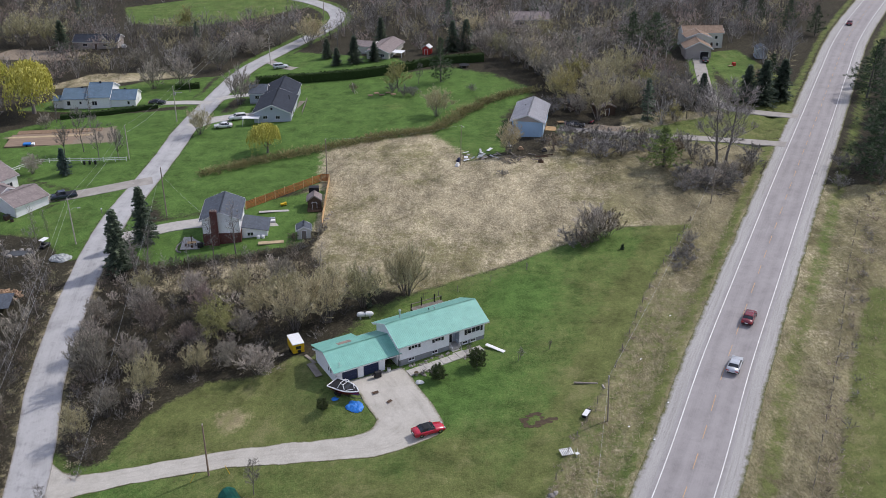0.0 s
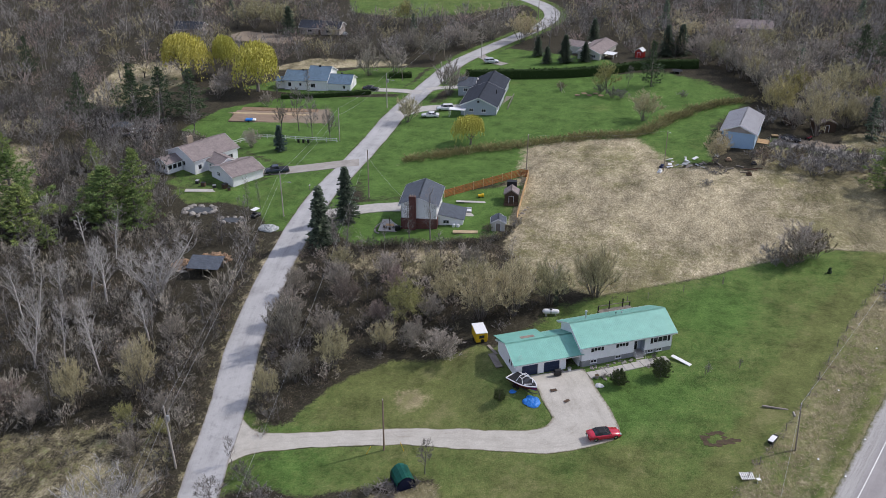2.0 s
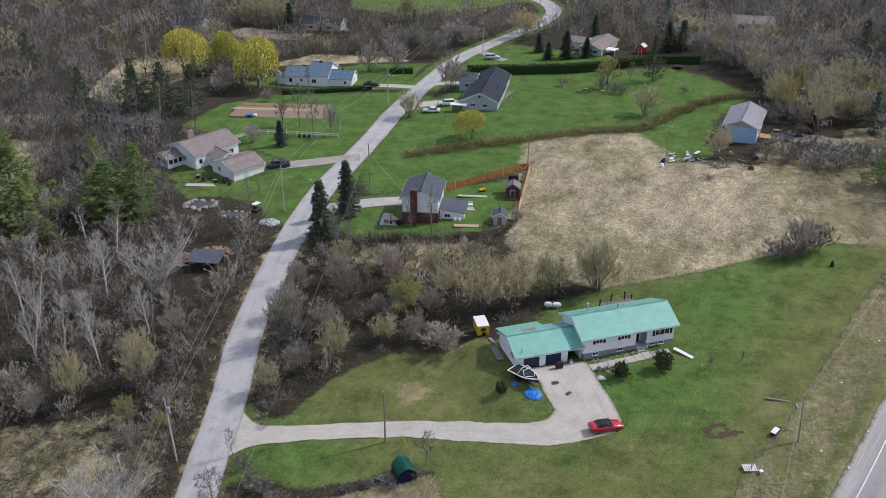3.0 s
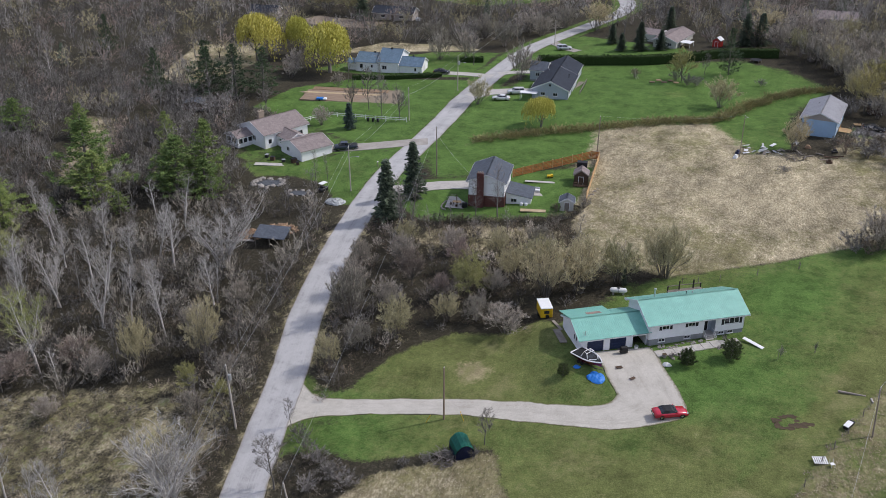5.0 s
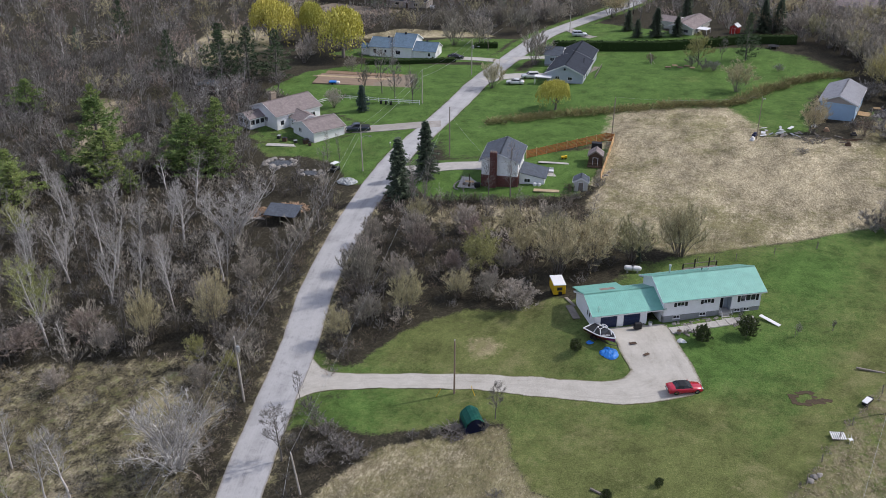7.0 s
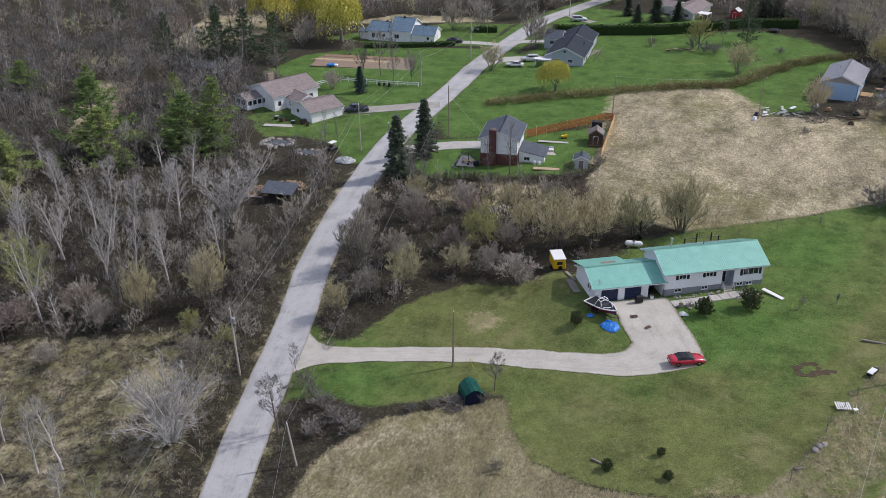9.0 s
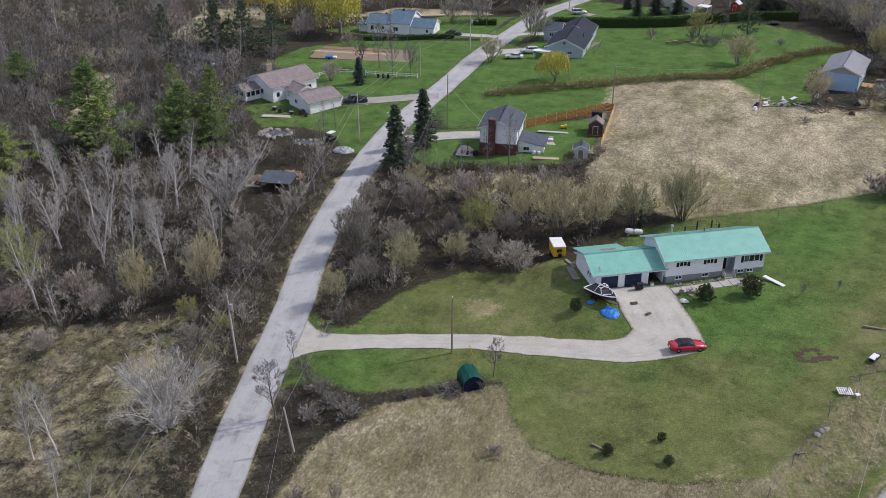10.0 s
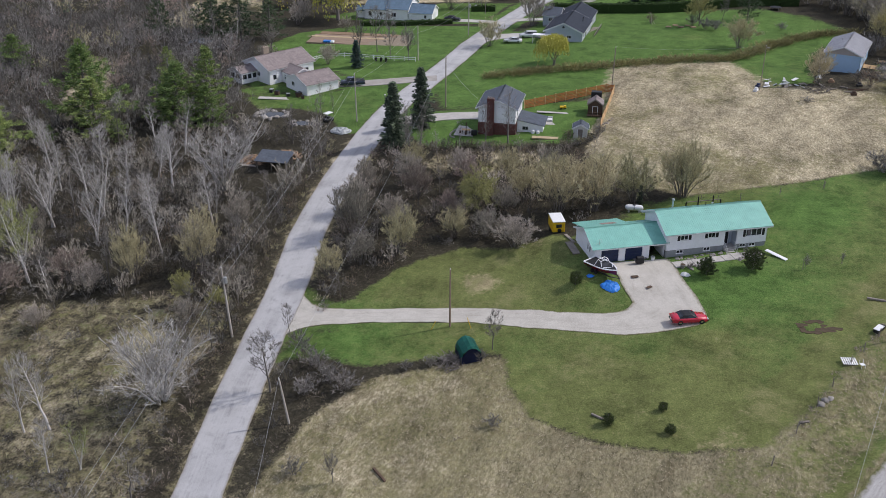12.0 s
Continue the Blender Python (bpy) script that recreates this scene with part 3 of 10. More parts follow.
    "bush_needle": plant("olive_green_needles", [(0.0, (0.035, 0.055, 0.022)), (1.0, (0.13, 0.165, 0.065))], 0.3),
    "dark_pine": plant("dark_pine_needles", [(0.0, (0.03, 0.052, 0.028)), (1.0, (0.1, 0.145, 0.075))], 0.4),
    "leafing": plant("young_spring_leaves", [(0.0, (0.2, 0.23, 0.08)), (1.0, (0.42, 0.44, 0.2))], 0.3),
    "cedar_hedge": plant("cedar_hedge_leaves", [(0.0, (0.018, 0.036, 0.01)), (1.0, (0.065, 0.1, 0.028))], 0.2),
    "dry_grass": plant("dead_grass_blades", [(0.0, (0.12, 0.1, 0.06)), (0.5, (0.28, 0.24, 0.155)), (1.0, (0.5, 0.435, 0.31))], 0.1),
    "green_grass": plant("grass_blades", [(0.0, (0.04, 0.075, 0.016)), (1.0, (0.1, 0.16, 0.04))], 0.1),
}

# ---- building helpers ----
def mesh_of(name, verts, faces, material, uvs=None):
    me = bpy.data.meshes.new(name)
    me.from_pydata([tuple(map(float, v)) for v in verts], [], [tuple(int(i) for i in f) for f in faces])
    if material:
        me.materials.append(material)
    return me


def thing(name, label, category, group="", kind="", at=None):
    """An empty at the base of a thing, which parents its parts."""
    ob = new(name)
    ob.empty_display_size = 0.3
    if at is not None:
        ob.matrix_basis = at
    return tagged(ob, label, category, group, kind)


def part(name, bm, material, parent, label="", uv=False):
    me = bpy.data.meshes.new(name)
    if uv:
        layer = bm.loops.layers.uv.verify()
        bm.normal_update()
        for f in bm.faces:
            n = f.normal
            a = Vector((0, 0, 1)).cross(n)
            a = a.normalized() if a.length > 1e-4 else Vector((1, 0, 0))
            b = n.cross(a)
            for l in f.loops:
                l[layer].uv = (l.vert.co.dot(a), l.vert.co.dot(b))
    bm.to_mesh(me)
    bm.free()
    me.materials.append(material)
    ob = new(name, me)
    ob.parent = parent
    if label:
        ob["label"] = label
    return ob


def shared(name, me, parent, m=None, label=""):
    """Another part on a mesh that is already there."""
    ob = new(name, me)
    ob.parent = parent
    if m is not None:
        ob.matrix_basis = m
    if label:
        ob["label"] = label
    return ob


def add_box(bm, lo, hi, bevel=0.0, m=None):
    vs = [bm.verts.new((x, y, z)) for x in (lo[0], hi[0]) for y in (lo[1], hi[1]) for z in (lo[2], hi[2])]
    fs = [bm.faces.new([vs[i] for i in f]) for f in ((0, 1, 3, 2), (4, 6, 7, 5), (0, 4, 5, 1), (2, 3, 7, 6), (0, 2, 6, 4), (1, 5, 7, 3))]
    if bevel:
        edges = {e for f in fs for e in f.edges}
        r = bmesh.ops.bevel(bm, geom=list(edges), offset=bevel, segments=1, affect="EDGES")
        vs = list({v for f in r["faces"] for v in f.verts} | {v for v in vs if v.is_valid})
    if m is not None:
        for v in vs:
            v.co = m @ v.co
    return vs


def box(lo, hi, bevel=0.0, m=None):
    bm = bmesh.new()
    add_box(bm, lo, hi, bevel, m)
    return bm


def add_prism(bm, outline, axis, a, b):
    """An outline in two axes pushed along the third from a to b."""
    def co(p, w):
        q = list(p)
        q.insert(axis, w)
        return q
    v1 = [bm.verts.new(co(p, a)) for p in outline]
    v2 = [bm.verts.new(co(p, b)) for p in outline]
    n = len(outline)
    bm.faces.new(v1)
    bm.faces.new(list(reversed(v2)))
    for i in range(n):
        bm.faces.new((v1[i], v2[i], v2[(i + 1) % n], v1[(i + 1) % n]))
    bmesh.ops.recalc_face_normals(bm, faces=bm.faces)


def add_tube(bm, points, radii, sides=8, cap=True):
    rings = []
    pts = [Vector(p) for p in points]
    for i, p in enumerate(pts):
        d = (pts[min(i + 1, len(pts) - 1)] - pts[max(i - 1, 0)]).normalized()
        a = d.orthogonal().normalized()
        b = d.cross(a)
        r = radii[i] if isinstance(radii, (list, tuple)) else radii
        if rings:
            a = (prev - d * prev.dot(d)).normalized()
            b = d.cross(a)
        prev = a
        rings.append([bm.verts.new(p + r * (math.cos(t) * a + math.sin(t) * b)) for t in (2 * math.pi * k / sides for k in range(sides))])
    for r1, r2 in zip(rings, rings[1:]):
        for k in range(sides):
            bm.faces.new((r1[k], r1[(k + 1) % sides], r2[(k + 1) % sides], r2[k]))
    if cap and sides > 2:
        bm.faces.new(list(reversed(rings[0])))
        bm.faces.new(rings[-1])


def tube(points, radii, sides=8):
    bm = bmesh.new()
    add_tube(bm, points, radii, sides)
    return bm


# ---- the ground: one sheet to the horizon ----
def axis_steps(lo, hi, step, far):
    inner = np.arange(lo, hi + 0.01, step)
    out, d = [], step
    x = hi
    while x < far:
        d *= 1.35
        x += d
        out.append(x)
    left, d, x = [], step, lo
    while x > -far:
        d *= 1.35
        x -= d
        left.append(x)
    return np.array(left[::-1] + list(inner) + out)


def cover(x, y):
    """How far each spot is lawn, dead meadow or bare dirt (0.5 at the border), and how worn its lawn is."""
    def soft(d):
        return np.clip(0.5 + d / 5.0, 0, 1)
    lawn = np.max([soft(inside(p, x, y)) if i != 2 else np.clip(0.5 + (inside(p, x, y) - 1.0) / 13.0, 0, 1) for i, p in enumerate(LAWNS)], 0)
    straw = np.max([soft(inside(p, x, y)) for p in FIELDS[1:]] + [np.clip(0.5 + (inside(FIELDS[0], x, y) + 5.0) / 11.0, 0, 1) * np.where(y > 176, 1.0, 0.0), soft(inside(FIELDS[0], x, y))], 0)
    clearing = inside([(-61.5, 104), (-60, 84), (-52, 62), (-74, 54), (-100, 80), (-108, 98), (-96, 104), (-86, 106), (-76, 110), (-68, 108)], x, y)
    straw = np.maximum(straw, 0.5 * soft(clearing))
    straw = np.maximum(straw, 0.62 * soft(inside([(-134, 160), (-130, 172), (-148, 204), (-160, 206), (-150, 182), (-140, 164)], x, y)))
    lawn = np.maximum(lawn, 0.38 * soft(clearing))
    straw = np.maximum(straw, 0.56 * soft(inside([(-55, 154), (-53, 163), (-40, 166), (-26, 166), (-20, 156), (-30, 151), (-42, 152)], x, y)))
    straw = np.maximum(straw, np.maximum(0.62 * np.exp(-(((x + 73) / 12) ** 2 + ((y - 95) / 13) ** 2)), 0.5 * np.exp(-(((x + 78) / 32) ** 2 + ((y - 82) / 21) ** 2))))
    dirt = np.max([soft(inside(p, x, y)) for p in DIRTS], 0)
    hd, rd = line_distance(HIGHWAY, x, y), line_distance(ROAD, x, y)
    # highway verges: green at the shoulder, straw beyond, a mown field on the far side
    verge = np.maximum(soft(0.9 - np.abs(hd + 7.9)), 0.56 * soft(2.9 - np.abs(hd - 9.4)))
    lawn = np.maximum(lawn, verge)
    lawn = np.maximum(lawn, 0.48 * soft(np.minimum(7.5 - np.abs(hd + 14), 150 - y)))
    field_edge = np.minimum(hd - 17.6, 147 - y) - 0.12 * np.maximum(0, 6 - np.minimum(hd - 17.6, 147 - y)) * (np.maximum(hd - 17.6, 147 - y) < 8)
    lawn = np.maximum(lawn, soft(field_edge))
    straw = np.maximum(straw, soft(np.minimum(np.minimum(hd + 21, -hd), 177 - y)) * (0.5 + 0.5 * smooth(88, 122, y)))
    straw = np.maximum(straw, soft(np.minimum(np.minimum(hd - 4, 25 - hd), 190 - y)))
    lawn = np.maximum(lawn, soft(1.4 - np.abs(np.abs(rd) - 4.2)) * np.where(y > 168, 0.95, 0.46))
    straw = np.maximum(straw, 0.5 * soft(np.minimum(5.6 - np.abs(rd), 168 - y)))
    # trodden grass beside every drive
    beside = np.max([inside(p, x, y) for p in PAVED], 0)
    lawn = np.maximum(lawn, soft(1.6 + beside) * 0.95)
    lawn = np.maximum(lawn, 0.58 * soft(inside([(-23, 127), (-19, 136), (-13, 147), (-3, 153), (5, 152), (0, 140), (-9, 130)], x, y)))
    lawn = np.maximum(lawn, 0.56 * soft(inside([(-108, 186), (-112, 200), (-101, 214), (-85, 205), (-83, 190), (-92, 180)], x, y)))
    # damp, greener top of the meadow
    wedge = inside([(-25, 196), (-27, 220), (-19.5, 224.5), (-3, 228.4), (2, 219), (8, 207), (-6, 203), (-16, 198)], x, y)
    lawn = np.maximum(lawn, 0.37 * np.clip(0.5 + wedge / 9.0, 0, 1))
    straw = np.maximum(straw, 0.7 * soft(2.2 - np.abs(line_distance(DITCH, x, y))))
    lawn = np.minimum(lawn, 1 - 0.62 * soft(1.2 - np.abs(line_distance(DITCH, x, y))))
    worn = np.full(np.shape(x), 0.42)
    for cx, cy, r, k in ((-34, 119, 14, 0.75), (8, 100, 20, 0.12), (24, 140, 18, 0.5), (-3, 93, 16, 0.3), (-44, 103, 8, -0.4), (15, 148, 7, -0.6), (2, 121, 8, -0.5), (-30, 262, 60, -0.62), (-30, 205, 34, -0.6), (-95, 240, 30, -0.5), (-46, 178, 16, -0.4), (-10, 78, 26, 0.75), (18, 98, 17, -0.45), (-60, 190, 25, -0.4), (14, 140, 14, -0.35), (2, 118, 12, -0.3), (38, 168, 14, -0.1),
                          (-100, 218, 25, -0.2), (60, 100, 30, 0.45), (40, 211, 18, 0.7), (62, 202, 16, 0.8), (50, 185, 12, 0.5), (60, 230, 14, 0.3), (-18, 160, 12, 0.4), (2, 160, 10, 0.5), (40, 182, 14, 0.7), (-22, 185, 9, 0.7), (-10, 214, 13, 1.0), (20, 184, 22, -0.6), (6, 104, 14, 0.25), (-31, 118, 3.0, 1.1), (-25, 129.5, 2.6, 1.1), (-20, 127, 3, 0.5), (-6, 105, 3, -0.5), (1.9, 108.6, 1.8, 0.9), (12, 112, 9, 0.05), (-12, 252, 5, 0.7), (-32, 240, 4, 0.6), (-20, 236, 3, 0.6), (6, 250, 4, 0.5), (-40, 275, 5, 0.5), (28, 150, 10, 0.2)):
        worn = worn + k * np.exp(-((x - cx) ** 2 + (y - cy) ** 2) / (r * r))
    worn = worn + 0.45 * (np.abs(hd) < 22) - 0.1 * soft(3.0 - np.abs(hd - 9.4))
    return lawn, straw, dirt, worn


def offsets(line, a, b=None):
    """Lines to the right of a line by a (and b) metres."""
    d = np.gradient(line[:, :2], axis=0)
    d /= np.linalg.norm(d, axis=1)[:, None]
    nrm = np.stack([d[:, 1], -d[:, 0]], 1)
    return line[:, :2] + nrm * np.reshape(a, (-1, 1))


DRIVE = spline([(-56.5, 112.0, -56.0, 97.2), (-53.6, 109.2, -53.6, 101.6), (-50.5, 108.3, -50.4, 104.0), (-41.0, 109.7, -42.0, 106.0), (-29.3, 111.5, -30.0, 107.7), (-17.7, 112.3, -17.5, 107.8), (-12.6, 112.7, -9.0, 108.1), (-10.2, 113.8, -3.0, 110.3),
                (-9.5, 115.6, 0.5, 112.7), (-10.6, 118.0, -0.5, 117.0), (-12.6, 121.2, -2.8, 121.8), (-15.4, 122.9, -5.9, 127.6)], 1.0)
LANES = [
    ([(-66, 176.5), (-61, 178.4), (-55, 181), (-47, 182.6)], 4.2, "concrete", "pale paved driveway beside the brick and white house"),
    ([(-66, 205.6), (-70, 204.2), (-75.4, 201.6), (-81.3, 199), (-88, 197)], 4.4, "shoulder", "grey gravel driveway of the brown-roofed house"),
    ([(82, 213.6), (68.2, 217.4), (56.7, 220.2), (46.2, 222.3), (37.1, 225.5), (29.2, 229)], 3.4, "shoulder", "grey gravel lane to the blue house"),
    ([(90, 234), (79.4, 238.2), (73.6, 243), (72.7, 257), (77.8, 289)], 3.6, "shoulder", "grey gravel lane to the two-storey house"),
    ([(-66, 243), (-62, 247.5), (-57, 249.5), (-50.5, 250.5)], 5.0, "concrete", "pale concrete driveway of the grey house"),
    ([(-64, 267), (-60, 269.4), (-50, 271.4)], 3.2, "concrete", "second pale driveway of the grey house"),
    ([(-65, 264), (-73.3, 265.4), (-83, 265.5)], 3.4, "concrete", "pale paved driveway of the blue-roofed house"),
    ([(-56, 308), (-50, 300), (-46, 297)], 3.2, "shoulder", "short grey driveway near the cedar hedge"),
]


def strip_outline(line, half):
    a, b = offsets(line, np.full(len(line), -half)), offsets(line, np.full(len(line), half))
    return np.vstack([a, b[::-1]])


GX, GY = axis_steps(-190, 175, 1.5, 2600), axis_steps(40, 420, 1.5, 2900)


def build_ground():
    nx, ny = len(GX), len(GY)
    X, Y = np.meshgrid(GX, GY)
    hd, rd = line_distance(HIGHWAY, X, Y), line_distance(ROAD, X, Y)
    Z = land(X, Y)
    rough = np.array([noise.noise((x * 0.35, y * 0.35, 0)) + 0.5 * noise.noise((x * 1.1, y * 1.1, 5)) for x, y in zip(X.ravel(), Y.ravel())]).reshape(X.shape)
    lawn, straw, dirt, worn = cover(X, Y)
    keep = np.clip((np.minimum(np.abs(hd) - 7.5, np.abs(rd) - 4.5)) / 4, 0, 1)
    Z = Z + rough * (0.05 + 0.1 * (straw > 0.5) + 0.12 * ((lawn < 0.5) & (straw < 0.5))) * keep
    # ditches beside the highway, and the road beds cut under their surfaces
    Z = Z - 0.55 * np.exp(-((np.abs(hd) - 10.5) / 1.8) ** 2) * (np.abs(hd) > 6)
    Z = Z - 0.18 * (np.abs(hd) < 6.2) - 0.16 * (np.abs(rd) < 2.8)
    paved = np.max([inside(p, X, Y) for p in PAVED], 0)
    Z = Z - 0.16 * smooth(-0.2, 0.6, paved)
    verts = np.stack([X.ravel(), Y.ravel(), Z.ravel()], 1)
    i = np.arange(nx * ny).reshape(ny, nx)
    faces = np.stack([i[:-1, :-1], i[:-1, 1:], i[1:, 1:], i[1:, :-1]], -1).reshape(-1, 4)
    me = bpy.data.meshes.new("ground")
    me.vertices.add(len(verts))
    me.vertices.foreach_set("co", verts.ravel())
    me.loops.add(faces.size)
    me.loops.foreach_set("vertex_index", faces.ravel().astype(np.int32))
    me.polygons.add(len(faces))
    me.polygons.foreach_set("loop_start", np.arange(0, faces.size, 4, dtype=np.int32))
    me.polygons.foreach_set("loop_total", np.full(len(faces), 4, dtype=np.int32))
    me.update()
    me.validate()
    at = me.color_attributes.new("cover", "FLOAT_COLOR", "POINT")
    at.data.foreach_set("color", np.stack([lawn.ravel(), straw.ravel(), dirt.ravel(), np.ones(lawn.size)], 1).ravel())
    wa = me.attributes.new("worn", "FLOAT", "POINT")
    wa.data.foreach_set("value", worn.ravel())
    me.shade_smooth()
    me.materials.append(M["ground"])
    return tagged(new("ground", me), "spring lawns, dead straw meadow and leaf litter on rolling land", "ground", kind="structure")


PAVED = [np.vstack([DRIVE[::2, :2], DRIVE[::-2, 2:]])] + [strip_outline(spline(p, 3.0), w / 2) for p, w, _, _ in LANES]
build_ground()


def ribbon(name, left, right, material, label, lift=0.05, cols=6, skirt=0.25, kind="structure", category="road", crown=0.0):
    """A paved strip between two edge lines, draped on the land, with real edges."""
    left, right = np.asarray(left), np.asarray(right)
    n = len(left)
    ts = np.linspace(0, 1, cols + 1)
    P = left[:, None, :2] * (1 - ts)[None, :, None] + right[:, None, :2] * ts[None, :, None]
    Z = land(P[..., 0], P[..., 1]) + lift + crown * (1 - (2 * ts[None, :] - 1) ** 2)
    along = np.concatenate([[0], np.cumsum(np.linalg.norm(np.diff((left + right)[:, :2] / 2, axis=0), axis=1))])
    verts = [(*P[i, j], Z[i, j]) for i in range(n) for j in range(cols + 1)]
    uv = [(ts[j], along[i]) for i in range(n) for j in range(cols + 1)]
    faces = [(i * (cols + 1) + j, i * (cols + 1) + j + 1, (i + 1) * (cols + 1) + j + 1, (i + 1) * (cols + 1) + j) for i in range(n - 1) for j in range(cols)]
    for j, flip in ((0, False), (cols, True)):
        base = len(verts)
        for i in range(n):
            verts.append((*P[i, j], Z[i, j] - skirt))
            uv.append((ts[j], along[i]))
        for i in range(n - 1):
            a, b, c, d = i * (cols + 1) + j, (i + 1) * (cols + 1) + j, base + i + 1, base + i
            faces.append((a, b, c, d) if not flip else (d, c, b, a))
    me = mesh_of(name, verts, faces, material)
    lay = me.uv_layers.new(name="UVMap")
    for l in me.loops:
        lay.data[l.index].uv = uv[l.vertex_index]
    bm = bmesh.new()
    bm.from_mesh(me)
    bmesh.ops.recalc_face_normals(bm, faces=bm.faces)
    if sum(f.normal.z for f in bm.faces) < 0:
        bmesh.ops.reverse_faces(bm, faces=bm.faces)
    bm.to_mesh(me)
    bm.free()
    return tagged(new(name, me), label, category, kind=kind)


def wavy(n, amp, seed):
    return np.array([amp * (noise.noise((i * 0.31, seed, 0)) + 0.6 * noise.noise((i * 0.9, seed, 3))) for i in range(n)])


n_r, n_h = len(ROAD), len(HIGHWAY)
ribbon("road", offsets(ROAD, -3.0 + wavy(n_r, 0.22, 1)), offsets(ROAD, 3.0 + wavy(n_r, 0.22, 2)), M["asphalt"], "pale worn asphalt country road with patches and cracks", 0.05, 8)
ribbon("road_shoulder", offsets(HIGHWAY, -6.5 + wavy(n_h, 0.25, 3)), offsets(HIGHWAY, 6.6 + wavy(n_h, 0.25, 4)), M["verge_gravel"], "grey gravel shoulders of the highway", 0.02, 12)
highway = ribbon("highway", offsets(HIGHWAY, np.full(n_h, -4.3)), offsets(HIGHWAY, np.full(n_h, 4.3)), M["highway"], "two-lane asphalt highway with worn wheel tracks", 0.06, 10, 0.05)
for off, w, nm in ((-3.62, 0.075, "white"), (3.62, 0.075, "white")):
    ribbon("road_marking", offsets(HIGHWAY, np.full(n_h, off - w)), offsets(HIGHWAY, np.full(n_h, off + w)), M["line_white"], "solid white edge line painted on the highway", 0.068, 1, 0.004)
fine = spline(HIGHWAY[::2, :2], 1.0)
for s in range(118, 440, 6):
    seg = fine[s:s + 4]
    if len(seg) < 4:
        break
    ribbon("road_marking", offsets(fine, np.full(len(fine), -0.045))[s:s + 4], offsets(fine, np.full(len(fine), 0.045))[s:s + 4], M["line_yellow"], "faded yellow dash of the highway's centre line", 0.068, 1, 0.004)
pairs = DRIVE
ribbon("driveway", pairs[:, :2] + wavy(len(pairs), 0.28, 9)[:, None], pairs[:, 2:] + wavy(len(pairs), 0.28, 8)[:, None], M["gravel"], "pale crushed gravel driveway widening into a parking apron", 0.02, 12)


def lane(name, pts, width, material, label):
    s = spline(pts, 1.5)
    w = wavy(len(s), 0.15, width)
    return ribbon(name, offsets(s, -width / 2 + w), offsets(s, width / 2 - w), material, label, 0.05, 5)


for pts, width, cover_name, words in LANES:
    lane("driveway", pts, width, M[cover_name], words)

# ---- houses ----
def frame_at(x, y, turn, z=None):
    return pose(x, y, gz(x, y) if z is None else z, 0, 0, turn)


def wall_with_holes(w, h, thick, holes):
    """A wall in its own plane (x along, z up, outer face at y = 0), with openings through it."""
    bm = bmesh.new()
    xs = sorted({0, w, *[v for a, b, c, d in holes for v in (a, b)]})
    zs = sorted({0, h, *[v for a, b, c, d in holes for v in (c, d)]})
    solid = {}
    for i in range(len(xs) - 1):
        for j in range(len(zs) - 1):
            cx, cz = (xs[i] + xs[i + 1]) / 2, (zs[j] + zs[j + 1]) / 2
            solid[i, j] = not any(a < cx < b and c < cz < d for a, b, c, d in holes)
    cache = {}

    def vert(x, y, z):
        k = (round(x, 4), y, round(z, 4))
        if k not in cache:
            cache[k] = bm.verts.new((x, y, z))
        return cache[k]

    for (i, j), s in solid.items():
        if not s:
            continue
        x0, x1, z0, z1 = xs[i], xs[i + 1], zs[j], zs[j + 1]
        bm.faces.new([vert(*p) for p in ((x0, 0, z0), (x1, 0, z0), (x1, 0, z1), (x0, 0, z1))])
        bm.faces.new([vert(*p) for p in ((x0, thick, z0), (x0, thick, z1), (x1, thick, z1), (x1, thick, z0))])
        for di, dj, q in ((-1, 0, ((x0, z0), (x0, z1))), (1, 0, ((x1, z1), (x1, z0))), (0, -1, ((x1, z0), (x0, z0))), (0, 1, ((x0, z1), (x1, z1)))):
            if not solid.get((i + di, j + dj), False):
                (ax, az), (bx, bz) = q
                bm.faces.new([vert(ax, 0, az), vert(ax, thick, az), vert(bx, thick, bz), vert(bx, 0, bz)])
    return bm


def window(parent, m, w, h, panes=1, shutters=False, trim="white"):
    """A framed window set in an opening, in the wall's plane: m puts its lower left corner."""
    bm = bmesh.new()
    t = 0.07
    for lo, hi in (((0, 0), (w, t)), ((0, h - t), (w, h)), ((0, t), (t, h - t)), ((w - t, t), (w, h - t))):
        add_box(bm, (lo[0], -0.03, lo[1]), (hi[0], 0.1, hi[1]))
    for k in range(1, panes):
        add_box(bm, (w * k / panes - 0.03, -0.02, t), (w * k / panes + 0.03, 0.09, h - t))
    win = part("window", bm, M[trim], parent)
    win.matrix_basis = m
    for k in range(panes):
        bm = box((w * k / panes + 0.02, 0.03, t * 0.7), (w * (k + 1) / panes - 0.02, 0.045, h - t * 0.7))
        part("pane", bm, M["glass"], win, "dark reflecting window glass")
    part("sill", box((-0.06, -0.09, -0.06), (w + 0.06, -0.002, 0.0), 0.01), M[trim], win)
    if shutters:
        for x in (-0.46, w + 0.04):
            bm = bmesh.new()
            add_box(bm, (x, -0.05, -0.03), (x + 0.42, -0.002, h + 0.03), 0.01)
            for k in range(int(h / 0.12)):
                add_box(bm, (x + 0.05, -0.062, 0.02 + k * 0.12), (x + 0.37, -0.05, 0.09 + k * 0.12))
            part("shutter", bm, M["black"], win, "dark louvred window shutter")
    return win


def roof_slope(parent, a, b, c, d, thick, material, ribs=0.0, label=""):
    """One roof slope: eave a to b, ridge d to c above it; ribs: spacing of a metal sheet's ribs."""
    a, b, c, d = map(Vector, (a, b, c, d))
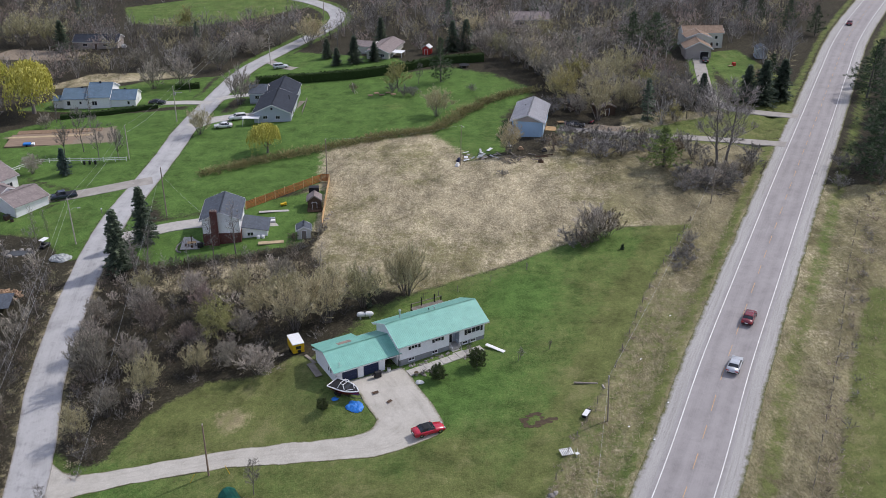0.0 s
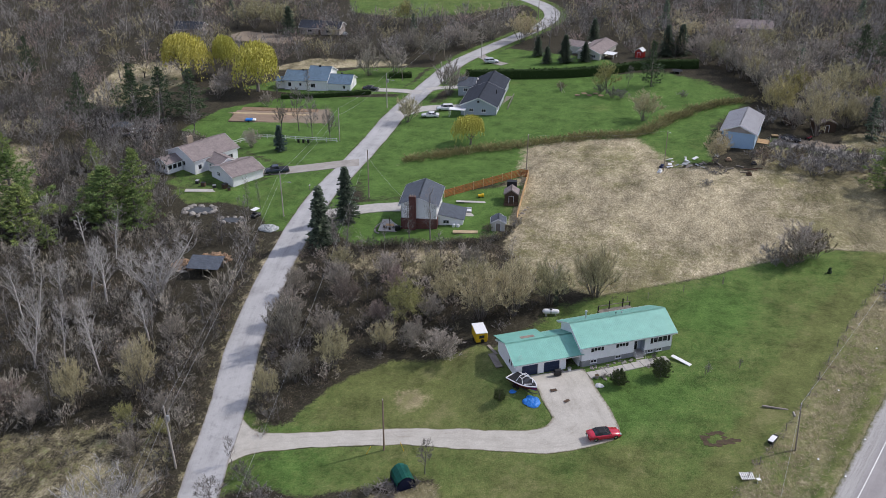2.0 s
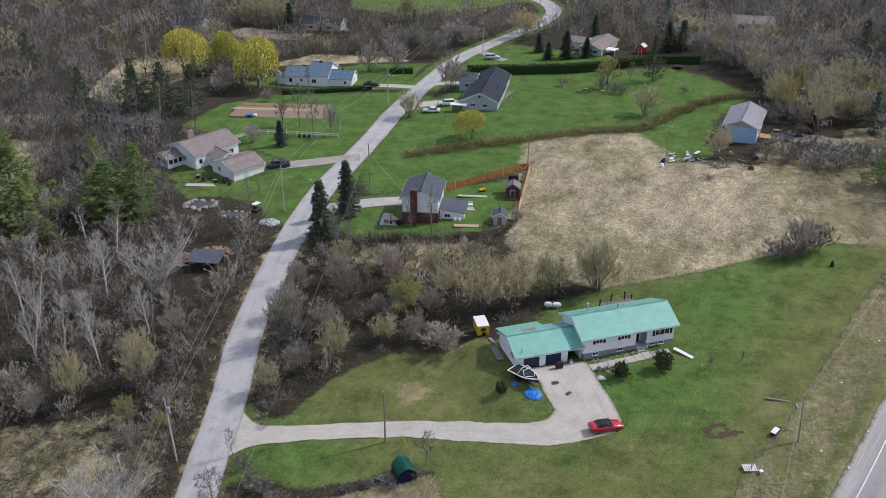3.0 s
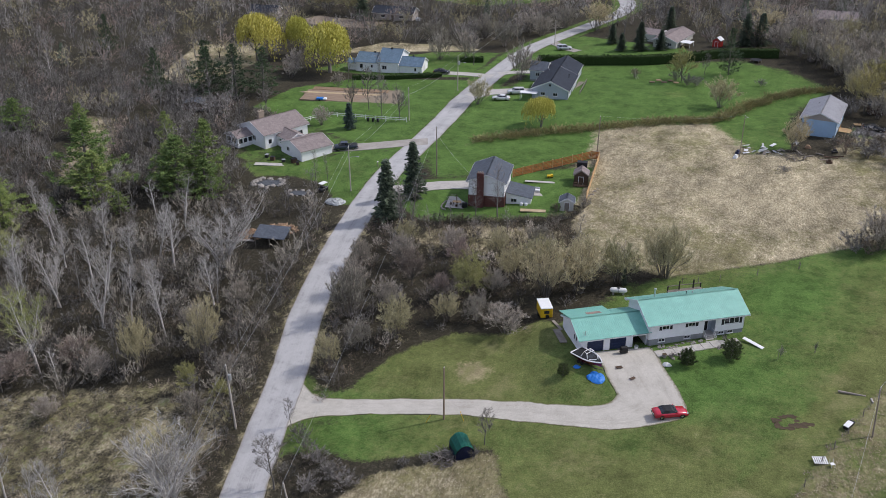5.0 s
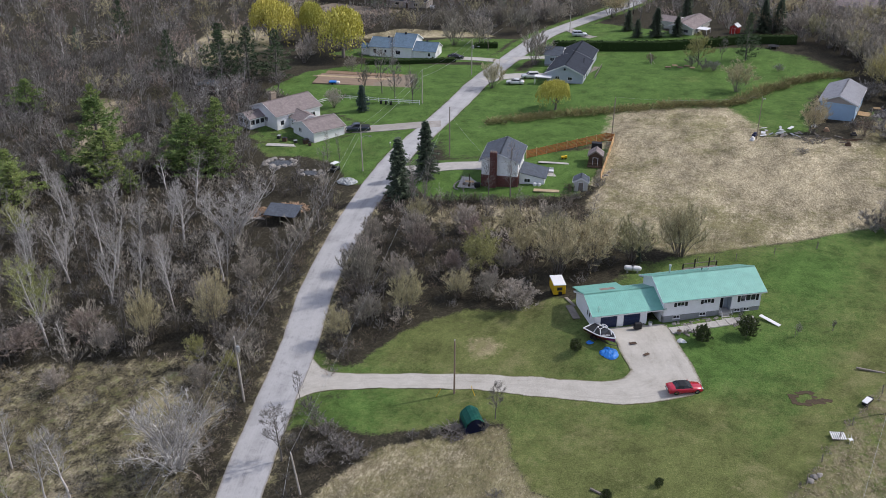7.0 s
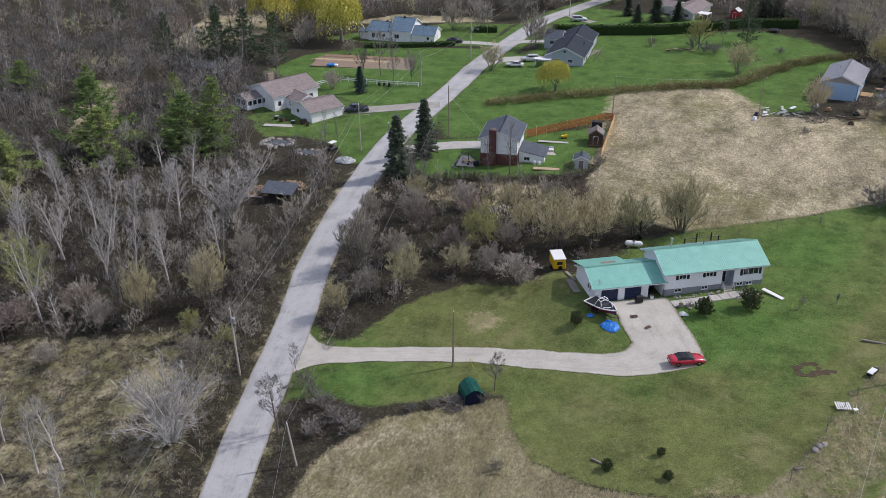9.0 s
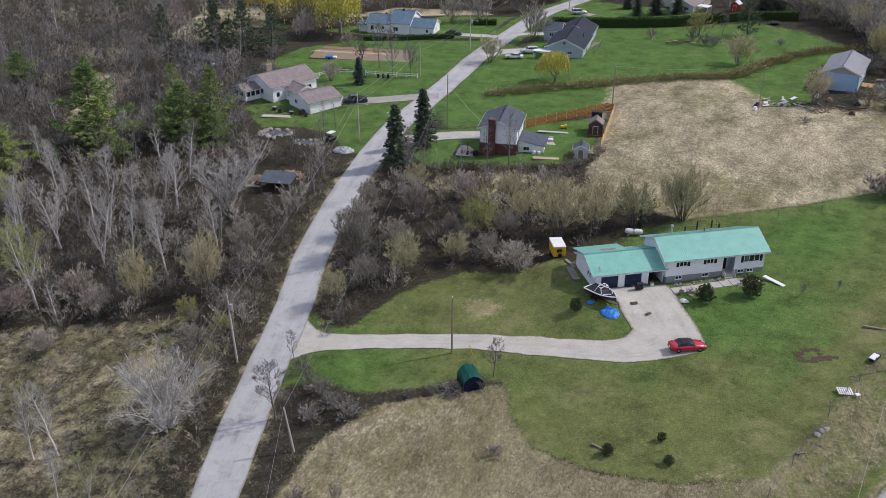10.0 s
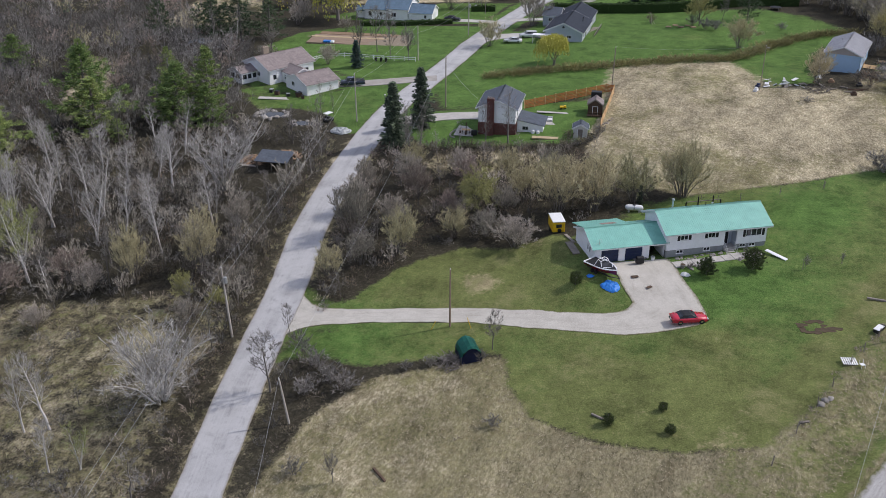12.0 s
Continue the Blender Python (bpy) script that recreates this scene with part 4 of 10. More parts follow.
    n = (b - a).cross(d - a).normalized()
    if n.z < 0:
        n = -n
    bm = bmesh.new()
    top = [bm.verts.new(p + n * thick) for p in (a, b, c, d)]
    low = [bm.verts.new(p) for p in (a, b, c, d)]
    bm.faces.new(top)
    bm.faces.new(list(reversed(low)))
    for i in range(4):
        bm.faces.new((low[i], low[(i + 1) % 4], top[(i + 1) % 4], top[i]))
    bmesh.ops.recalc_face_normals(bm, faces=bm.faces)
    slope = part("roof_slope", bm, material, parent, label, uv=True)
    if ribs:
        bm = bmesh.new()
        k = int((b - a).length / ribs)
        u = (b - a).normalized()
        for i in range(k + 1):
            s = i / k
            p, q = a.lerp(b, s) + n * (thick - 0.002), d.lerp(c, s) + n * (thick - 0.002)
            w = u * 0.022
            vs = [bm.verts.new(v) for v in (p - w, p + w, p + w * 0.4 + n * 0.018, p - w * 0.4 + n * 0.018, q - w, q + w, q + w * 0.4 + n * 0.018, q - w * 0.4 + n * 0.018)]
            for f in ((0, 1, 2, 3), (5, 4, 7, 6), (1, 5, 6, 2), (3, 2, 6, 7), (4, 0, 3, 7)):
                bm.faces.new([vs[j] for j in f])
        rib = part("roof_ribs", bm, material, slope, uv=True)
        tagged(rib, kind="stuff")
    return slope


def gable_roof(parent, w, l, e, r, o, f, material, along="u", ribs=0.0, trim="white", thick=0.12, label=""):
    """Two slopes, ridge cap, barge boards and eave boards over a block w by l. along: the axis of the ridge."""
    if along == "u":
        ends = [(-o, w + o)]
        x0, x1, y0, y1, ym = -o, w + o, -f, l + f, l / 2
        A = [((x0, y0, e), (x1, y0, e), (x1, ym, r), (x0, ym, r)), ((x1, y1, e), (x0, y1, e), (x0, ym, r), (x1, ym, r))]
        ridge = [(x0 - 0.02, ym, r + thick), (x1 + 0.02, ym, r + thick)]
        barge = [((x, y0, e), (x, ym, r), (x, y1, e)) for x in (x0, x1)]
        eave = [((x0, y, e), (x1, y, e)) for y in (y0, y1)]
    else:
        x0, x1, y0, y1, xm = -o, w + o, -f, l + f, w / 2
        A = [((x0, y1, e), (x0, y0, e), (xm, y0, r), (xm, y1, r)), ((x1, y0, e), (x1, y1, e), (xm, y1, r), (xm, y0, r))]
        ridge = [(xm, y0 - 0.02, r + thick), (xm, y1 + 0.02, r + thick)]
        barge = [((x0, y, e), (xm, y, r), (x1, y, e)) for y in (y0, y1)]
        eave = [((x, y0, e), (x, y1, e)) for x in (x0, x1)]
    for q in A:
        roof_slope(parent, *q, thick, material, ribs, label)
    p, q = map(Vector, ridge)
    d = (q - p).normalized()
    s = d.cross(Vector((0, 0, 1)))
    bm = bmesh.new()
    drop = (r - e) / ((l if along == "u" else w) / 2 + f) * 0.2
    vs = [[bm.verts.new(v) for v in (k + s * 0.2 - Vector((0, 0, drop - 0.02)), k + Vector((0, 0, 0.035)), k - s * 0.2 - Vector((0, 0, drop - 0.02)))] for k in (p, q)]
    for i in range(2):
        bm.faces.new((vs[0][i], vs[0][i + 1], vs[1][i + 1], vs[1][i]))
    bmesh.ops.solidify(bm, geom=bm.faces[:], thickness=0.02)
    part("ridge_cap", bm, material, parent, uv=True)
    for pts in barge:
        bm = bmesh.new()
        for a, b in zip(pts, pts[1:]):
            a, b = Vector(a), Vector(b)
            dd = (b - a).normalized()
            out = d * (0.025 if (a - p).dot(d) > 1 else -0.025)
            up = Vector((0, 0, 1))
            vs = [bm.verts.new(v) for v in (a - up * 0.16, b - up * 0.16, b + up * (thick + 0.02), a + up * (thick + 0.02))]
            ws = [bm.verts.new(v.co + out) for v in vs]
            bm.faces.new(vs)
            bm.faces.new(list(reversed(ws)))
            for i in range(4):
                bm.faces.new((vs[i], ws[i], ws[(i + 1) % 4], vs[(i + 1) % 4]))
        bmesh.ops.recalc_face_normals(bm, faces=bm.faces)
        part("barge_board", bm, M[trim], parent)
    for a, b in eave:
        a, b = Vector(a), Vector(b)
        dd = (b - a).normalized()
        side = dd.cross(Vector((0, 0, 1)))
        mid = Vector((w / 2, l / 2, e))
        if (a - mid).dot(side) < 0:
            side = -side
        bm = bmesh.new()
        # gutter: an open trough along the eave
        prof = [(0.01, -0.12), (0.12, -0.12), (0.14, 0.03), (0.125, 0.03), (0.11, -0.1), (0.01, -0.1)]
        rows = [[bm.verts.new(k + side * x + Vector((0, 0, z))) for x, z in prof] for k in (a, b)]
        for i in range(len(prof)):
            j = (i + 1) % len(prof)
            bm.faces.new((rows[0][i], rows[0][j], rows[1][j], rows[1][i]))
        for row in rows:
            bm.faces.new(row)
        bmesh.ops.recalc_face_normals(bm, faces=bm.faces)
        part("gutter", bm, M[trim], parent)


def wall_set(parent, w, l, e, r, material, along="u", holes=None, z0=0.0, thick=0.15, gable_mat=None):
    """Four walls with their openings and the two gable triangles. holes: side -> list of (x0, x1, z0, z1)."""
    holes = holes or {}
    sides = {"front": (w, pose(0, 0, z0)), "right": (l, pose(w, 0, z0, 0, 0, 90)), "back": (w, pose(w, l, z0, 0, 0, 180)), "left": (l, pose(0, l, z0, 0, 0, -90))}
    h = e - z0
    made = {}
    for nm, (ln, m) in sides.items():
        ob = part("wall", wall_with_holes(ln, h, thick, [(a, b, c - z0, d - z0) for a, b, c, d in holes.get(nm, [])]), material, parent)
        # side walls butt between front and back walls, a hair inside
        if nm in ("left", "right"):
            m = m @ Matrix.Translation((0, 0.003, 0))
        ob.matrix_basis = m
        made[nm] = m @ Matrix.Translation((0, 0, -z0))
    for nm in (("left", "right") if along == "u" else ("front", "back")):
        ln, m = sides[nm]
        bm = bmesh.new()
        add_prism(bm, [(0, 0), (ln, 0), (ln / 2, r - e)], 1, 0.002, thick - 0.002)
        g = part("gable", bm, gable_mat or material, parent)
        g.matrix_basis = m @ Matrix.Translation((0, 0, h + 0.002))
    return made


def chimney(parent, x, y, z0, z1, w, d, material, label=""):
    bm = bmesh.new()
    add_box(bm, (x, y, z0), (x + w, y + d, z1), 0.02)
    add_box(bm, (x - 0.06, y - 0.06, z1 - 0.22), (x + w + 0.06, y + d + 0.06, z1 - 0.08), 0.02)
    c = part("chimney", bm, material, parent, label)
    n = max(1, int(max(w, d) / 0.45))
    for k in range(n):
        px, py = (x + w * (k + 0.5) / n, y + d / 2) if w >= d else (x + w / 2, y + d * (k + 0.5) / n)
        bm = tube([(px, py, z1 - 0.02), (px, py, z1 + 0.28)], [0.13, 0.11], 10)
        part("flue", bm, M["tan_brick"], c)
    return c


def plumbing_vent(parent, x, y, z, h=0.4, r=0.06, material="black"):
    bm = tube([(x, y, z - 0.3), (x, y, z + h)], r, 8)
    add_tube(bm, [(x, y, z + h - 0.02), (x, y, z + h + 0.08)], [r * 1.7, r * 1.5], 8)
    return part("vent_pipe", bm, M[material], parent)


def door_leaf(parent, m, w, h, material, label="", ribs=0, trim="white"):
    bm = bmesh.new()
    for lo, hi in (((-0.09, 0), (0, h + 0.09)), ((w, 0), (w + 0.09, h + 0.09)), ((0, h), (w, h + 0.09))):
        add_box(bm, (lo[0], -0.03, lo[1]), (hi[0], 0.12, hi[1]))
    fr = part("door_frame", bm, M[trim], parent)
    fr.matrix_basis = m
    bm = bmesh.new()
    if ribs:
        for k in range(ribs):
            add_box(bm, (0.0, 0.05, h * k / ribs + 0.012), (w, 0.1, h * (k + 1) / ribs - 0.012), 0.012)
            for j in range(4):
                add_box(bm, (w * j / 4 + 0.08, 0.038, h * k / ribs + 0.1), (w * (j + 1) / 4 - 0.08, 0.052, h * (k + 1) / ribs - 0.1), 0.008)
        add_box(bm, (0, 0.09, 0), (w, 0.12, h))
    else:
        add_box(bm, (0.005, 0.05, 0.0), (w - 0.005, 0.1, h), 0.005)
        for z0, z1 in ((0.15, h * 0.42), (h * 0.5, h - 0.15)):
            add_box(bm, (0.14, 0.035, z0), (w - 0.14, 0.052, z1), 0.01)
    d = part("door", bm, M[material], fr, label)
    if not ribs:
        part("handle", tube([(w - 0.1, 0.05, 1.0), (w - 0.1, -0.02, 1.0), (w - 0.22, -0.02, 1.0)], 0.015, 6), M["chrome"], fr)
    return fr

# ---- the green-roofed bungalow with its garage wing ----
def green_house():
    h = thing("house", "white-sided raised bungalow with a green metal roof and double garage", "house", at=pose(HOUSE_O.x, HOUSE_O.y, 0.36, 0, 0, 30.06))
    L, W, lo, e, r = 15.64, 7.87, 1.12, 3.75, 5.79
    low = {"front": [(1.65, 2.75, 0.48, 1.04), (5.85, 6.9, 0.5, 1.06), (9.0, 10.9, 0.0, 1.12), (11.5, 12.5, 0.52, 1.06), (13.0, 14.0, 0.52, 1.06)]}
    wall_set_block(h, L, W, lo, low)
    for a, b, c, d in low["front"]:
        if c > 0.1:
            window(h, pose(a, 0.05, c), b - a, d - c, 2)
    up = {"front": [(2.1, 3.3, 2.55, 3.5), (6.35, 7.5, 2.55, 3.5), (9.0, 10.9, 1.12, 3.62), (12.3, 14.8, 2.2, 3.45)], "left": [(3.0, 4.2, 4.2 - 1.6, 3.4)], "right": [(2.4, 3.6, 2.5, 3.5)]}
    wm = wall_set(h, L, W, e, r, M["white_siding"], "u", up, z0=lo)
    for i, (a, b, c, d) in enumerate(up["front"]):
        if i != 2:
            window(h, wm["front"] @ pose(a, 0.02, c), b - a, d - c, 3 if i == 3 else 2, True)
    for s in ("left", "right"):
        for a, b, c, d in up[s]:
            window(h, wm[s] @ pose(a, 0.02, c), b - a, d - c, 2)
    # recessed entry: grey back and side walls, floor, dark door
    bm = bmesh.new()
    add_box(bm, (8.9, 1.35, 0), (11.0, 1.5, 3.75))
    add_box(bm, (8.88, 0.16, 0), (8.99, 1.35, 3.75))
    add_box(bm, (10.91, 0.16, 0), (11.02, 1.35, 3.75))
    part("entry_recess", bm, M["grey_siding"], h, "grey-sided recessed entry")
    door_leaf(h, pose(9.25, 1.25, 0.72), 1.0, 2.1, "black", "dark front door", trim="white")
    window(h, pose(9.25, 1.25, 2.95), 1.0, 0.45, 1)
    part("landing", box((9.02, -0.25, 0), (10.88, 1.34, 0.7), 0.01), M["concrete"], h, "concrete entry landing")
    for k in range(3):
        part("step", box((9.2, -0.25 - 0.3 * (k + 1), -0.05), (10.5, -0.25 - 0.3 * k, 0.53 - 0.18 * k), 0.01), M["concrete"], h)
    for x in (9.08, 10.62):
        bm = bmesh.new()
        add_tube(bm, [(x, -1.1, 0.1), (x, -1.1, 0.95), (x, -0.2, 1.55), (x, 0.5, 1.55)], 0.025, 6)
        for k in range(5):
            add_tube(bm, [(x, -1.1 + k * 0.24, 0.2 + k * 0.12), (x, -1.1 + k * 0.24, 0.95 + k * 0.16)], 0.015, 5)
        part("handrail", bm, M["white"], h, "white metal handrail")
    gable_roof(h, L, W, e, r, 0.51, 0.58, M["green_roof"], "u", 0.3, "white", 0.08, "green ribbed metal roofing")
    bm = box((-0.5, -0.57, 3.64), (L + 0.5, -0.01, 3.67))
    add_box(bm, (-0.5, W + 0.01, 3.64), (L + 0.5, W + 0.57, 3.67))
    part("soffit", bm, M["white"], h)
    # flue pipes on the back slope
    bm = tube([(3.1, 5.6, 4.8), (3.1, 5.6, 6.3)], 0.13, 12)
    add_tube(bm, [(3.1, 5.6, 6.25), (3.1, 5.6, 6.35), (3.1, 5.6, 6.55), (3.1, 5.6, 6.6)], [0.14, 0.21, 0.21, 0.06], 12)
    part("chimney_pipe", bm, M["galv"], h, "bright steel chimney pipe with a cap")
    plumbing_vent(h, 8.0, 4.9, 5.45, 0.35)
    plumbing_vent(h, 9.1, 5.0, 5.4, 0.25, 0.09, "galv")
    # garage wing
    g = thing("garage_wing", "", "", at=pose(-10.63, 0.4, -0.05))
    g.parent = h
    del_tags(g)
    gw, gl, ge, gr = 10.6, 7.16, 2.37, 3.98
    hol = {"front": [(1.05, 3.62, 0, 1.98), (4.64, 7.21, 0, 1.98), (8.3, 10.45, 0, 2.1)], "left": [(4.2, 4.8, 0.95, 1.9), (5.0, 5.6, 0.95, 1.9)]}
    wm = wall_set(g, gw, gl, ge, gr, M["white_siding"], "u", hol)
    for a, b, c, d in hol["front"][:2]:
        door_leaf(g, wm["front"] @ pose(a, 0, 0), b - a, d - c, "navy", "navy panelled overhead garage door", 4)
    for a, b, c, d in hol["left"]:
        window(g, wm["left"] @ pose(a, 0.02, c), b - a, d - c, 1)
    bm = bmesh.new()
    add_box(bm, (7.9, 0.16, 0), (8.02, 6.9, 2.3))
    add_box(bm, (8.02, 4.6, 0), (10.5, 4.72, 2.3))
    part("carport_lining", bm, M["old_wood"], g, "shaded inner walls of the open bay")
    gable_roof(g, gw, gl, ge, gr, 0.48, 0.45, M["green_roof"], "u", 0.3, "white", 0.08, "green ribbed metal roofing")
    # low-pitched roof over the rear half, with a rusted patch
    rear = bmesh.new()
    add_prism(rear, [(3.58, 3.88), (7.9, 2.72), (7.9, 0.0), (7.2, 0.0), (7.2, 2.35)], 0, 0.1, 6.3)
    part("rear_wall", rear, M["white_siding"], g)
    roof_slope(g, (-0.5, 8.3, 2.72), (6.5, 8.3, 2.72), (6.5, 3.6, 4.02), (-0.5, 3.6, 4.02), 0.08, M["green_roof"], 0.3, "low green metal roof over the rear of the garage")
    part("roof_patch", box((2.6, 0.9, 0.03), (4.9, 2.0, 0.045), 0, Matrix.Translation((0, 3.6, 4.09)) @ Matrix.Rotation(-math.atan2(1.3, 4.7), 4, "X")), M["rust"], g, "rusted and faded patch of roofing")
    bm = tube([(0.75, 0.3, 2.4), (0.75, 0.3, 3.6), (0.75, 0.15, 3.75)], 0.03, 6)
    for k in range(5):
        add_tube(bm, [(0.75 - 0.5 + 0.05 * k, 0.3, 2.9 + 0.18 * k), (0.75 + 0.5 - 0.05 * k, 0.3, 2.9 + 0.18 * k)], 0.012, 4)
    part("antenna", bm, M["galv"], g, "small television antenna on a mast")
    return h


def del_tags(ob):
    for k in ("label", "category", "group", "kind"):
        if k in ob:
            del ob[k]


def wall_set_block(h, L, W, top, holes):
    """A low block foundation round the house, with its openings."""
    for nm, ln, m in (("front", L - 0.08, pose(0.04, 0.05, 0)), ("right", W - 0.1, pose(L - 0.05, 0.05, 0, 0, 0, 90)), ("back", L - 0.08, pose(L - 0.04, W - 0.05, 0, 0, 0, 180)), ("left", W - 0.1, pose(0.05, W - 0.05, 0, 0, 0, -90))):
        ob = part("foundation", wall_with_holes(ln, top + 0.35, 0.2, [(a - 0.04, b - 0.04, c + 0.35, d + 0.35) for a, b, c, d in holes.get(nm, [])]), M["block"], h, "grey foundation wall")
        ob.matrix_basis = m @ Matrix.Translation((0, 0, -0.35))
    return None


green_house()


def simple_house(name, label, x, y, turn, w, l, e, r, o, f, along, wall, roof, windows=(), doors=(), trim="white", base=None, ribs=0.0, parent=None, z=None, holes_extra=None):
    """A gabled block. windows: (side, x, z, w, h, panes, shutters); doors: (side, x, w, h, material, panels)."""
    if parent is None:
        h = thing(name, label, "house", at=frame_at(x, y, turn, z))
    else:
        h = new(name)
        h.empty_display_size = 0.3
        h.parent, h.matrix_basis = parent, pose(x, y, z or 0, 0, 0, turn)
        if label:
            h["label"] = label
    holes = {}
    for s, a, b, ww, hh, *_ in windows:
        holes.setdefault(s, []).append((a, a + ww, b, b + hh))
    for s, a, ww, hh, *_ in doors:
        holes.setdefault(s, []).append((a, a + ww, 0.0, hh))
    wm = wall_set(h, w, l, e, r, M[wall], along, holes)
    for s, a, b, ww, hh, n, sh in windows:
        window(h, wm[s] @ pose(a, 0.02, b), ww, hh, n, sh)
    for s, a, ww, hh, mt, rb in doors:
        door_leaf(h, wm[s] @ pose(a, 0, 0), ww, hh, mt, ribs=rb)
    gable_roof(h, w, l, e, r, o, f, M[roof], along, ribs, trim)
    part("foundation", box((0.03, 0.03, -1.2), (w - 0.03, l - 0.03, 0.02)), M["block"], h)
    return h


# brick and white split-level by the road
mid = simple_house("house", "white and dark red brick house with a slate grey shingle roof", -46.77, 171.95, 5.7, 7.17, 9.88, 5.4, 7.06, 0.45, 0.41, "v", "white_siding", "slate_shingle",
                   [("right", 2.2, 3.3, 1.0, 1.1, 1, False), ("right", 6.0, 3.3, 1.2, 1.1, 2, False), ("left", 3.0, 3.2, 1.4, 1.2, 2, False), ("left", 6.6, 3.2, 1.0, 1.2, 1, False)], [("left", 4.6, 0.95, 2.05, "brown_wood", 0)])
chimney(mid, 1.7, -0.62, 0, 7.5, 1.35, 0.6, M["brick"], "broad dark red brick chimney")
bm = bmesh.new()
add_box(bm, (-0.06, -0.1, -0.3), (7.25, -0.003, 2.55))
add_box(bm, (7.19, -0.1, -0.3), (7.29, 6.0, 2.55))
part("brick_skirt", bm, M["brick"], mid, "dark red brick lower storey")
lean = new("side_wing")
lean.parent, lean.matrix_basis = mid, pose(7.35, 1.6, 0)
lean["label"] = "low white side wing with a sloping grey roof"
bm = bmesh.new()
add_prism(bm, [(0, 0), (5.0, 0), (5.0, 2.1), (0, 3.0)], 1, 0, 5.6)
part("wall", bm, M["white_siding"], lean)
roof_slope(lean, (5.35, -0.3, 2.04), (5.35, 5.9, 2.04), (-0.02, 5.9, 3.0), (-0.02, -0.3, 3.0), 0.1, M["slate_shingle"])
window(lean, pose(1.0, -0.06, 1.0), 1.2, 0.8, 2)
for k, xx in enumerate((3.2, 4.1)):
    bm = tube([(xx, -0.55, 0), (xx, -0.55, 0.1), (xx, -0.55, 1.15), (xx, -0.55, 1.3)], [0.3, 0.36, 0.36, 0.2], 12)
    part("oil_tank", bm, M["white"], lean, "white upright tank")

# light blue house behind the meadow
blue = simple_house("house", "light blue house with a grey metal gable roof", 17.03, 224.2, -10.6, 7.55, 14.57, 3.97, 5.71, 0.39, 0.4, "v", "blue_siding", "grey_metal_roof",
                    [("right", 3, 1.4, 1.2, 1.1, 2, False), ("right", 9, 1.4, 1.4, 1.1, 2, False), ("left", 5, 1.4, 1.2, 1.1, 2, False)], [("right", 6.2, 0.95, 2.05, "white", 0)], ribs=0.3)
porch = simple_house("porch", "small white gabled entry porch", -0.6, -1.5, 0, 1.9, 1.5, 2.2, 2.95, 0.2, 0.2, "v", "white_siding", "grey_metal_roof", [], [("front", 0.5, 0.9, 2.0, "white", 0)], parent=blue)
bm = bmesh.new()
add_prism(bm, [(0.25, 3.97), (7.3, 3.97), (3.78, 5.6)], 1, -0.03, -0.004)
part("gable_panel", bm, M["tan_siding"], blue, "grey-brown gable panel")
plumbing_vent(blue, 2.2, 9.0, 4.9, 0.4)
bm = bmesh.new()
for k in range(14):
    add_box(bm, (7.7 + k * 0.2, 4.5, 0.55), (7.88 + k * 0.2, 7.6, 0.6))
for xx in (7.75, 10.4):
    for yy in (4.6, 7.4):
        add_box(bm, (xx, yy, -0.4), (xx + 0.1, yy + 0.1, 1.5))
part("deck", bm, M["pale_cedar"], blue, "small pale wooden deck")

# blue-grey house with charcoal roof by the road bend
dark = simple_house("house", "blue-grey house with a charcoal shingle roof", -49.29, 243.71, 1.0, 9.56, 14.8, 2.7, 5.0, 0.38, 0.4, "v", "grey_siding", "dark_shingle",
                    [("front", 2.3, 1.1, 1.2, 0.9, 2, False), ("front", 5.6, 1.1, 1.2, 0.9, 2, False), ("right", 2, 1.0, 1.4, 1.1, 2, False), ("right", 9, 1.0, 1.4, 1.1, 2, False)], [("right", 5.5, 1.6, 2.05, "glass", 0), ("left", 4, 2.6, 2.1, "white", 4)])
simple_house("rear_wing", "rear wing with a slate grey roof", 0.6, 15.2, 0, 8.6, 11.0, 2.75, 5.0, 0.35, 0.3, "v", "grey_siding", "dark_shingle", [("right", 3, 1, 1.4, 1.1, 2, False)], [], parent=dark)
simple_house("side_wing", "", -4.0, 17.5, 0, 4.6, 6.5, 2.6, 4.3, 0.3, 0.3, "u", "grey_siding", "slate_shingle", [("front", 1.5, 1, 1.2, 1.0, 2, False)], [], parent=dark)
bm = tube([(4.78, -0.42, 4.05), (4.78, -0.48, 4.05)], [0.3, 0.3], 16)
part("gable_vent", bm, M["black"], dark, "round black gable vent")
plumbing_vent(dark, 8.2, 9.2, 3.4, 1.3, 0.1, "black")
bm = bmesh.new()
for k in range(40):
    add_box(bm, (9.75, 5.0 + k * 0.32, 0.35), (12.0, 5.3 + k * 0.32, 0.4))
for k in range(9):
    add_box(bm, (11.9, 5.0 + k * 1.55, -0.4), (12.02, 5.12 + k * 1.55, 1.35))
add_box(bm, (11.88, 5.0, 1.3), (12.04, 17.7, 1.37))
part("deck", bm, M["old_wood"], dark, "long wooden side deck with a rail")
bm = bmesh.new()
add_box(bm, (-2.9, -2.2, 1.9), (1.6, -0.1, 2.02), 0.02)
for xx, yy in ((-2.8, -2.1), (1.4, -2.1), (-2.8, -0.3)):
    add_box(bm, (xx, yy, -0.3), (xx + 0.1, yy + 0.1, 1.9))
part("awning", bm, M["white"], dark, "flat white patio cover on posts")

# brown-roofed house left of the road
lef = simple_house("house", "white house with a brown shingle roof and attached garage", -102.16, 193.13, 60.9, 12.45, 10.46, 3.39, 5.61, 0.43, 0.38, "u", "white_siding", "brown_shingle",
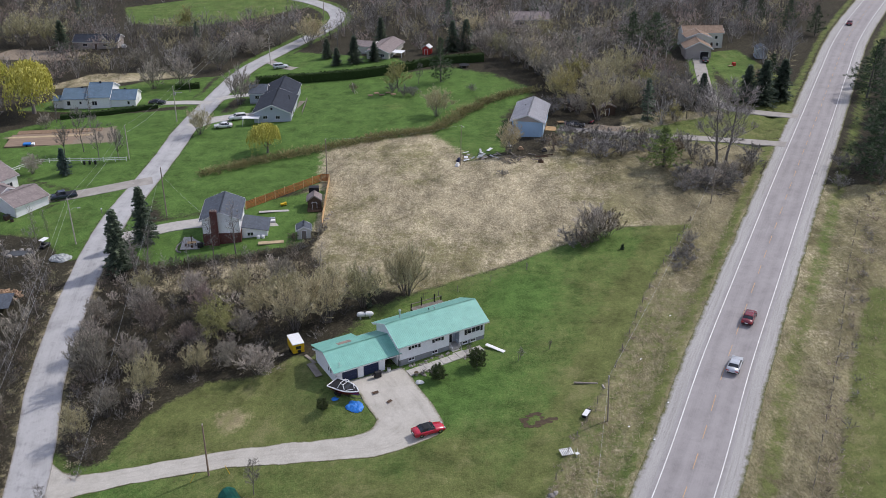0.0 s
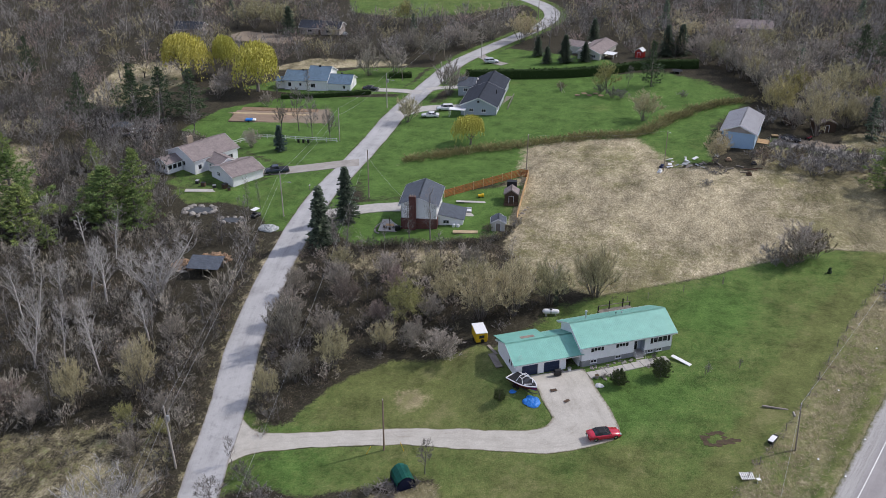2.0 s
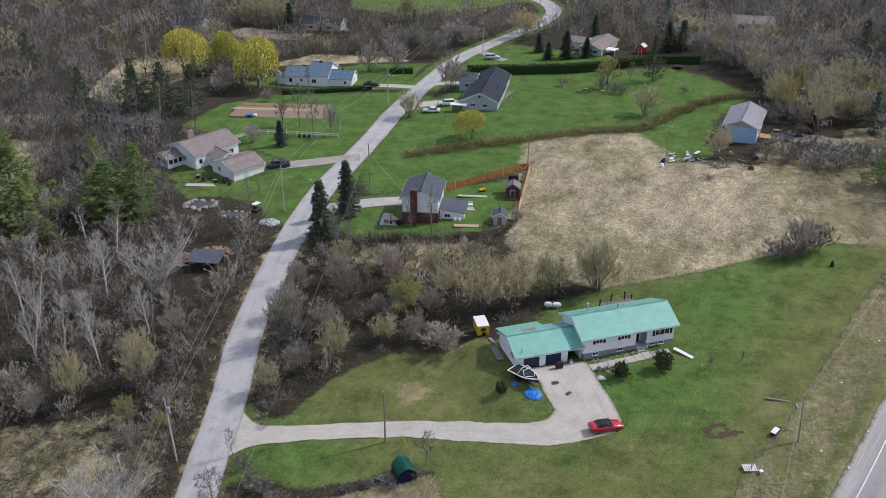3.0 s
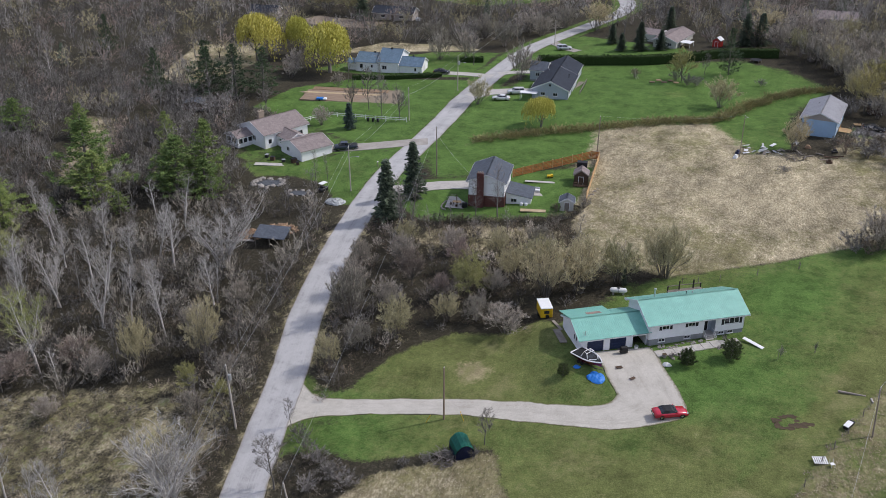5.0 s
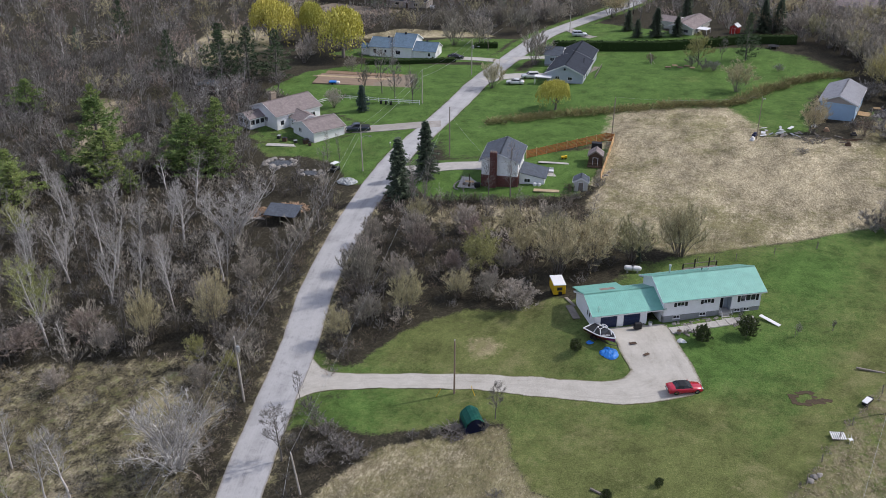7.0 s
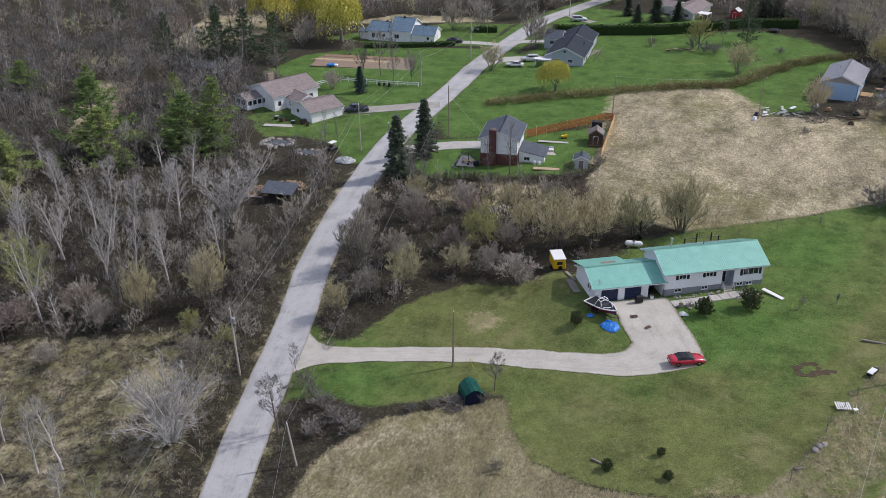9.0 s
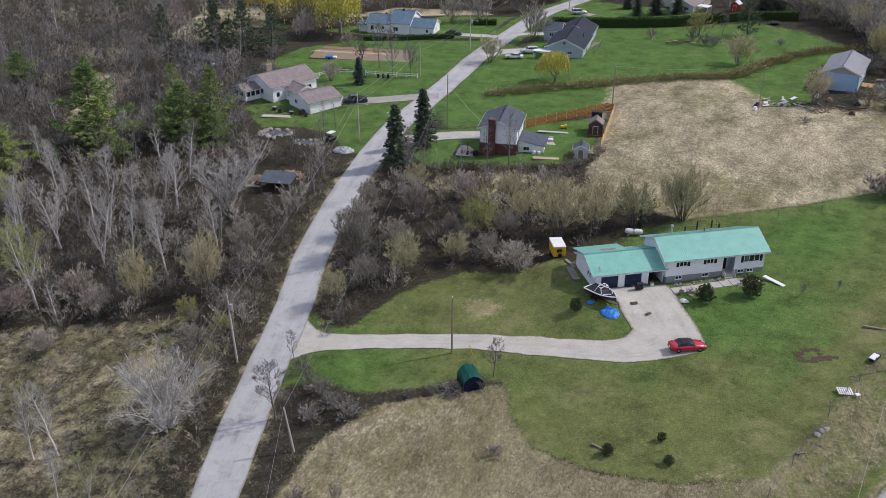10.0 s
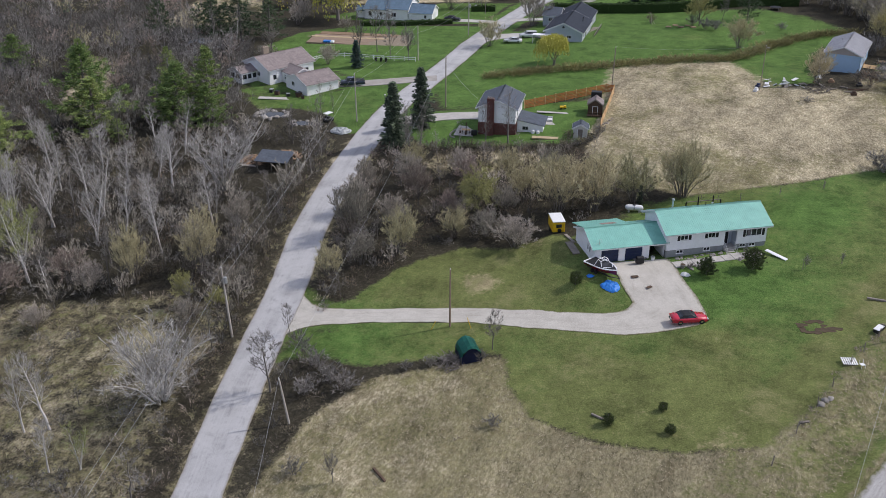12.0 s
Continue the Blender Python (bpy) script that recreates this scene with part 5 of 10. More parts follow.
                   [("front", 1.0, 1.0, 1.0, 1.2, 1, False), ("front", 9.4, 1.2, 1.6, 1.1, 2, False), ("left", 1.0, 1.2, 1.6, 1.4, 3, False), ("left", 5.5, 1.2, 1.2, 1.2, 2, False)], [("left", 3.4, 0.95, 2.05, "brown_wood", 0)])
chimney(lef, 3.2, 6.6, 3.5, 6.9, 1.5, 0.9, M["tan_brick"], "tan brick chimney")
bm = bmesh.new()
add_box(bm, (6.0, 2.6, 4.52), (6.9, 3.7, 4.62), 0.02, None)
sk = part("skylight", bm, M["white"], lef, "white framed roof skylight")
wing = simple_house("garage_wing", "garage wing with a brown shingle roof", 0, 0, 0, 8.2, 9.0, 2.39, 3.9, 0.33, 0.32, "u", "white_siding", "brown_shingle", [("left", 2.5, 1.0, 1.2, 1.0, 2, False)], [("right", 0.8, 2.6, 2.05, "white", 4), ("right", 4.6, 2.6, 2.05, "white", 4)], parent=lef)
wing.matrix_basis = lef.matrix_basis.inverted() @ pose(-90.28, 187.58, gz(-90.3, 187.6), 0, 0, 56)
link = simple_house("link", "low link between house and garage", 0, 0, 0, 5.2, 5.6, 2.39, 3.7, 0.1, 0.3, "v", "white_siding", "brown_shingle", [("left", 1.6, 0.9, 1.0, 1.1, 1, False)], [("right", 1.6, 0.95, 2.05, "white", 0)], parent=lef)
link.matrix_basis = wing.matrix_basis @ pose(1.4, 8.2, 0)
sun_room = simple_house("sun_room", "glazed sun room with a brown roof", -4.2, 5.0, 0, 4.2, 5.0, 2.4, 3.5, 0.3, 0.3, "u", "white_siding", "brown_shingle", [("front", 0.3, 0.9, 1.1, 1.2, 1, False), ("front", 1.6, 0.9, 1.1, 1.2, 1, False), ("front", 2.9, 0.9, 1.1, 1.2, 1, False), ("left", 0.4, 0.9, 1.6, 1.2, 2, False), ("left", 2.6, 0.9, 1.6, 1.2, 2, False)], [], parent=lef)

# white house with a blue roof beyond the garden
wb = simple_house("house", "white house with a blue shingle roof in three steps", -99.47, 262.24, 3.5, 6.2, 11.5, 3.2, 5.9, 0.29, 0.31, "u", "white_siding", "blue_shingle", [("front", 1.2, 1, 1.4, 1.2, 2, False), ("right", 4, 3.4, 1, 0.1, 1, False)][:1], [])
simple_house("garage_wing", "", 6.2, 0.6, 0, 6.9, 7.2, 2.3, 4.2, 0.25, 0.3, "u", "white_siding", "blue_shingle", [("front", 4.6, 0.9, 0.7, 1.0, 1, False)], [("right", 1.4, 2.5, 2.05, "white", 4)], parent=wb)
simple_house("left_wing", "", -7.0, 0.3, 0, 7.0, 9.0, 2.7, 4.6, 0.26, 0.3, "u", "white_siding", "blue_shingle", [("front", 1.2, 0.9, 1.0, 1.3, 1, False), ("front", 4.6, 1.2, 0.7, 0.9, 1, False)], [], parent=wb)
for xx, yy, zz in ((2.6, 5.2, 6.0), (9.4, 4.2, 4.3), (-2.5, 4.6, 4.7)):
    part("roof_vent", box((xx, yy, zz - 0.25), (xx + 0.5, yy + 0.5, zz + 0.35), 0.04), M["black"], wb)
simple_house("side_porch", "", -9.8, 1.2, 0, 2.8, 4.2, 2.0, 2.9, 0.2, 0.2, "u", "white_siding", "blue_shingle", [], [], parent=wb)

# brown-roofed bungalow behind the cedar hedge
far = simple_house("house", "pale bungalow with a brown shingle roof behind a hedge", -23.99, 304.41, -16.5, 7.4, 14.8, 2.4, 3.9, 0.39, 0.41, "v", "cream_siding", "brown_shingle", [("front", 1.2, 1, 1.4, 1.0, 2, False), ("front", 4.6, 1, 1.4, 1.0, 2, False), ("right", 3, 1, 1.4, 1.0, 2, False)], [("right", 7, 1.6, 2.0, "glass", 0)])
bm = bmesh.new()
add_box(bm, (7.8, 2.0, 2.1), (11.2, 5.6, 2.22), 0.02)
for xx in (7.9, 11.0):
    for yy in (2.1, 5.4):
        add_box(bm, (xx, yy, -0.3), (xx + 0.1, yy + 0.1, 2.1))
part("awning", bm, M["white"], far, "white patio awning on posts")
simple_house("rear_wing", "", -6.5, 6.0, 0, 6.5, 6.0, 2.2, 3.4, 0.3, 0.3, "u", "cream_siding", "brown_shingle", [], [], parent=far)
bm = bmesh.new()
for k in range(9):
    add_box(bm, (8 + k * 0.5, 1.0, 0.3), (8.46 + k * 0.5, 8.5, 0.36))
part("deck", bm, M["old_wood"], far, "weathered deck with patio clutter")

# two-storey house off the highway
hw = simple_house("house", "cream two-storey house with a tan shingle roof", 75.6, 301.5, 2.5, 12.6, 6.0, 4.97, 6.67, 0.3, 0.3, "u", "cream_siding", "tan_shingle", [("front", 10.0, 3.1, 0.9, 1.1, 1, False), ("front", 10.6, 0.9, 0.8, 1.1, 1, False)], [("front", 8.6, 1.0, 2.05, "brown_wood", 0)])
simple_house("front_gable", "", -0.5, -5.3, 0, 7.6, 5.2, 4.9, 6.4, 0.3, 0.3, "v", "cream_siding", "tan_shingle", [("front", 5.2, 3.2, 0.7, 0.9, 1, False)], [], parent=hw)
simple_house("garage_wing", "tan-sided garage with a tan shingle roof", -2.2, -11.4, -4, 7.75, 6.0, 3.12, 5.2, 0.44, 0.39, "v", "tan_siding", "tan_shingle", [], [("front", 4.5, 2.5, 2.3, "black", 4)], parent=hw)

# ---- plants: meshes built once, shared by their copies ----
class Buf:
    def __init__(self):
        self.v, self.f = [], []

    def tube(self, pts, radii, sides):
        base = len(self.v)
        up = Vector((0.31, 0.17, 0.93))
        for i, p in enumerate(pts):
            d = pts[min(i + 1, len(pts) - 1)] - pts[max(i - 1, 0)]
            a = d.cross(up)
            a = a.normalized() if a.length > 1e-6 else Vector((1, 0, 0))
            b = d.normalized().cross(a)
            for k in range(sides):
                t = 2 * math.pi * k / sides
                self.v.append(p + radii[i] * (math.cos(t) * a + math.sin(t) * b))
        for i in range(len(pts) - 1):
            for k in range(sides):
                q = base + i * sides
                self.f.append((q + k, q + (k + 1) % sides, q + sides + (k + 1) % sides, q + sides + k))

    def sliver(self, p, q, w, rng):
        d = q - p
        s = d.cross(Vector((rng.uniform(-1, 1), rng.uniform(-1, 1), rng.uniform(-1, 1))))
        s = s.normalized() * w if s.length > 1e-6 else Vector((w, 0, 0))
        n = len(self.v)
        self.v += [p - s, p + s, q]
        self.f.append((n, n + 1, n + 2))

    def leaf(self, p, size, rng, flat=0.0, along=None):
        a = along.copy() if along is not None else Vector((rng.gauss(0, 1), rng.gauss(0, 1), rng.gauss(0, 1) * (1 - flat)))
        a.normalize()
        b = a.cross(Vector((rng.gauss(0, 1), rng.gauss(0, 1), rng.gauss(0, 1))))
        b.normalize()
        n = len(self.v)
        self.v += [p - a * size, p + b * size * 0.5, p + a * size, p - b * size * 0.5]
        self.f.append((n, n + 1, n + 2, n + 3))

    def mesh(self, name, material):
        me = bpy.data.meshes.new(name)
        me.from_pydata([tuple(v) for v in self.v], [], self.f)
        me.materials.append(material)
        me.shade_smooth()
        return me


def jit(rng, k):
    return Vector((rng.uniform(-k, k), rng.uniform(-k, k), rng.uniform(-k, k)))


def grow(B, C, p, d, length, rad, level, P, rng):
    lite = P.get("lite", 0)
    n = (3 if lite else 4) if level == 0 else (2 if lite else 3)
    pts, dirs = [p], []
    cur, dd = p, d.normalized()
    for i in range(n):
        dd = (dd + jit(rng, P["bend"]) + Vector((0, 0, P["rise"] * (0.3 if level == 0 else 1)))).normalized()
        cur = cur + dd * (length / n)
        pts.append(cur)
        dirs.append(dd)
    tip = rad * (0.45 if level == 0 else 0.3)
    radii = [rad + (tip - rad) * i / n for i in range(n + 1)]
    if level == 0:
        radii[0] *= 1.25
    if lite > 1 and level > 1:
        B.sliver(p, cur, rad * 1.6, rng)
    else:
        B.tube(pts, radii, (5 if lite else 6) if level == 0 else (3 if lite else 4) if level == 1 else 3)
    if level < P["levels"]:
        k = P["kids"][level]
        for i in range(k):
            s = P["bare"] + (1 - P["bare"]) * (i + rng.random()) / k if level == 0 else 0.2 + 0.8 * (i + rng.random()) / k
            j = min(int(s * n), n - 1)
            q = pts[j].lerp(pts[j + 1], s * n - j)
            ax = dirs[j].orthogonal().normalized()
            ax = Matrix.Rotation(rng.uniform(0, 6.283), 3, dirs[j]) @ ax
            a = rng.uniform(*P["angle"])
            nd = dirs[j] * math.cos(a) + ax * math.sin(a)
            ln = length * P["ratio"] * rng.uniform(0.7, 1.2) * (1.15 - 0.55 * s if level == 0 else 1)
            grow(B, C, q, nd, ln, max(0.022, (rad + (tip - rad) * s) * 0.58), level + 1, P, rng)
        if level == 0:
            return
    for i in range(P["twigs"] if level == P["levels"] else P["twigs"] // 3):
        s = rng.uniform(0.15, 1.0)
        j = min(int(s * n), n - 1)
        q = pts[j].lerp(pts[j + 1], s * n - j)
        e = (dirs[j] * 0.8 + jit(rng, 0.9) + Vector((0, 0, P.get("droop", 0.15)))).normalized()
        ln = P["twig_len"] * rng.uniform(0.5, 1.3)
        C.sliver(q, q + e * ln, P["twig_w"] * rng.uniform(0.6, 1.2), rng)
        for _ in range(P.get("leaves", 0)):
            C.leaf(q + e * ln * rng.uniform(0.3, 1.1) + jit(rng, 0.15), P["leaf"] * rng.uniform(0.6, 1.3), rng)


def shrub_form(seed, h=2.4, r=1.6, stems=26, twigs=7, leaves=0, leaf=0.05, lite=False):
    rng = random.Random(seed)
    B, C = Buf(), Buf()
    for s in range(stems):
        a, k = rng.uniform(0, 6.283), math.sqrt(rng.random())
        p = Vector((math.cos(a) * k * r * 0.45, math.sin(a) * k * r * 0.45, -0.15))
        d = Vector((math.cos(a) * k * 0.9, math.sin(a) * k * 0.9, 1.0)) + jit(rng, 0.2)
        ln = h * rng.uniform(0.65, 1.1) * (1 - 0.2 * k)
        pts = [p]
        for i in range(3):
            d = (d.normalized() + jit(rng, 0.16))
            pts.append(pts[-1] + d.normalized() * ln / 3)
        if lite:
            B.sliver(pts[0], pts[2], 0.035, rng)
        else:
            B.tube(pts, [0.024, 0.02, 0.014, 0.006], 3)
        for i in range(twigs):
            t = rng.uniform(0.25, 1.0) * 3
            j = min(int(t), 2)
            q = pts[j].lerp(pts[j + 1], t - j)
            e = (Vector((q.x, q.y, 0.55 * h)).normalized() + jit(rng, 0.5)).normalized()
            tl = h * rng.uniform(0.15, 0.34)
            C.sliver(q, q + e * tl, rng.uniform(0.014, 0.026) * (1.5 if lite else 1.0), rng)
            for _ in range(leaves):
                C.leaf(q + e * tl * rng.random() + jit(rng, 0.08), leaf * rng.uniform(0.6, 1.3), rng)
    return B, C


def twiggery(B, C, limbs, h, twigs, twig_len, twig_w, leaves, leaf, rng, subs=5, fine=4, lite=False, spread=0.75, up=0.3, reach=0.3, rad=0.003):
    """Side branches, branchlets and thin twigs along a set of limbs (each a list of points)."""
    tips = []
    for pts in limbs:
        n = len(pts) - 1
        for i in range(subs):
            s = 0.28 + 0.72 * (i + rng.random()) / subs
            j = min(int(s * n), n - 1)
            q, d = pts[j].lerp(pts[j + 1], s * n - j), (pts[j + 1] - pts[j]).normalized()
            e = (d * 0.7 + jit(rng, spread) + Vector((0, 0, up))).normalized()
            ln = reach * h * rng.uniform(0.55, 1.15) * (1.15 - 0.6 * s)
            m1 = q + e * ln * 0.5
            e2 = (e + jit(rng, 0.25) + Vector((0, 0, up * 0.6))).normalized()
            end = m1 + e2 * ln * 0.5
            if lite:
                B.sliver(q, end, rad * h, rng)
            else:
                B.tube([q, m1, end], [rad * h, rad * h * 0.7, rad * h * 0.3], 3)
            tips.append((q, m1, end, e2))
            for _ in range(fine):
                t = rng.uniform(0.2, 1.0)
                a = q.lerp(m1, t * 2) if t < 0.5 else m1.lerp(end, t * 2 - 1)
                f = (e2 * 0.75 + jit(rng, spread) + Vector((0, 0, up))).normalized()
                b = a + f * ln * rng.uniform(0.3, 0.65)
                C.sliver(a, b, twig_w * 1.5, rng)
                tips.append((a, a.lerp(b, 0.5), b, f))
        tips.append((pts[-3] if n > 1 else pts[0], pts[-2], pts[-1], (pts[-1] - pts[-2]).normalized()))
    for _ in range(twigs):
        a, m, b, d = tips[rng.randrange(len(tips))]
        t = 1 - rng.random() ** 1.3
        q = a.lerp(m, t * 2) if t < 0.5 else m.lerp(b, t * 2 - 1)
        e = (d * 0.8 + jit(rng, spread * 0.8) + Vector((0, 0, up))).normalized()
        ln = twig_len * rng.uniform(0.4, 1.1)
        C.sliver(q, q + e * ln, twig_w * rng.uniform(0.7, 1.3), rng)
        for _ in range(leaves):
            C.leaf(q + e * ln * rng.uniform(0.2, 1.05) + jit(rng, 0.07), leaf * rng.uniform(0.6, 1.3), rng, along=e + jit(rng, 0.7))


def dome_form(seed, h=5.0, r=2.4, stems=9, twigs=520, twig_len=0.7, twig_w=0.012, leaves=0, leaf=0.05, fork=0.06, lite=False, up=0.3, subs=5, fine=4, girth=0.0085):
    """A crown of limbs that fan out from a low fork and break up into side branches and thin twigs."""
    rng = random.Random(seed)
    B, C = Buf(), Buf()
    limbs = []
    base = Vector((0, 0, -0.2))
    crotch = Vector((rng.uniform(-0.1, 0.1), rng.uniform(-0.1, 0.1), fork * h))
    if fork > 0.1:
        B.tube([base, crotch], [girth * h * 2.0, girth * h * 1.7], 6)
    for s in range(stems):
        a = 2.39996 * s + rng.uniform(-0.4, 0.4)
        k = math.sqrt((s + rng.uniform(0.15, 0.85)) / stems)
        top = h * (0.97 - 0.4 * k ** 2.4) * rng.uniform(0.8, 1.0) - 0.1 * h
        flat = Vector((math.cos(a), math.sin(a), 0)) * r * k * rng.uniform(0.7, 0.95)
        p0 = crotch if fork > 0.1 else base + Vector((flat.x, flat.y, 0)) * 0.12
        pts = [p0]
        for i in (1, 2, 3, 4):
            t = i / 4
            pts.append(p0 + flat * (0.55 * t + 0.45 * t ** 1.8) + Vector((0, 0, (top - p0.z) * (1.25 * t - 0.25 * t * t))) + jit(rng, 0.022 * h))
        g = girth * h * rng.uniform(0.7, 1.0)
        if lite:
            B.tube([pts[0], pts[2], pts[4]], [g, g * 0.7, 0.01], 3)
        else:
            B.tube(pts, [g, g * 0.85, g * 0.65, g * 0.45, 0.012], 4)
        limbs.append(pts)
    twiggery(B, C, limbs, h, twigs, twig_len, twig_w, leaves, leaf, rng, subs, fine, lite, up=up)
    return B, C


def leader_form(seed, h=10.0, r=2.4, limbs_n=22, twigs=900, twig_len=0.7, twig_w=0.011, leaves=0, leaf=0.05, bare=0.22, stems=1, lite=False, girth=0.011, rise=0.75, subs=4, fine=3, lean=0.1):
    """A tree with one or more tall leading stems and upswept side limbs that shorten towards the top."""
    rng = random.Random(seed)
    B, C = Buf(), Buf()
    limbs = []
    for st in range(stems):
        off = Vector((rng.uniform(-1, 1), rng.uniform(-1, 1), 0)) * (0.0 if stems == 1 else 0.035 * h)
        tilt = Vector((rng.uniform(-1, 1), rng.uniform(-1, 1), 0)) * (lean if stems == 1 else lean + 0.14)
        H = h * (1.0 if st == 0 else rng.uniform(0.72, 0.95))
        axis = [off + Vector((0, 0, -0.2))]
        for i in range(1, 7):
            axis.append(off + tilt * H * (i / 6) ** 1.2 + Vector((0, 0, H * i / 6)) + jit(rng, 0.012 * H))
        g = girth * H
        B.tube(axis, [g * 1.25, g, g * 0.85, g * 0.68, g * 0.5, g * 0.32, 0.012], 4 if lite else 6)
        n = max(5, limbs_n // stems)
        for i in range(n):
            s = bare + (0.97 - bare) * (i + rng.random() * 0.8) / n
            j = min(int(s * 6), 5)
            q = axis[j].lerp(axis[j + 1], s * 6 - j)
            a = 2.39996 * i + rng.uniform(-0.5, 0.5)
            x = (s - bare) / (1 - bare)
            L = r * (0.55 + 0.75 * x) * (1.12 - x) * 1.5 * rng.uniform(0.65, 1.15) + 0.25
            d = Vector((math.cos(a), math.sin(a), rise * rng.uniform(0.7, 1.4))).normalized()
            pts = [q]
            for _ in range(3):
                d = (d + jit(rng, 0.14) + Vector((0, 0, 0.12))).normalized()
                pts.append(pts[-1] + d * L / 3)
            rr = max(0.02, g * (1 - s) * 0.55)
            if lite:
                B.sliver(pts[0], pts[3], rr * 1.3, rng)
            else:
                B.tube(pts, [rr, rr * 0.75, rr * 0.5, 0.008], 3)
            limbs.append(pts)
    twiggery(B, C, limbs, h, twigs, twig_len, twig_w, leaves, leaf, rng, subs, fine, True, reach=0.13, rad=0.0016)
    return B, C


def spruce_form(seed, h=10.0, r=2.3, dense=1.0, first=0.06):
    rng = random.Random(seed)
    B, C = Buf(), Buf()
    B.tube([Vector((0, 0, -0.2)), Vector((0.03, 0, h * 0.5)), Vector((0, 0.03, h))], [h * 0.018, h * 0.011, 0.01], 6)
    z = h * first
    while z < h * 0.985:
        s = 1 - z / h
        R = r * (s ** 0.8) * rng.uniform(0.65, 1.15) + 0.1
        k = max(4, int((5 + 5 * s) * dense))
        a0 = rng.uniform(0, 6.28)
        for i in range(k):
            a = a0 + 6.283 * i / k + rng.uniform(-0.25, 0.25)
            L = R * rng.uniform(0.5, 1.2)
            d = Vector((math.cos(a), math.sin(a), 0))
            side = Vector((-d.y, d.x, 0))
            p = Vector((0, 0, z + rng.uniform(-0.1, 0.1)))
            drop = -0.28 * L * (0.4 + s)
            q = p + d * L + Vector((0, 0, drop + 0.12 * L))
            B.tube([p, p + d * L * 0.55 + Vector((0, 0, drop * 0.7)), q], [0.03, 0.02, 0.006], 3)
            m = max(3, int(L / 0.34))
            for j in range(m):
                t = (j + 0.6) / m
                c = p + d * L * t + Vector((0, 0, drop * (1.25 * t - 0.3 * t * t)))
                w = (0.32 + 0.22 * L * (1 - t)) * rng.uniform(0.8, 1.25)
                for sg in (-1, 1):
                    tipv = c + side * sg * w + d * w * 0.75 + Vector((0, 0, -0.22 * w + rng.uniform(-0.08, 0.08)))
                    n = len(C.v)
                    hang = Vector((0, 0, -0.16 - 0.1 * rng.random()))
                    C.v += [c - d * 0.14, c + d * 0.24, tipv, c + side * sg * w * 0.4 + hang]
                    C.f += [(n, n + 1, n + 2), (n, n + 2, n + 3)]
            C.sliver(q - d * 0.3, q + d * 0.22, 0.12, rng)
        z += (0.2 + 0.42 * s * h / 10) / dense
    return B, C


def pine_form(seed, h=12.0, r=3.2, tufts=15):
    """A white pine: whorls of long level limbs with gaps between, each carrying plates of fine needle tufts."""
    rng = random.Random(seed)
    B, C = Buf(), Buf()
    top = Vector((rng.uniform(-0.4, 0.4), rng.uniform(-0.4, 0.4), h))
    B.tube([Vector((0, 0, -0.2)), top * 0.5 + jit(rng, 0.15), top], [h * 0.02, h * 0.013, 0.03], 6)
    z = h * 0.1
    while z < h * 0.985:
        s = 1 - z / h
        prof = min(1.0, 1.5 * s + 0.14) * (0.66 + 0.5 * s)
        a0 = rng.uniform(0, 6.28)
        for i in range(6):
            a = a0 + 6.283 * i / 6 + rng.uniform(-0.4, 0.4)
            L = r * prof * rng.uniform(0.4, 1.3)
            d = Vector((math.cos(a), math.sin(a), 0))
            side = Vector((-d.y, d.x, 0))
            p = top * (z / h) + Vector((0, 0, rng.uniform(-0.15, 0.15)))
            lift = rng.uniform(0.02, 0.32)
            q = p + d * L + Vector((0, 0, L * lift))
            B.tube([p, p + d * L * 0.5 + Vector((0, 0, L * lift * 0.25)), q], [0.05, 0.035, 0.012], 3)
            for j in range(max(3, int(L / 0.36))):
                t = rng.uniform(0.25, 1.05)
                c = p + d * L * t + side * rng.uniform(-0.3, 0.3) * L * (1.15 - 0.6 * t) + Vector((0, 0, L * lift * t * t + rng.uniform(-0.05, 0.25)))
                for k in range(tufts):
                    e = Vector((rng.gauss(0, 1) + d.x * 0.7, rng.gauss(0, 1) + d.y * 0.7, rng.gauss(0.5, 0.5))).normalized()
                    o = c + jit(rng, 0.22)
                    C.sliver(o - e * 0.1, o + e * rng.uniform(0.25, 0.5), rng.uniform(0.035, 0.07), rng)
        z += 0.62 + 0.45 * s
    return B, C


def bushy_form(seed, h=3.0, r=1.5, boughs=84):
    """A small round pine: short rising boughs on a hidden stem, each tipped with brushes of needles."""
    rng = random.Random(seed)
    B, C = Buf(), Buf()
    B.tube([Vector((0, 0, -0.1)), Vector((0.02, 0, h * 0.5)), Vector((0, 0.02, h * 0.95))], [0.07, 0.045, 0.012], 6)
    for i in range(boughs):
        s = (i + 0.5) / boughs
        a = 2.39996 * i + rng.uniform(-0.3, 0.3)
        L = r * (1 - s ** 2.2) ** 0.6 * rng.uniform(0.6, 1.1) * (0.7 + 0.3 * min(1, s * 5)) + 0.1
        p = Vector((0, 0, 0.06 * h + 0.86 * h * s))
        q = p + Vector((math.cos(a) * L, math.sin(a) * L, 0.25 * L + 0.05))
        B.tube([p, q], [0.022, 0.008], 3)
        for _ in range(max(3, int(L / 0.16))):
            c = p.lerp(q, rng.uniform(0.3, 1.05)) + jit(rng, 0.12)
            for _ in range(7):
                e = ((q - p).normalized() * 0.6 + jit(rng, 1.0) + Vector((0, 0, 0.45))).normalized()
                C.sliver(c - e * 0.04, c + e * rng.uniform(0.16, 0.32), rng.uniform(0.05, 0.085), rng)
    return B, C


def willow_form(seed, h=9.0, r=4.5, strands=420, leaf=0.11):
    rng = random.Random(seed)
    B, C = Buf(), Buf()
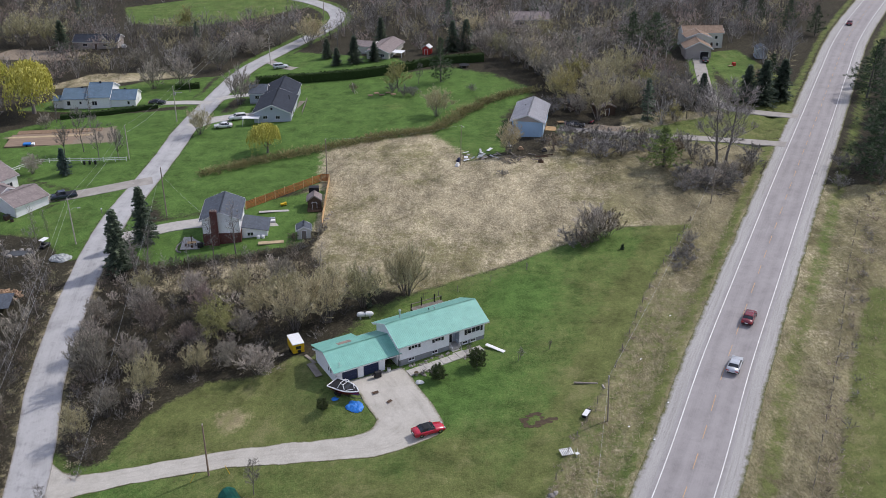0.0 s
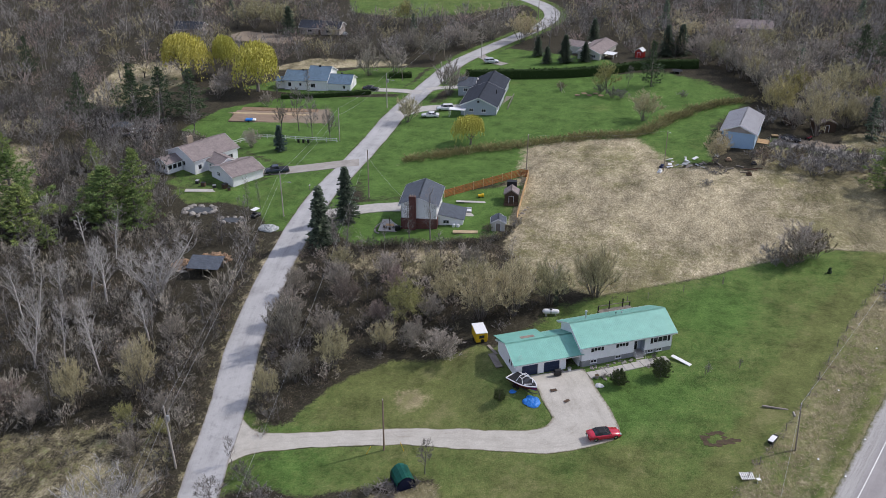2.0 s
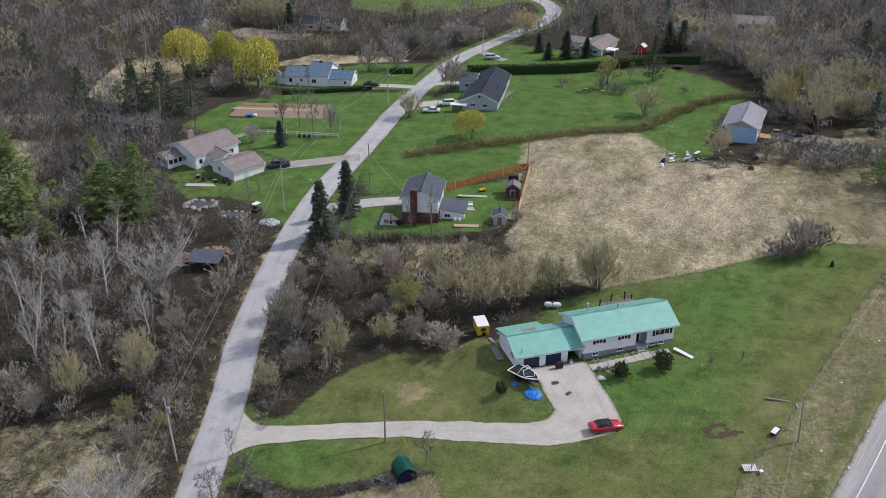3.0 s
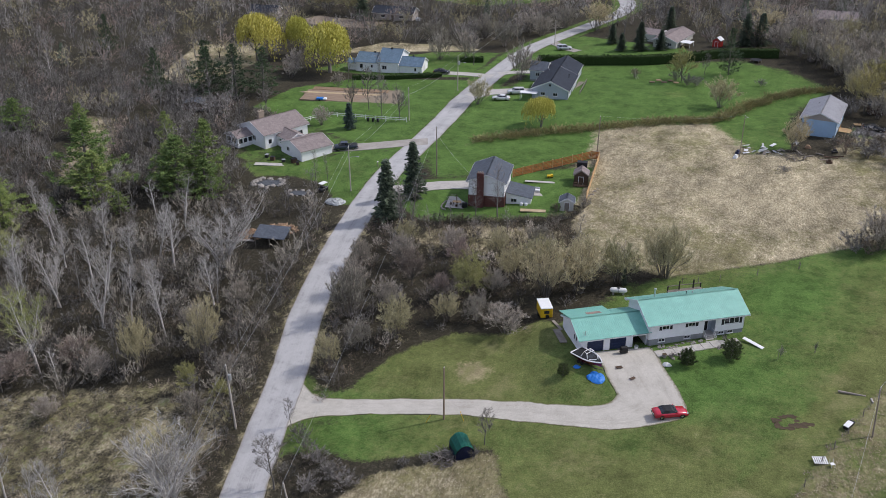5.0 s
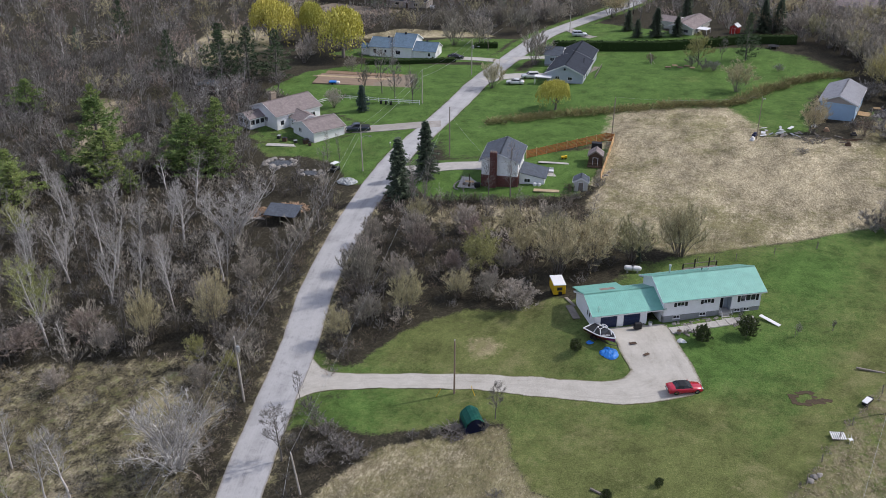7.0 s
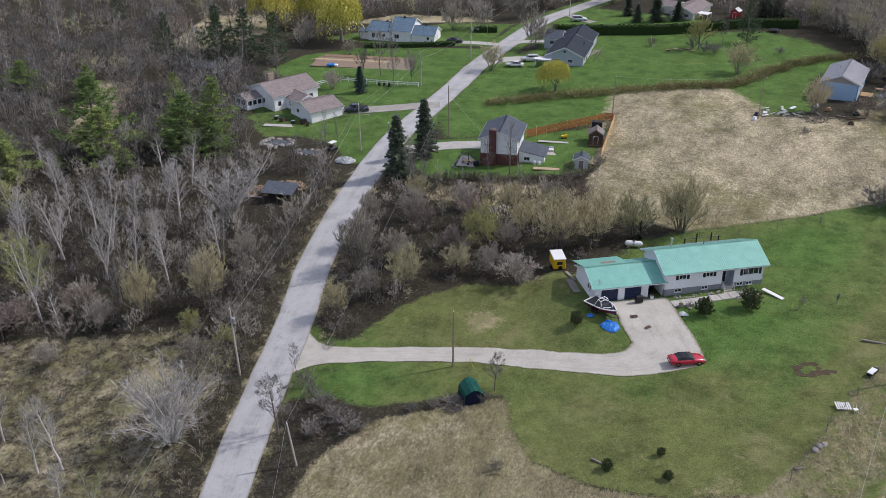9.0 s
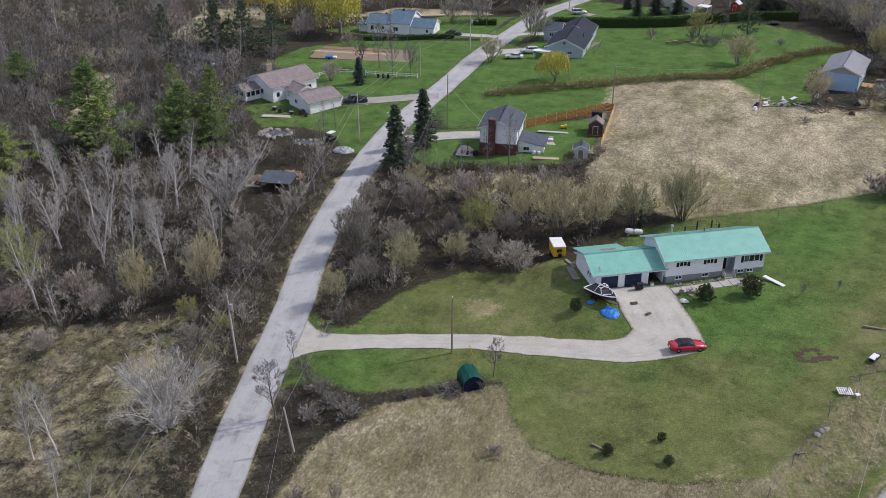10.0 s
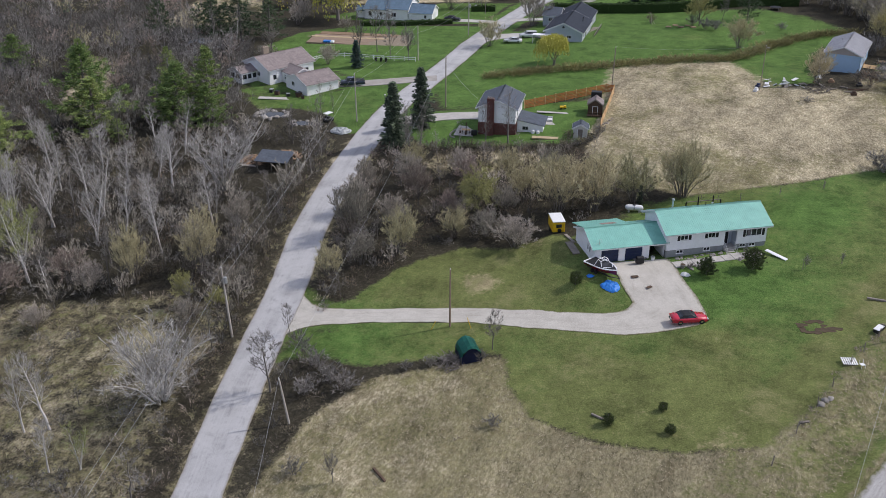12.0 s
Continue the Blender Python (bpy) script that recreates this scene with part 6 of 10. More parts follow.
    P = dict(levels=2, kids=(8, 5), angle=(0.45, 0.9), ratio=0.55, bare=0.2, bend=0.14, rise=0.12, twigs=0, twig_len=0.6, twig_w=0.01)
    grow(B, C, Vector((0, 0, -0.2)), Vector((0.05, 0, 1)), h * 0.72, h * 0.032, 0, P, rng)
    lobes = [(rng.uniform(0, 6.283), rng.uniform(0.2, 0.75), rng.uniform(0.35, 0.6)) for _ in range(11)]
    for s in range(strands):
        a, k, w = rng.choice(lobes)
        cx, cy = math.cos(a) * k * r, math.sin(a) * k * r
        b, m = rng.uniform(0, 6.283), math.sqrt(rng.random()) * w * r
        x, y = cx + math.cos(b) * m, cy + math.sin(b) * m
        rr = math.hypot(x, y) / (r * 1.15)
        if rr > 1:
            continue
        z = h * (0.55 + 0.45 * math.sqrt(max(0, 1 - rr * rr)) - 0.08 * (m / (w * r)) ** 2 + rng.uniform(-0.12, 0.03))
        ln = h * rng.uniform(0.12, 0.42)
        out = Vector((x, y, 0)).normalized() * 0.12 if rr > 0.05 else Vector()
        for j in range(7):
            t = (j + rng.random()) / 7
            p = Vector((x, y, max(0.35, z - ln * t))) + out * (t * ln) + jit(rng, 0.16)
            C.leaf(p, leaf * rng.uniform(0.8, 1.7), rng, along=Vector((rng.gauss(0, 0.3), rng.gauss(0, 0.3), -1)))
    return B, C


def proto(forms, bark, crown):
    out = []
    for B, C in forms:
        out.append((B.mesh("trunk", M[bark]), C.mesh("crown", M[crown])))
    return out


PLANTS = {
    "bare": proto([leader_form(n, 9.0, 2.9, 20, 2400, 0.7, 0.016, bare=0.24, girth=0.014, rise=0.6, subs=5, fine=4) for n in (1, 2)] + [dome_form(3, 9.0, 3.0, 10, 2600, 0.7, 0.016, fork=0.22)], "bark", "twig"),
    "slim": proto([leader_form(n, 10.0, 1.5, 20, 800, 0.7, 0.011, bare=0.2, rise=1.1) for n in (11, 12, 13)], "bark", "twig"),
    "poplar": proto([leader_form(n, 10.0, 2.2, 26, 1300, 0.7, 0.015, bare=0.3, rise=0.85, lean=0.16, girth=0.016) for n in (21, 22)] + [leader_form(23, 10.0, 2.3, 39, 1800, 0.7, 0.015, bare=0.28, stems=3, rise=0.9, girth=0.016)], "pale_bark", "pale_twig"),
    "grove": proto([leader_form(24, 10.0, 2.6, 60, 4200, 0.75, 0.016, bare=0.18, stems=6, rise=0.8, lean=0.28, girth=0.014)], "pale_bark", "pale_twig"),
    "budding": proto([dome_form(n, 8.0, 3.3, 13, 3400, 0.6, 0.017, 2, 0.065, fork=0.14, subs=7) for n in (31, 32)], "bark", "bud"),
    "weeping": proto([dome_form(33, 8.0, 3.1, 15, 4600, 0.65, 0.014, 3, 0.065, fork=0.2, up=-0.14, subs=7)], "bark", "bud"),
    "olive": proto([dome_form(n, 8.0, 4.0, 16, 6000, 0.6, 0.02, 1, 0.08, fork=0.04, subs=9) for n in (36, 37)], "bark", "olive_bud"),
    "dome": proto([dome_form(n, 6.0, 2.8, 15, 6000, 0.55, 0.019, fork=0.03, subs=9) for n in (38, 39)], "bark", "thicket_twig"),
    "pink": proto([dome_form(40, 6.0, 2.6, 15, 6000, 0.52, 0.019, fork=0.16, subs=9)], "bark", "red_twig"),
    "pale_dome": proto([dome_form(n, 8.0, 4.2, 17, 5600, 0.65, 0.017, fork=0.05, subs=10, girth=0.013, up=0.3) for n in (45, 46)], "pale_bark", "pale_twig"),
    "budding_far": proto([dome_form(34, 8.0, 3.3, 10, 2200, 0.8, 0.026, 1, 0.11, fork=0.14, subs=7)], "bark", "bud"),
    "olive_far": proto([dome_form(35, 8.0, 4.0, 12, 2800, 0.8, 0.026, 1, 0.1, fork=0.04, subs=8)], "bark", "olive_bud"),
    "dome_far": proto([dome_form(n, 6.0, 2.8, 12, 2600, 0.75, 0.027, fork=0.03, subs=7) for n in (47, 48)], "bark", "thicket_twig"),
    "willow": proto([willow_form(41, strands=1600, leaf=0.16), willow_form(42, strands=1600, leaf=0.16)], "bark", "willow"),
    "spruce": proto([spruce_form(51, 10, 2.5, 1.1), spruce_form(52, 10, 2.7, 1.0)], "bark", "spruce"),
    "blue": proto([spruce_form(57, 7.0, 2.2, 1.0, 0.03)], "bark", "blue_spruce"),
    "pine": proto([pine_form(61, 12, 3.4), pine_form(62, 12, 3.6), pine_form(63, 12, 3.8)], "bark", "pine"),
    "young": proto([spruce_form(81, 3.0, 1.05, 1.7, 0.04), spruce_form(82, 3.0, 0.95, 1.7, 0.04)], "bark", "dark_pine"),
    "bushy": proto([bushy_form(83), bushy_form(84)], "bark", "bush_needle"),
    "leafy": proto([leader_form(26, 10.0, 2.2, 34, 2300, 0.6, 0.015, 1, 0.06, bare=0.25, stems=3, rise=0.9), leader_form(27, 10.0, 2.0, 22, 1600, 0.6, 0.015, 1, 0.06, bare=0.25, rise=0.9)], "pale_bark", "leafing"),
    "dark_pine": proto([pine_form(64, 12, 4.0, 9), pine_form(65, 12, 3.6, 9)], "bark", "dark_pine"),
    "shrub": proto([dome_form(n, 2.6, 1.5, 14, 1200, 0.42, 0.017) for n in (71, 72, 73)], "bark", "wood_twig"),
    "red_shrub": proto([dome_form(n, 2.8, 1.55, 14, 1200, 0.42, 0.017) for n in (74, 75)], "bark", "brown_twig"),
    "bud_shrub": proto([dome_form(76, 2.6, 1.6, 10, 500, 0.45, 0.01, 1, 0.05)], "bark", "olive_bud"),
}
CROWN = {"bare": 6.0, "slim": 3.4, "poplar": 5.2, "grove": 7.5, "budding": 7.2, "weeping": 7.0, "olive": 8.8, "dome": 6.2, "pink": 5.8, "pale_dome": 7.4, "leafy": 5.4, "pine": 5.6}
BASE_H = {"bushy": 3, "grove": 10, "weeping": 8, "pink": 6, "leafy": 10, "pale_dome": 8, "dome": 6, "bare": 9, "slim": 10, "poplar": 10, "budding": 8, "olive": 8, "willow": 9, "spruce": 10, "young": 3, "blue": 7, "pine": 12, "dark_pine": 12, "shrub": 2.6, "red_shrub": 2.8, "bud_shrub": 2.6}
WORDS = {"bushy": ("pine_sapling", "small bushy round young pine on the lawn", "tree"), "grove": ("tree", "clump of pale bare poplar stems with fine twigs", "tree"), "weeping": ("willow_tree", "willow hung with fresh yellow-green buds", "tree"), "pink": ("tree", "leafless bushy tree with pinkish-brown twigs", "tree"),
         "leafy": ("tree", "pale-barked poplar coming into yellow-green leaf", "tree"), "pale_dome": ("tree", "big spreading leafless tree with pale grey limbs", "tree"), "dome": ("tree", "bushy leafless grey tree with feathery twigs", "tree"), "bare": ("tree", "leafless grey-brown deciduous tree", "tree"), "slim": ("tree", "slender leafless young tree with upswept branches", "tree"), "poplar": ("tree", "bare poplar with pale whitish bark", "tree"),
         "budding": ("tree", "tree with fresh yellow-green spring buds", "tree"), "olive": ("willow_tree", "spreading willow with olive-brown budding twigs", "tree"), "willow": ("willow_tree", "weeping willow in bright yellow spring leaf", "tree"),
         "spruce": ("spruce_tree", "tall dark green spruce tree", "tree"), "young": ("pine_sapling", "small bushy young pine on the lawn", "tree"), "blue": ("spruce_tree", "silvery blue spruce on the lawn", "tree"), "pine": ("pine_tree", "tall green white pine with layered limbs", "tree"),
         "dark_pine": ("pine_tree", "dark dense evergreen pine tree", "tree"), "shrub": ("shrub", "leafless grey twiggy shrub", "shrub"), "red_shrub": ("shrub", "leafless reddish-brown twiggy shrub", "shrub"), "bud_shrub": ("shrub", "shrub with olive spring buds", "shrub")}
PR = random.Random(77)


def put_plant(kind, x, y, h=None, wide=1.0, label="", which=None, across=None):
    name, words, cat = WORDS[kind]
    forms = PLANTS[kind + "_far" if y > 225 and kind in ("dome", "olive", "budding") else kind]
    tr, cr = forms[PR.randrange(len(forms)) if which is None else which % len(forms)]
    s = (h or BASE_H[kind]) / BASE_H[kind]
    if across:
        wide = across / (CROWN[kind] * s)
    ob = thing(name, label or words, cat, at=Matrix.LocRotScale((x, y, gz(x, y) - 0.05), Euler((PR.uniform(-0.04, 0.04), PR.uniform(-0.04, 0.04), PR.uniform(0, 6.283))), (s * wide, s * wide, s)))
    shared("trunk", tr, ob)
    shared("crown", cr, ob)
    return ob


def free_of_roads(x, y, m=1.0):
    return abs(float(line_distance(ROAD, np.float64(x), np.float64(y)))) > 3.6 + m and abs(float(line_distance(HIGHWAY, np.float64(x), np.float64(y)))) > 8 + m


for x, y, h, w in ((-141, 267, 14.5, 1.05), (-130.5, 274, 13, 0.75), (-113.5, 259, 15, 1.05)):
    put_plant("willow", x, y, h, w)
put_plant("willow", -42.1, 220.4, 7.4, 1.15, "small weeping willow in bright yellow leaf on the lawn")
for k, x, y, h, w in (("olive", -1.3, 242.0, 8.4, 1.15), ("budding", -12.3, 265.5, 9.2, 1.1), ("budding", 32.2, 243.5, 12, 0.85), ("olive", 39.7, 234.5, 14, 0.8), ("olive", 47.4, 241.5, 10, 1.0), ("dome", 59.5, 258, 6, 1.3), ("olive", 39.2, 289, 9, 1.2), ("dome", 34.5, 277.5, 8, 1.3), ("olive", 10, 322, 10, 1.4), ("dome", 20, 318, 10, 1.3), ("olive", 32, 310, 10, 1.2), ("olive", -45, 327, 10.5, 1.2), ("olive", 44.2, 257, 11, 1.2), ("budding", 37, 262, 10, 1.1), ("dome", 37.4, 287, 11, 1.5), ("dome", 46, 296, 10, 1.5), ("olive", 51, 268, 11, 1.2), ("olive", 27, 292, 9, 1.1), ("budding", 55, 252, 9, 1.1), ("olive", -148, 340, 13, 1.2), ("olive", -137, 337, 12, 1.2), ("budding", -93, 352, 10, 1.2),
                      ("olive", 15.8, 213, 8.2, 0.85), ("budding", 57.7, 231.8, 5.2, 1.4), ("bare", 56, 240, 9, 1.0), ("budding", -45, 337, 8.5, 1.2)):
    put_plant(k, x, y, h, w)
# the thicket between road and house: kind, place, height, width of crown
for k, x, y, h, w in (("olive", -19.2, 142.3, 10.5, 10.5), ("olive", -24.5, 140.5, 10.5, 10.3), ("olive", -13.5, 146.5, 8.5, 9.0), ("olive", -31.1, 144.3, 7.2, 7.7), ("olive", -27.5, 148.5, 7.5, 8.0), ("olive", -20.5, 150.0, 6.5, 8.0), ("olive", -5.8, 149.6, 10.4, 8.8), ("olive", -6.6, 150.6, 8.8, 9.0),
                      ("dome", -55.5, 129.3, 10.3, 8.8), ("pink", -48.1, 140.1, 8.0, 7.0), ("weeping", -37.4, 138.8, 9.2, 7.6), ("olive", -45.6, 124.7, 7.8, 7.6), ("dome", -28.7, 128.6, 5.6, 8.2), ("olive", -53.6, 115.5, 6.6, 5.4),
                      ("dome", -58.0, 136.5, 7.5, 6.5), ("dome", -52.0, 146.5, 7.0, 7.0), ("pink", -41.0, 146.0, 7.0, 6.4), ("dome", -50.5, 120.5, 6.2, 6.0), ("dome", -34.0, 131.5, 5.0, 6.0), ("olive", -39.0, 130.5, 5.6, 6.0), ("dome", -44.0, 152.5, 6.0, 6.4), ("olive", -36.0, 153.0, 5.6, 6.2), ("dome", -29.0, 156.5, 5.2, 6.0), ("dome", -59.5, 145.0, 6.4, 5.6), ("olive", -53.5, 154.0, 5.6, 6.0), ("dome", -49.5, 132.5, 6.2, 6.2), ("pink", -41.5, 136.5, 5.4, 5.4), ("dome", -33.0, 139.5, 5.6, 5.6)):
    put_plant(k, x, y, h, across=w)
# trees of the near wood across the road
for k, x, y, h, w in (("grove", -85.1, 140.4, 12.6, 12.5), ("poplar", -93.9, 138.0, 11.0, 6.5), ("poplar", -103.2, 138.0, 8.5, 6.6), ("poplar", -99.0, 141.5, 10.0, 6.0), ("poplar", -115.0, 134.4, 8.0, 4.6), ("leafy", -124.4, 131.4, 8.6, 8.0), ("poplar", -122.9, 162.2, 6.8, 5.6), ("poplar", -133.2, 150.5, 7.5, 3.4), ("poplar", -127.5, 148.0, 6.5, 3.6),
                      ("leafy", -100.6, 106.6, 14.0, 9.4), ("leafy", -104.5, 110.5, 11.5, 5.5), ("pale_dome", -63.6, 85.2, 11.5, 13.8), ("poplar", -74.6, 77.6, 11.0, 5.0), ("poplar", -86.1, 80.6, 8.8, 3.8), ("poplar", -77.4, 76.4, 9.4, 3.6), ("leafy", -80.5, 73.8, 7.0, 3.6), ("poplar", -69.5, 70.8, 7.0, 3.4), ("leafy", -66.0, 72.0, 6.6, 3.0), ("poplar", -84.0, 71.5, 8.0, 3.6),
                      ("pink", -102.0, 103.0, 5.2, 10.4), ("pink", -94.8, 109.0, 5.0, 8.6), ("olive", -83.1, 109.5, 10.6, 7.0), ("olive", -74.3, 114.2, 11.4, 8.0), ("budding", -72.1, 105.6, 6.6, 4.8), ("dome", -88.5, 106.0, 6.0, 6.0), ("dome", -69.5, 101.5, 4.4, 5.0), ("budding", -66.3, 104.5, 4.6, 4.0), ("dome", -91.0, 96.0, 4.4, 5.4), ("dome", -68.0, 110.0, 5.0, 5.0),
                      ("poplar", -96.0, 118.5, 11.0, 5.0), ("poplar", -92.0, 121.0, 10.5, 4.6), ("poplar", -88.5, 124.0, 10.0, 5.0), ("poplar", -108.0, 122.5, 12.0, 5.4), ("poplar", -111.0, 117.0, 12.0, 5.0), ("poplar", -101.0, 127.5, 11.0, 5.2), ("poplar", -80.5, 128.5, 9.0, 5.2), ("dome", -75.5, 128.0, 6.5, 6.5), ("poplar", -106.5, 131.0, 10.0, 5.0), ("poplar", -118.0, 126.0, 10.0, 5.0), ("poplar", -84.0, 118.5, 9.5, 4.6), ("poplar", -112.0, 143.0, 9.0, 5.0), ("dome", -79.0, 120.0, 6.5, 6.5), ("dome", -96.5, 131.5, 6.0, 6.0), ("poplar", -122.5, 141.5, 8.5, 5.0), ("slim", -71.5, 121.0, 6.0, 3.0), ("slim", -74.0, 136.5, 6.0, 3.0)):
    put_plant(k, x, y, h, across=w)
put_plant("dome", -56.5, 261.3, 11.5, across=9.5)
for k, x, y, h, w in (("dome", 14, 303, 10, 1.1), ("olive", 19, 297, 9.5, 1.0), ("dome", 22, 291, 10, 1.1), ("dome", 25, 284, 10.5, 1.1), ("olive", 28, 277, 10, 0.95), ("dome", 30, 269, 10.5, 1.1), ("dome", 33, 261, 10, 1.1), ("olive", 31, 253, 9.5, 0.9), ("dome", 27, 298, 11, 1.1), ("dome", 32, 283, 11, 1.2), ("dome", 39, 272, 11, 1.2), ("dome", 41, 250, 10, 1.0),
                      ("dome", 50, 243, 9, 1.1), ("dome", 62, 244, 8, 1.2), ("shrub", 30, 220.5, 4.5, 1.4), ("shrub", 37, 218, 4.6, 1.5), ("shrub", 43, 216.5, 4.6, 1.5), ("shrub", 50, 215, 4.4, 1.5), ("red_shrub", 47, 217.5, 4, 1.4), ("shrub", 33.5, 217, 4.4, 1.4), ("shrub", 56, 213, 4.2, 1.4), ("shrub", 28, 240, 5, 1.4), ("dome", 35, 239, 7, 1.2)):
    put_plant(k, x, y, h, w)
put_plant("olive", -62.1, 236.4, 8.0, across=8.6)
for x, y, h, w in ((-79, 285, 9, 1.1), (-86, 281, 10, 1.0), (-70.5, 301, 9, 1.2), (-62, 318, 8, 1.4), (-56, 330, 8, 1.4), (-68, 322, 8, 1.4), (-80, 312, 8, 1.4), (-96, 306, 7, 1.4), (-118, 268, 8, 1.0), (-124, 258, 7, 1.1), (-122, 250, 6, 1.1), (-105, 245, 4.5, 1.1), (-96, 212, 5.5, 1.0), (-110, 208, 6, 1.1)):
    put_plant("dome", x, y, h, w)
put_plant("spruce", -61.1, 163.6, 13.0, 1.1, which=0)
put_plant("spruce", -59.0, 174, 12.5, 1.05, which=1)
put_plant("blue", -88.0, 211, 6.8)
put_plant("dark_pine", -0.3, 273.5, 13.5, 0.85)
put_plant("spruce", -12.4, 146.3, 3.2, 0.8, "small dark spruce behind the house")
for x, y, h in ((-17.4, 117.5, 2.2), (-0.4, 124.3, 3.0), (5.6, 127.2, 3.6), (-8.4, 89.7, 1.7), (-2.8, 93.3, 1.3), (-1.6, 89.3, 1.4)):
    put_plant("bushy", x, y, h * 0.95)
put_plant("young", 33.9, 162.7, 1.2, 1.0, "tiny young pine on the lawn")
for x, y, h, w in ((-149.6, 224, 14, 0.9), (-134, 225, 15, 1.2), (-128.2, 228.3, 15.5, 1.2), (-138, 231, 15, 1.2), (-122, 232, 14, 1.2), (-191, 262, 13, 0.8)):
    put_plant("dark_pine", x, y, h, w)
for x, y, h, w in ((-127.5, 162.2, 17.5, 12.0), (-124.0, 158.5, 12.0, 10.0), (-108.9, 165.2, 14.0, 11.0), (-105.2, 171.6, 15.5, 8.6), (-112.0, 168.5, 11.0, 8.0), (-102.5, 166.5, 9.0, 7.0), (-137.6, 145.7, 9.0, 9.4), (-141.5, 149.5, 10.0, 8.0), (-130.8, 152.4, 3.8, 2.8), (-168.3, 188.9, 9.0, 7.7), (-150, 190, 9.0, 6.0), (-128, 192, 8.0, 5.0), (-116.5, 155.5, 5.0, 4.0)):
    put_plant("pine", x, y, h, across=w)
for x, y, h, w in ((-21.3, 301, 6.5, 1.5), (-27.5, 299.5, 9.0, 1.4), (-33, 298.6, 5.8, 1.5), (-36.9, 308, 6.5, 1.5), (3.5, 309, 10, 1.3), (8, 310, 10, 1.3), (-20.4, 324, 9, 1.3), (-130.3, 330, 11, 1.4), (83.5, 244.2, 12, 1.4), (80.3, 247.2, 10, 1.4), (68.4, 245.5, 8.5, 1.3), (90, 249, 11, 1.4)):
    put_plant("spruce", x, y, h, w)
put_plant("pine", 49.4, 201.4, 9.8, label="dense green cedar beside the meadow", across=7.2)
put_plant("dark_pine", 94.0, 196.6, 16.5, 1.15)
for x, y, h, w in ((93, 190, 13, 1.1), (99, 203, 15, 1.2), (104, 216, 15, 1.2), (111, 232, 14, 1.2), (113.5, 250, 14, 1.2), (120, 262, 13, 1.2), (98, 182, 11, 1.1), (110, 206, 14, 1.2), (87.5, 251, 12, 0.9), (66, 297.5, 13, 1.5), (60, 303, 12, 1.3), (123, 318, 10, 1.1), (116, 326, 11, 1.1), (108, 330, 10, 1.1)):
    put_plant("dark_pine", x, y, h, w)
for x, y, h, w in ((-56.5, 159.5, 7.5, 0.7), (-53.5, 157.5, 6.5, 0.7), (-43.6, 166.2, 8.5, 0.8), (-39.8, 168.0, 10, 0.85), (-58.5, 165, 8, 0.9), (-55.5, 162.5, 9, 0.8), (-57.5, 161, 8.5, 0.8), (-81.8, 176.2, 7.5, 0.6), (-79.8, 178, 6.5, 0.5), (-95, 251, 9, 0.6), (-104, 250, 8, 0.7), (-74, 276, 9, 0.7), (-77, 283, 10, 0.7), (-65.5, 94.5, 5, 0.6)):
    put_plant("slim", x, y, h, w * 1.4)
for x, y, h, w in ((-115.6, 221, 7, 1.1), (-50.2, 89.2, 8.2, 1.1), (-53.3, 101.4, 4.5, 0.7), (-25.1, 102.3, 5.5, 0.9), (-35.6, 75.2, 5, 0.6), (60.4, 199.4, 17.5, 1.25), (63.4, 202.7, 17, 1.3), (-88.6, 226, 10.5, 0.75), (-93, 225, 9, 0.75), (-82.5, 219.2, 10.5, 0.7), (-77.7, 219.0, 10.5, 0.65), (55.7, 193.5, 7, 1.0), (108.5, 298, 9, 1)):
    put_plant("bare", x, y, h, w)
for k, x, y, h, w in (("dome", 28.6, 166.0, 8.4, 1.15), ("red_shrub", 29.5, 166.5, 6.5, 1.1), ("shrub", 24.8, 165.0, 4, 1.5), ("red_shrub", 27.0, 164.4, 3.4, 1.5), ("red_shrub", 31.8, 168, 6.5, 1.0), ("dome", 57.5, 190.5, 4.6, 1.5), ("dome", 61.5, 193.5, 5.0, 1.4), ("dome", 53.5, 191.0, 4.2, 1.4), ("shrub", 55, 190.3, 4, 1.7), ("shrub", 61, 190.2, 4.2, 1.7), ("red_shrub", 65, 195, 4, 1.6), ("shrub", 51, 188, 3, 1.5), ("shrub", 42.4, 153.8, 2, 1.4), ("shrub", 44.8, 156.5, 2.4, 1.4), ("shrub", 42.8, 157.5, 2.2, 1.4), ("shrub", 46, 160.5, 2.2, 1.4), ("shrub", 46.8, 164.4, 2.6, 1.3),
                      ("shrub", 44, 159, 2.2, 1.2), ("shrub", 13.6, 199.8, 1.3, 2.4), ("shrub", 36, 208, 4.9, 1.8), ("shrub", 30.5, 211.5, 4.6, 1.8), ("shrub", 41.4, 209.4, 4.9, 1.8), ("red_shrub", 26, 213, 4.1, 1.5), ("shrub", 46, 212, 4.3, 1.7), ("red_shrub", 33, 214, 4.3, 1.5), ("shrub", 38, 213.5, 4.6, 1.7),
                      ("shrub", 87.9, 198.4, 4, 1.5), ("shrub", 83.5, 188.2, 3.2, 1.5), ("shrub", -40.9, 91.2, 2.8, 1.4), ("shrub", -46.5, 95, 2.6, 1.4), ("shrub", -45.5, 89.5, 2.6, 1.3), ("shrub", -43.6, 92.5, 2.8, 1.3), ("shrub", -21.1, 87.3, 1.7, 1.2), ("shrub", -31.9, 97.6, 1.6, 1.2), ("shrub", -34.6, 96.3, 1.5, 1.2),
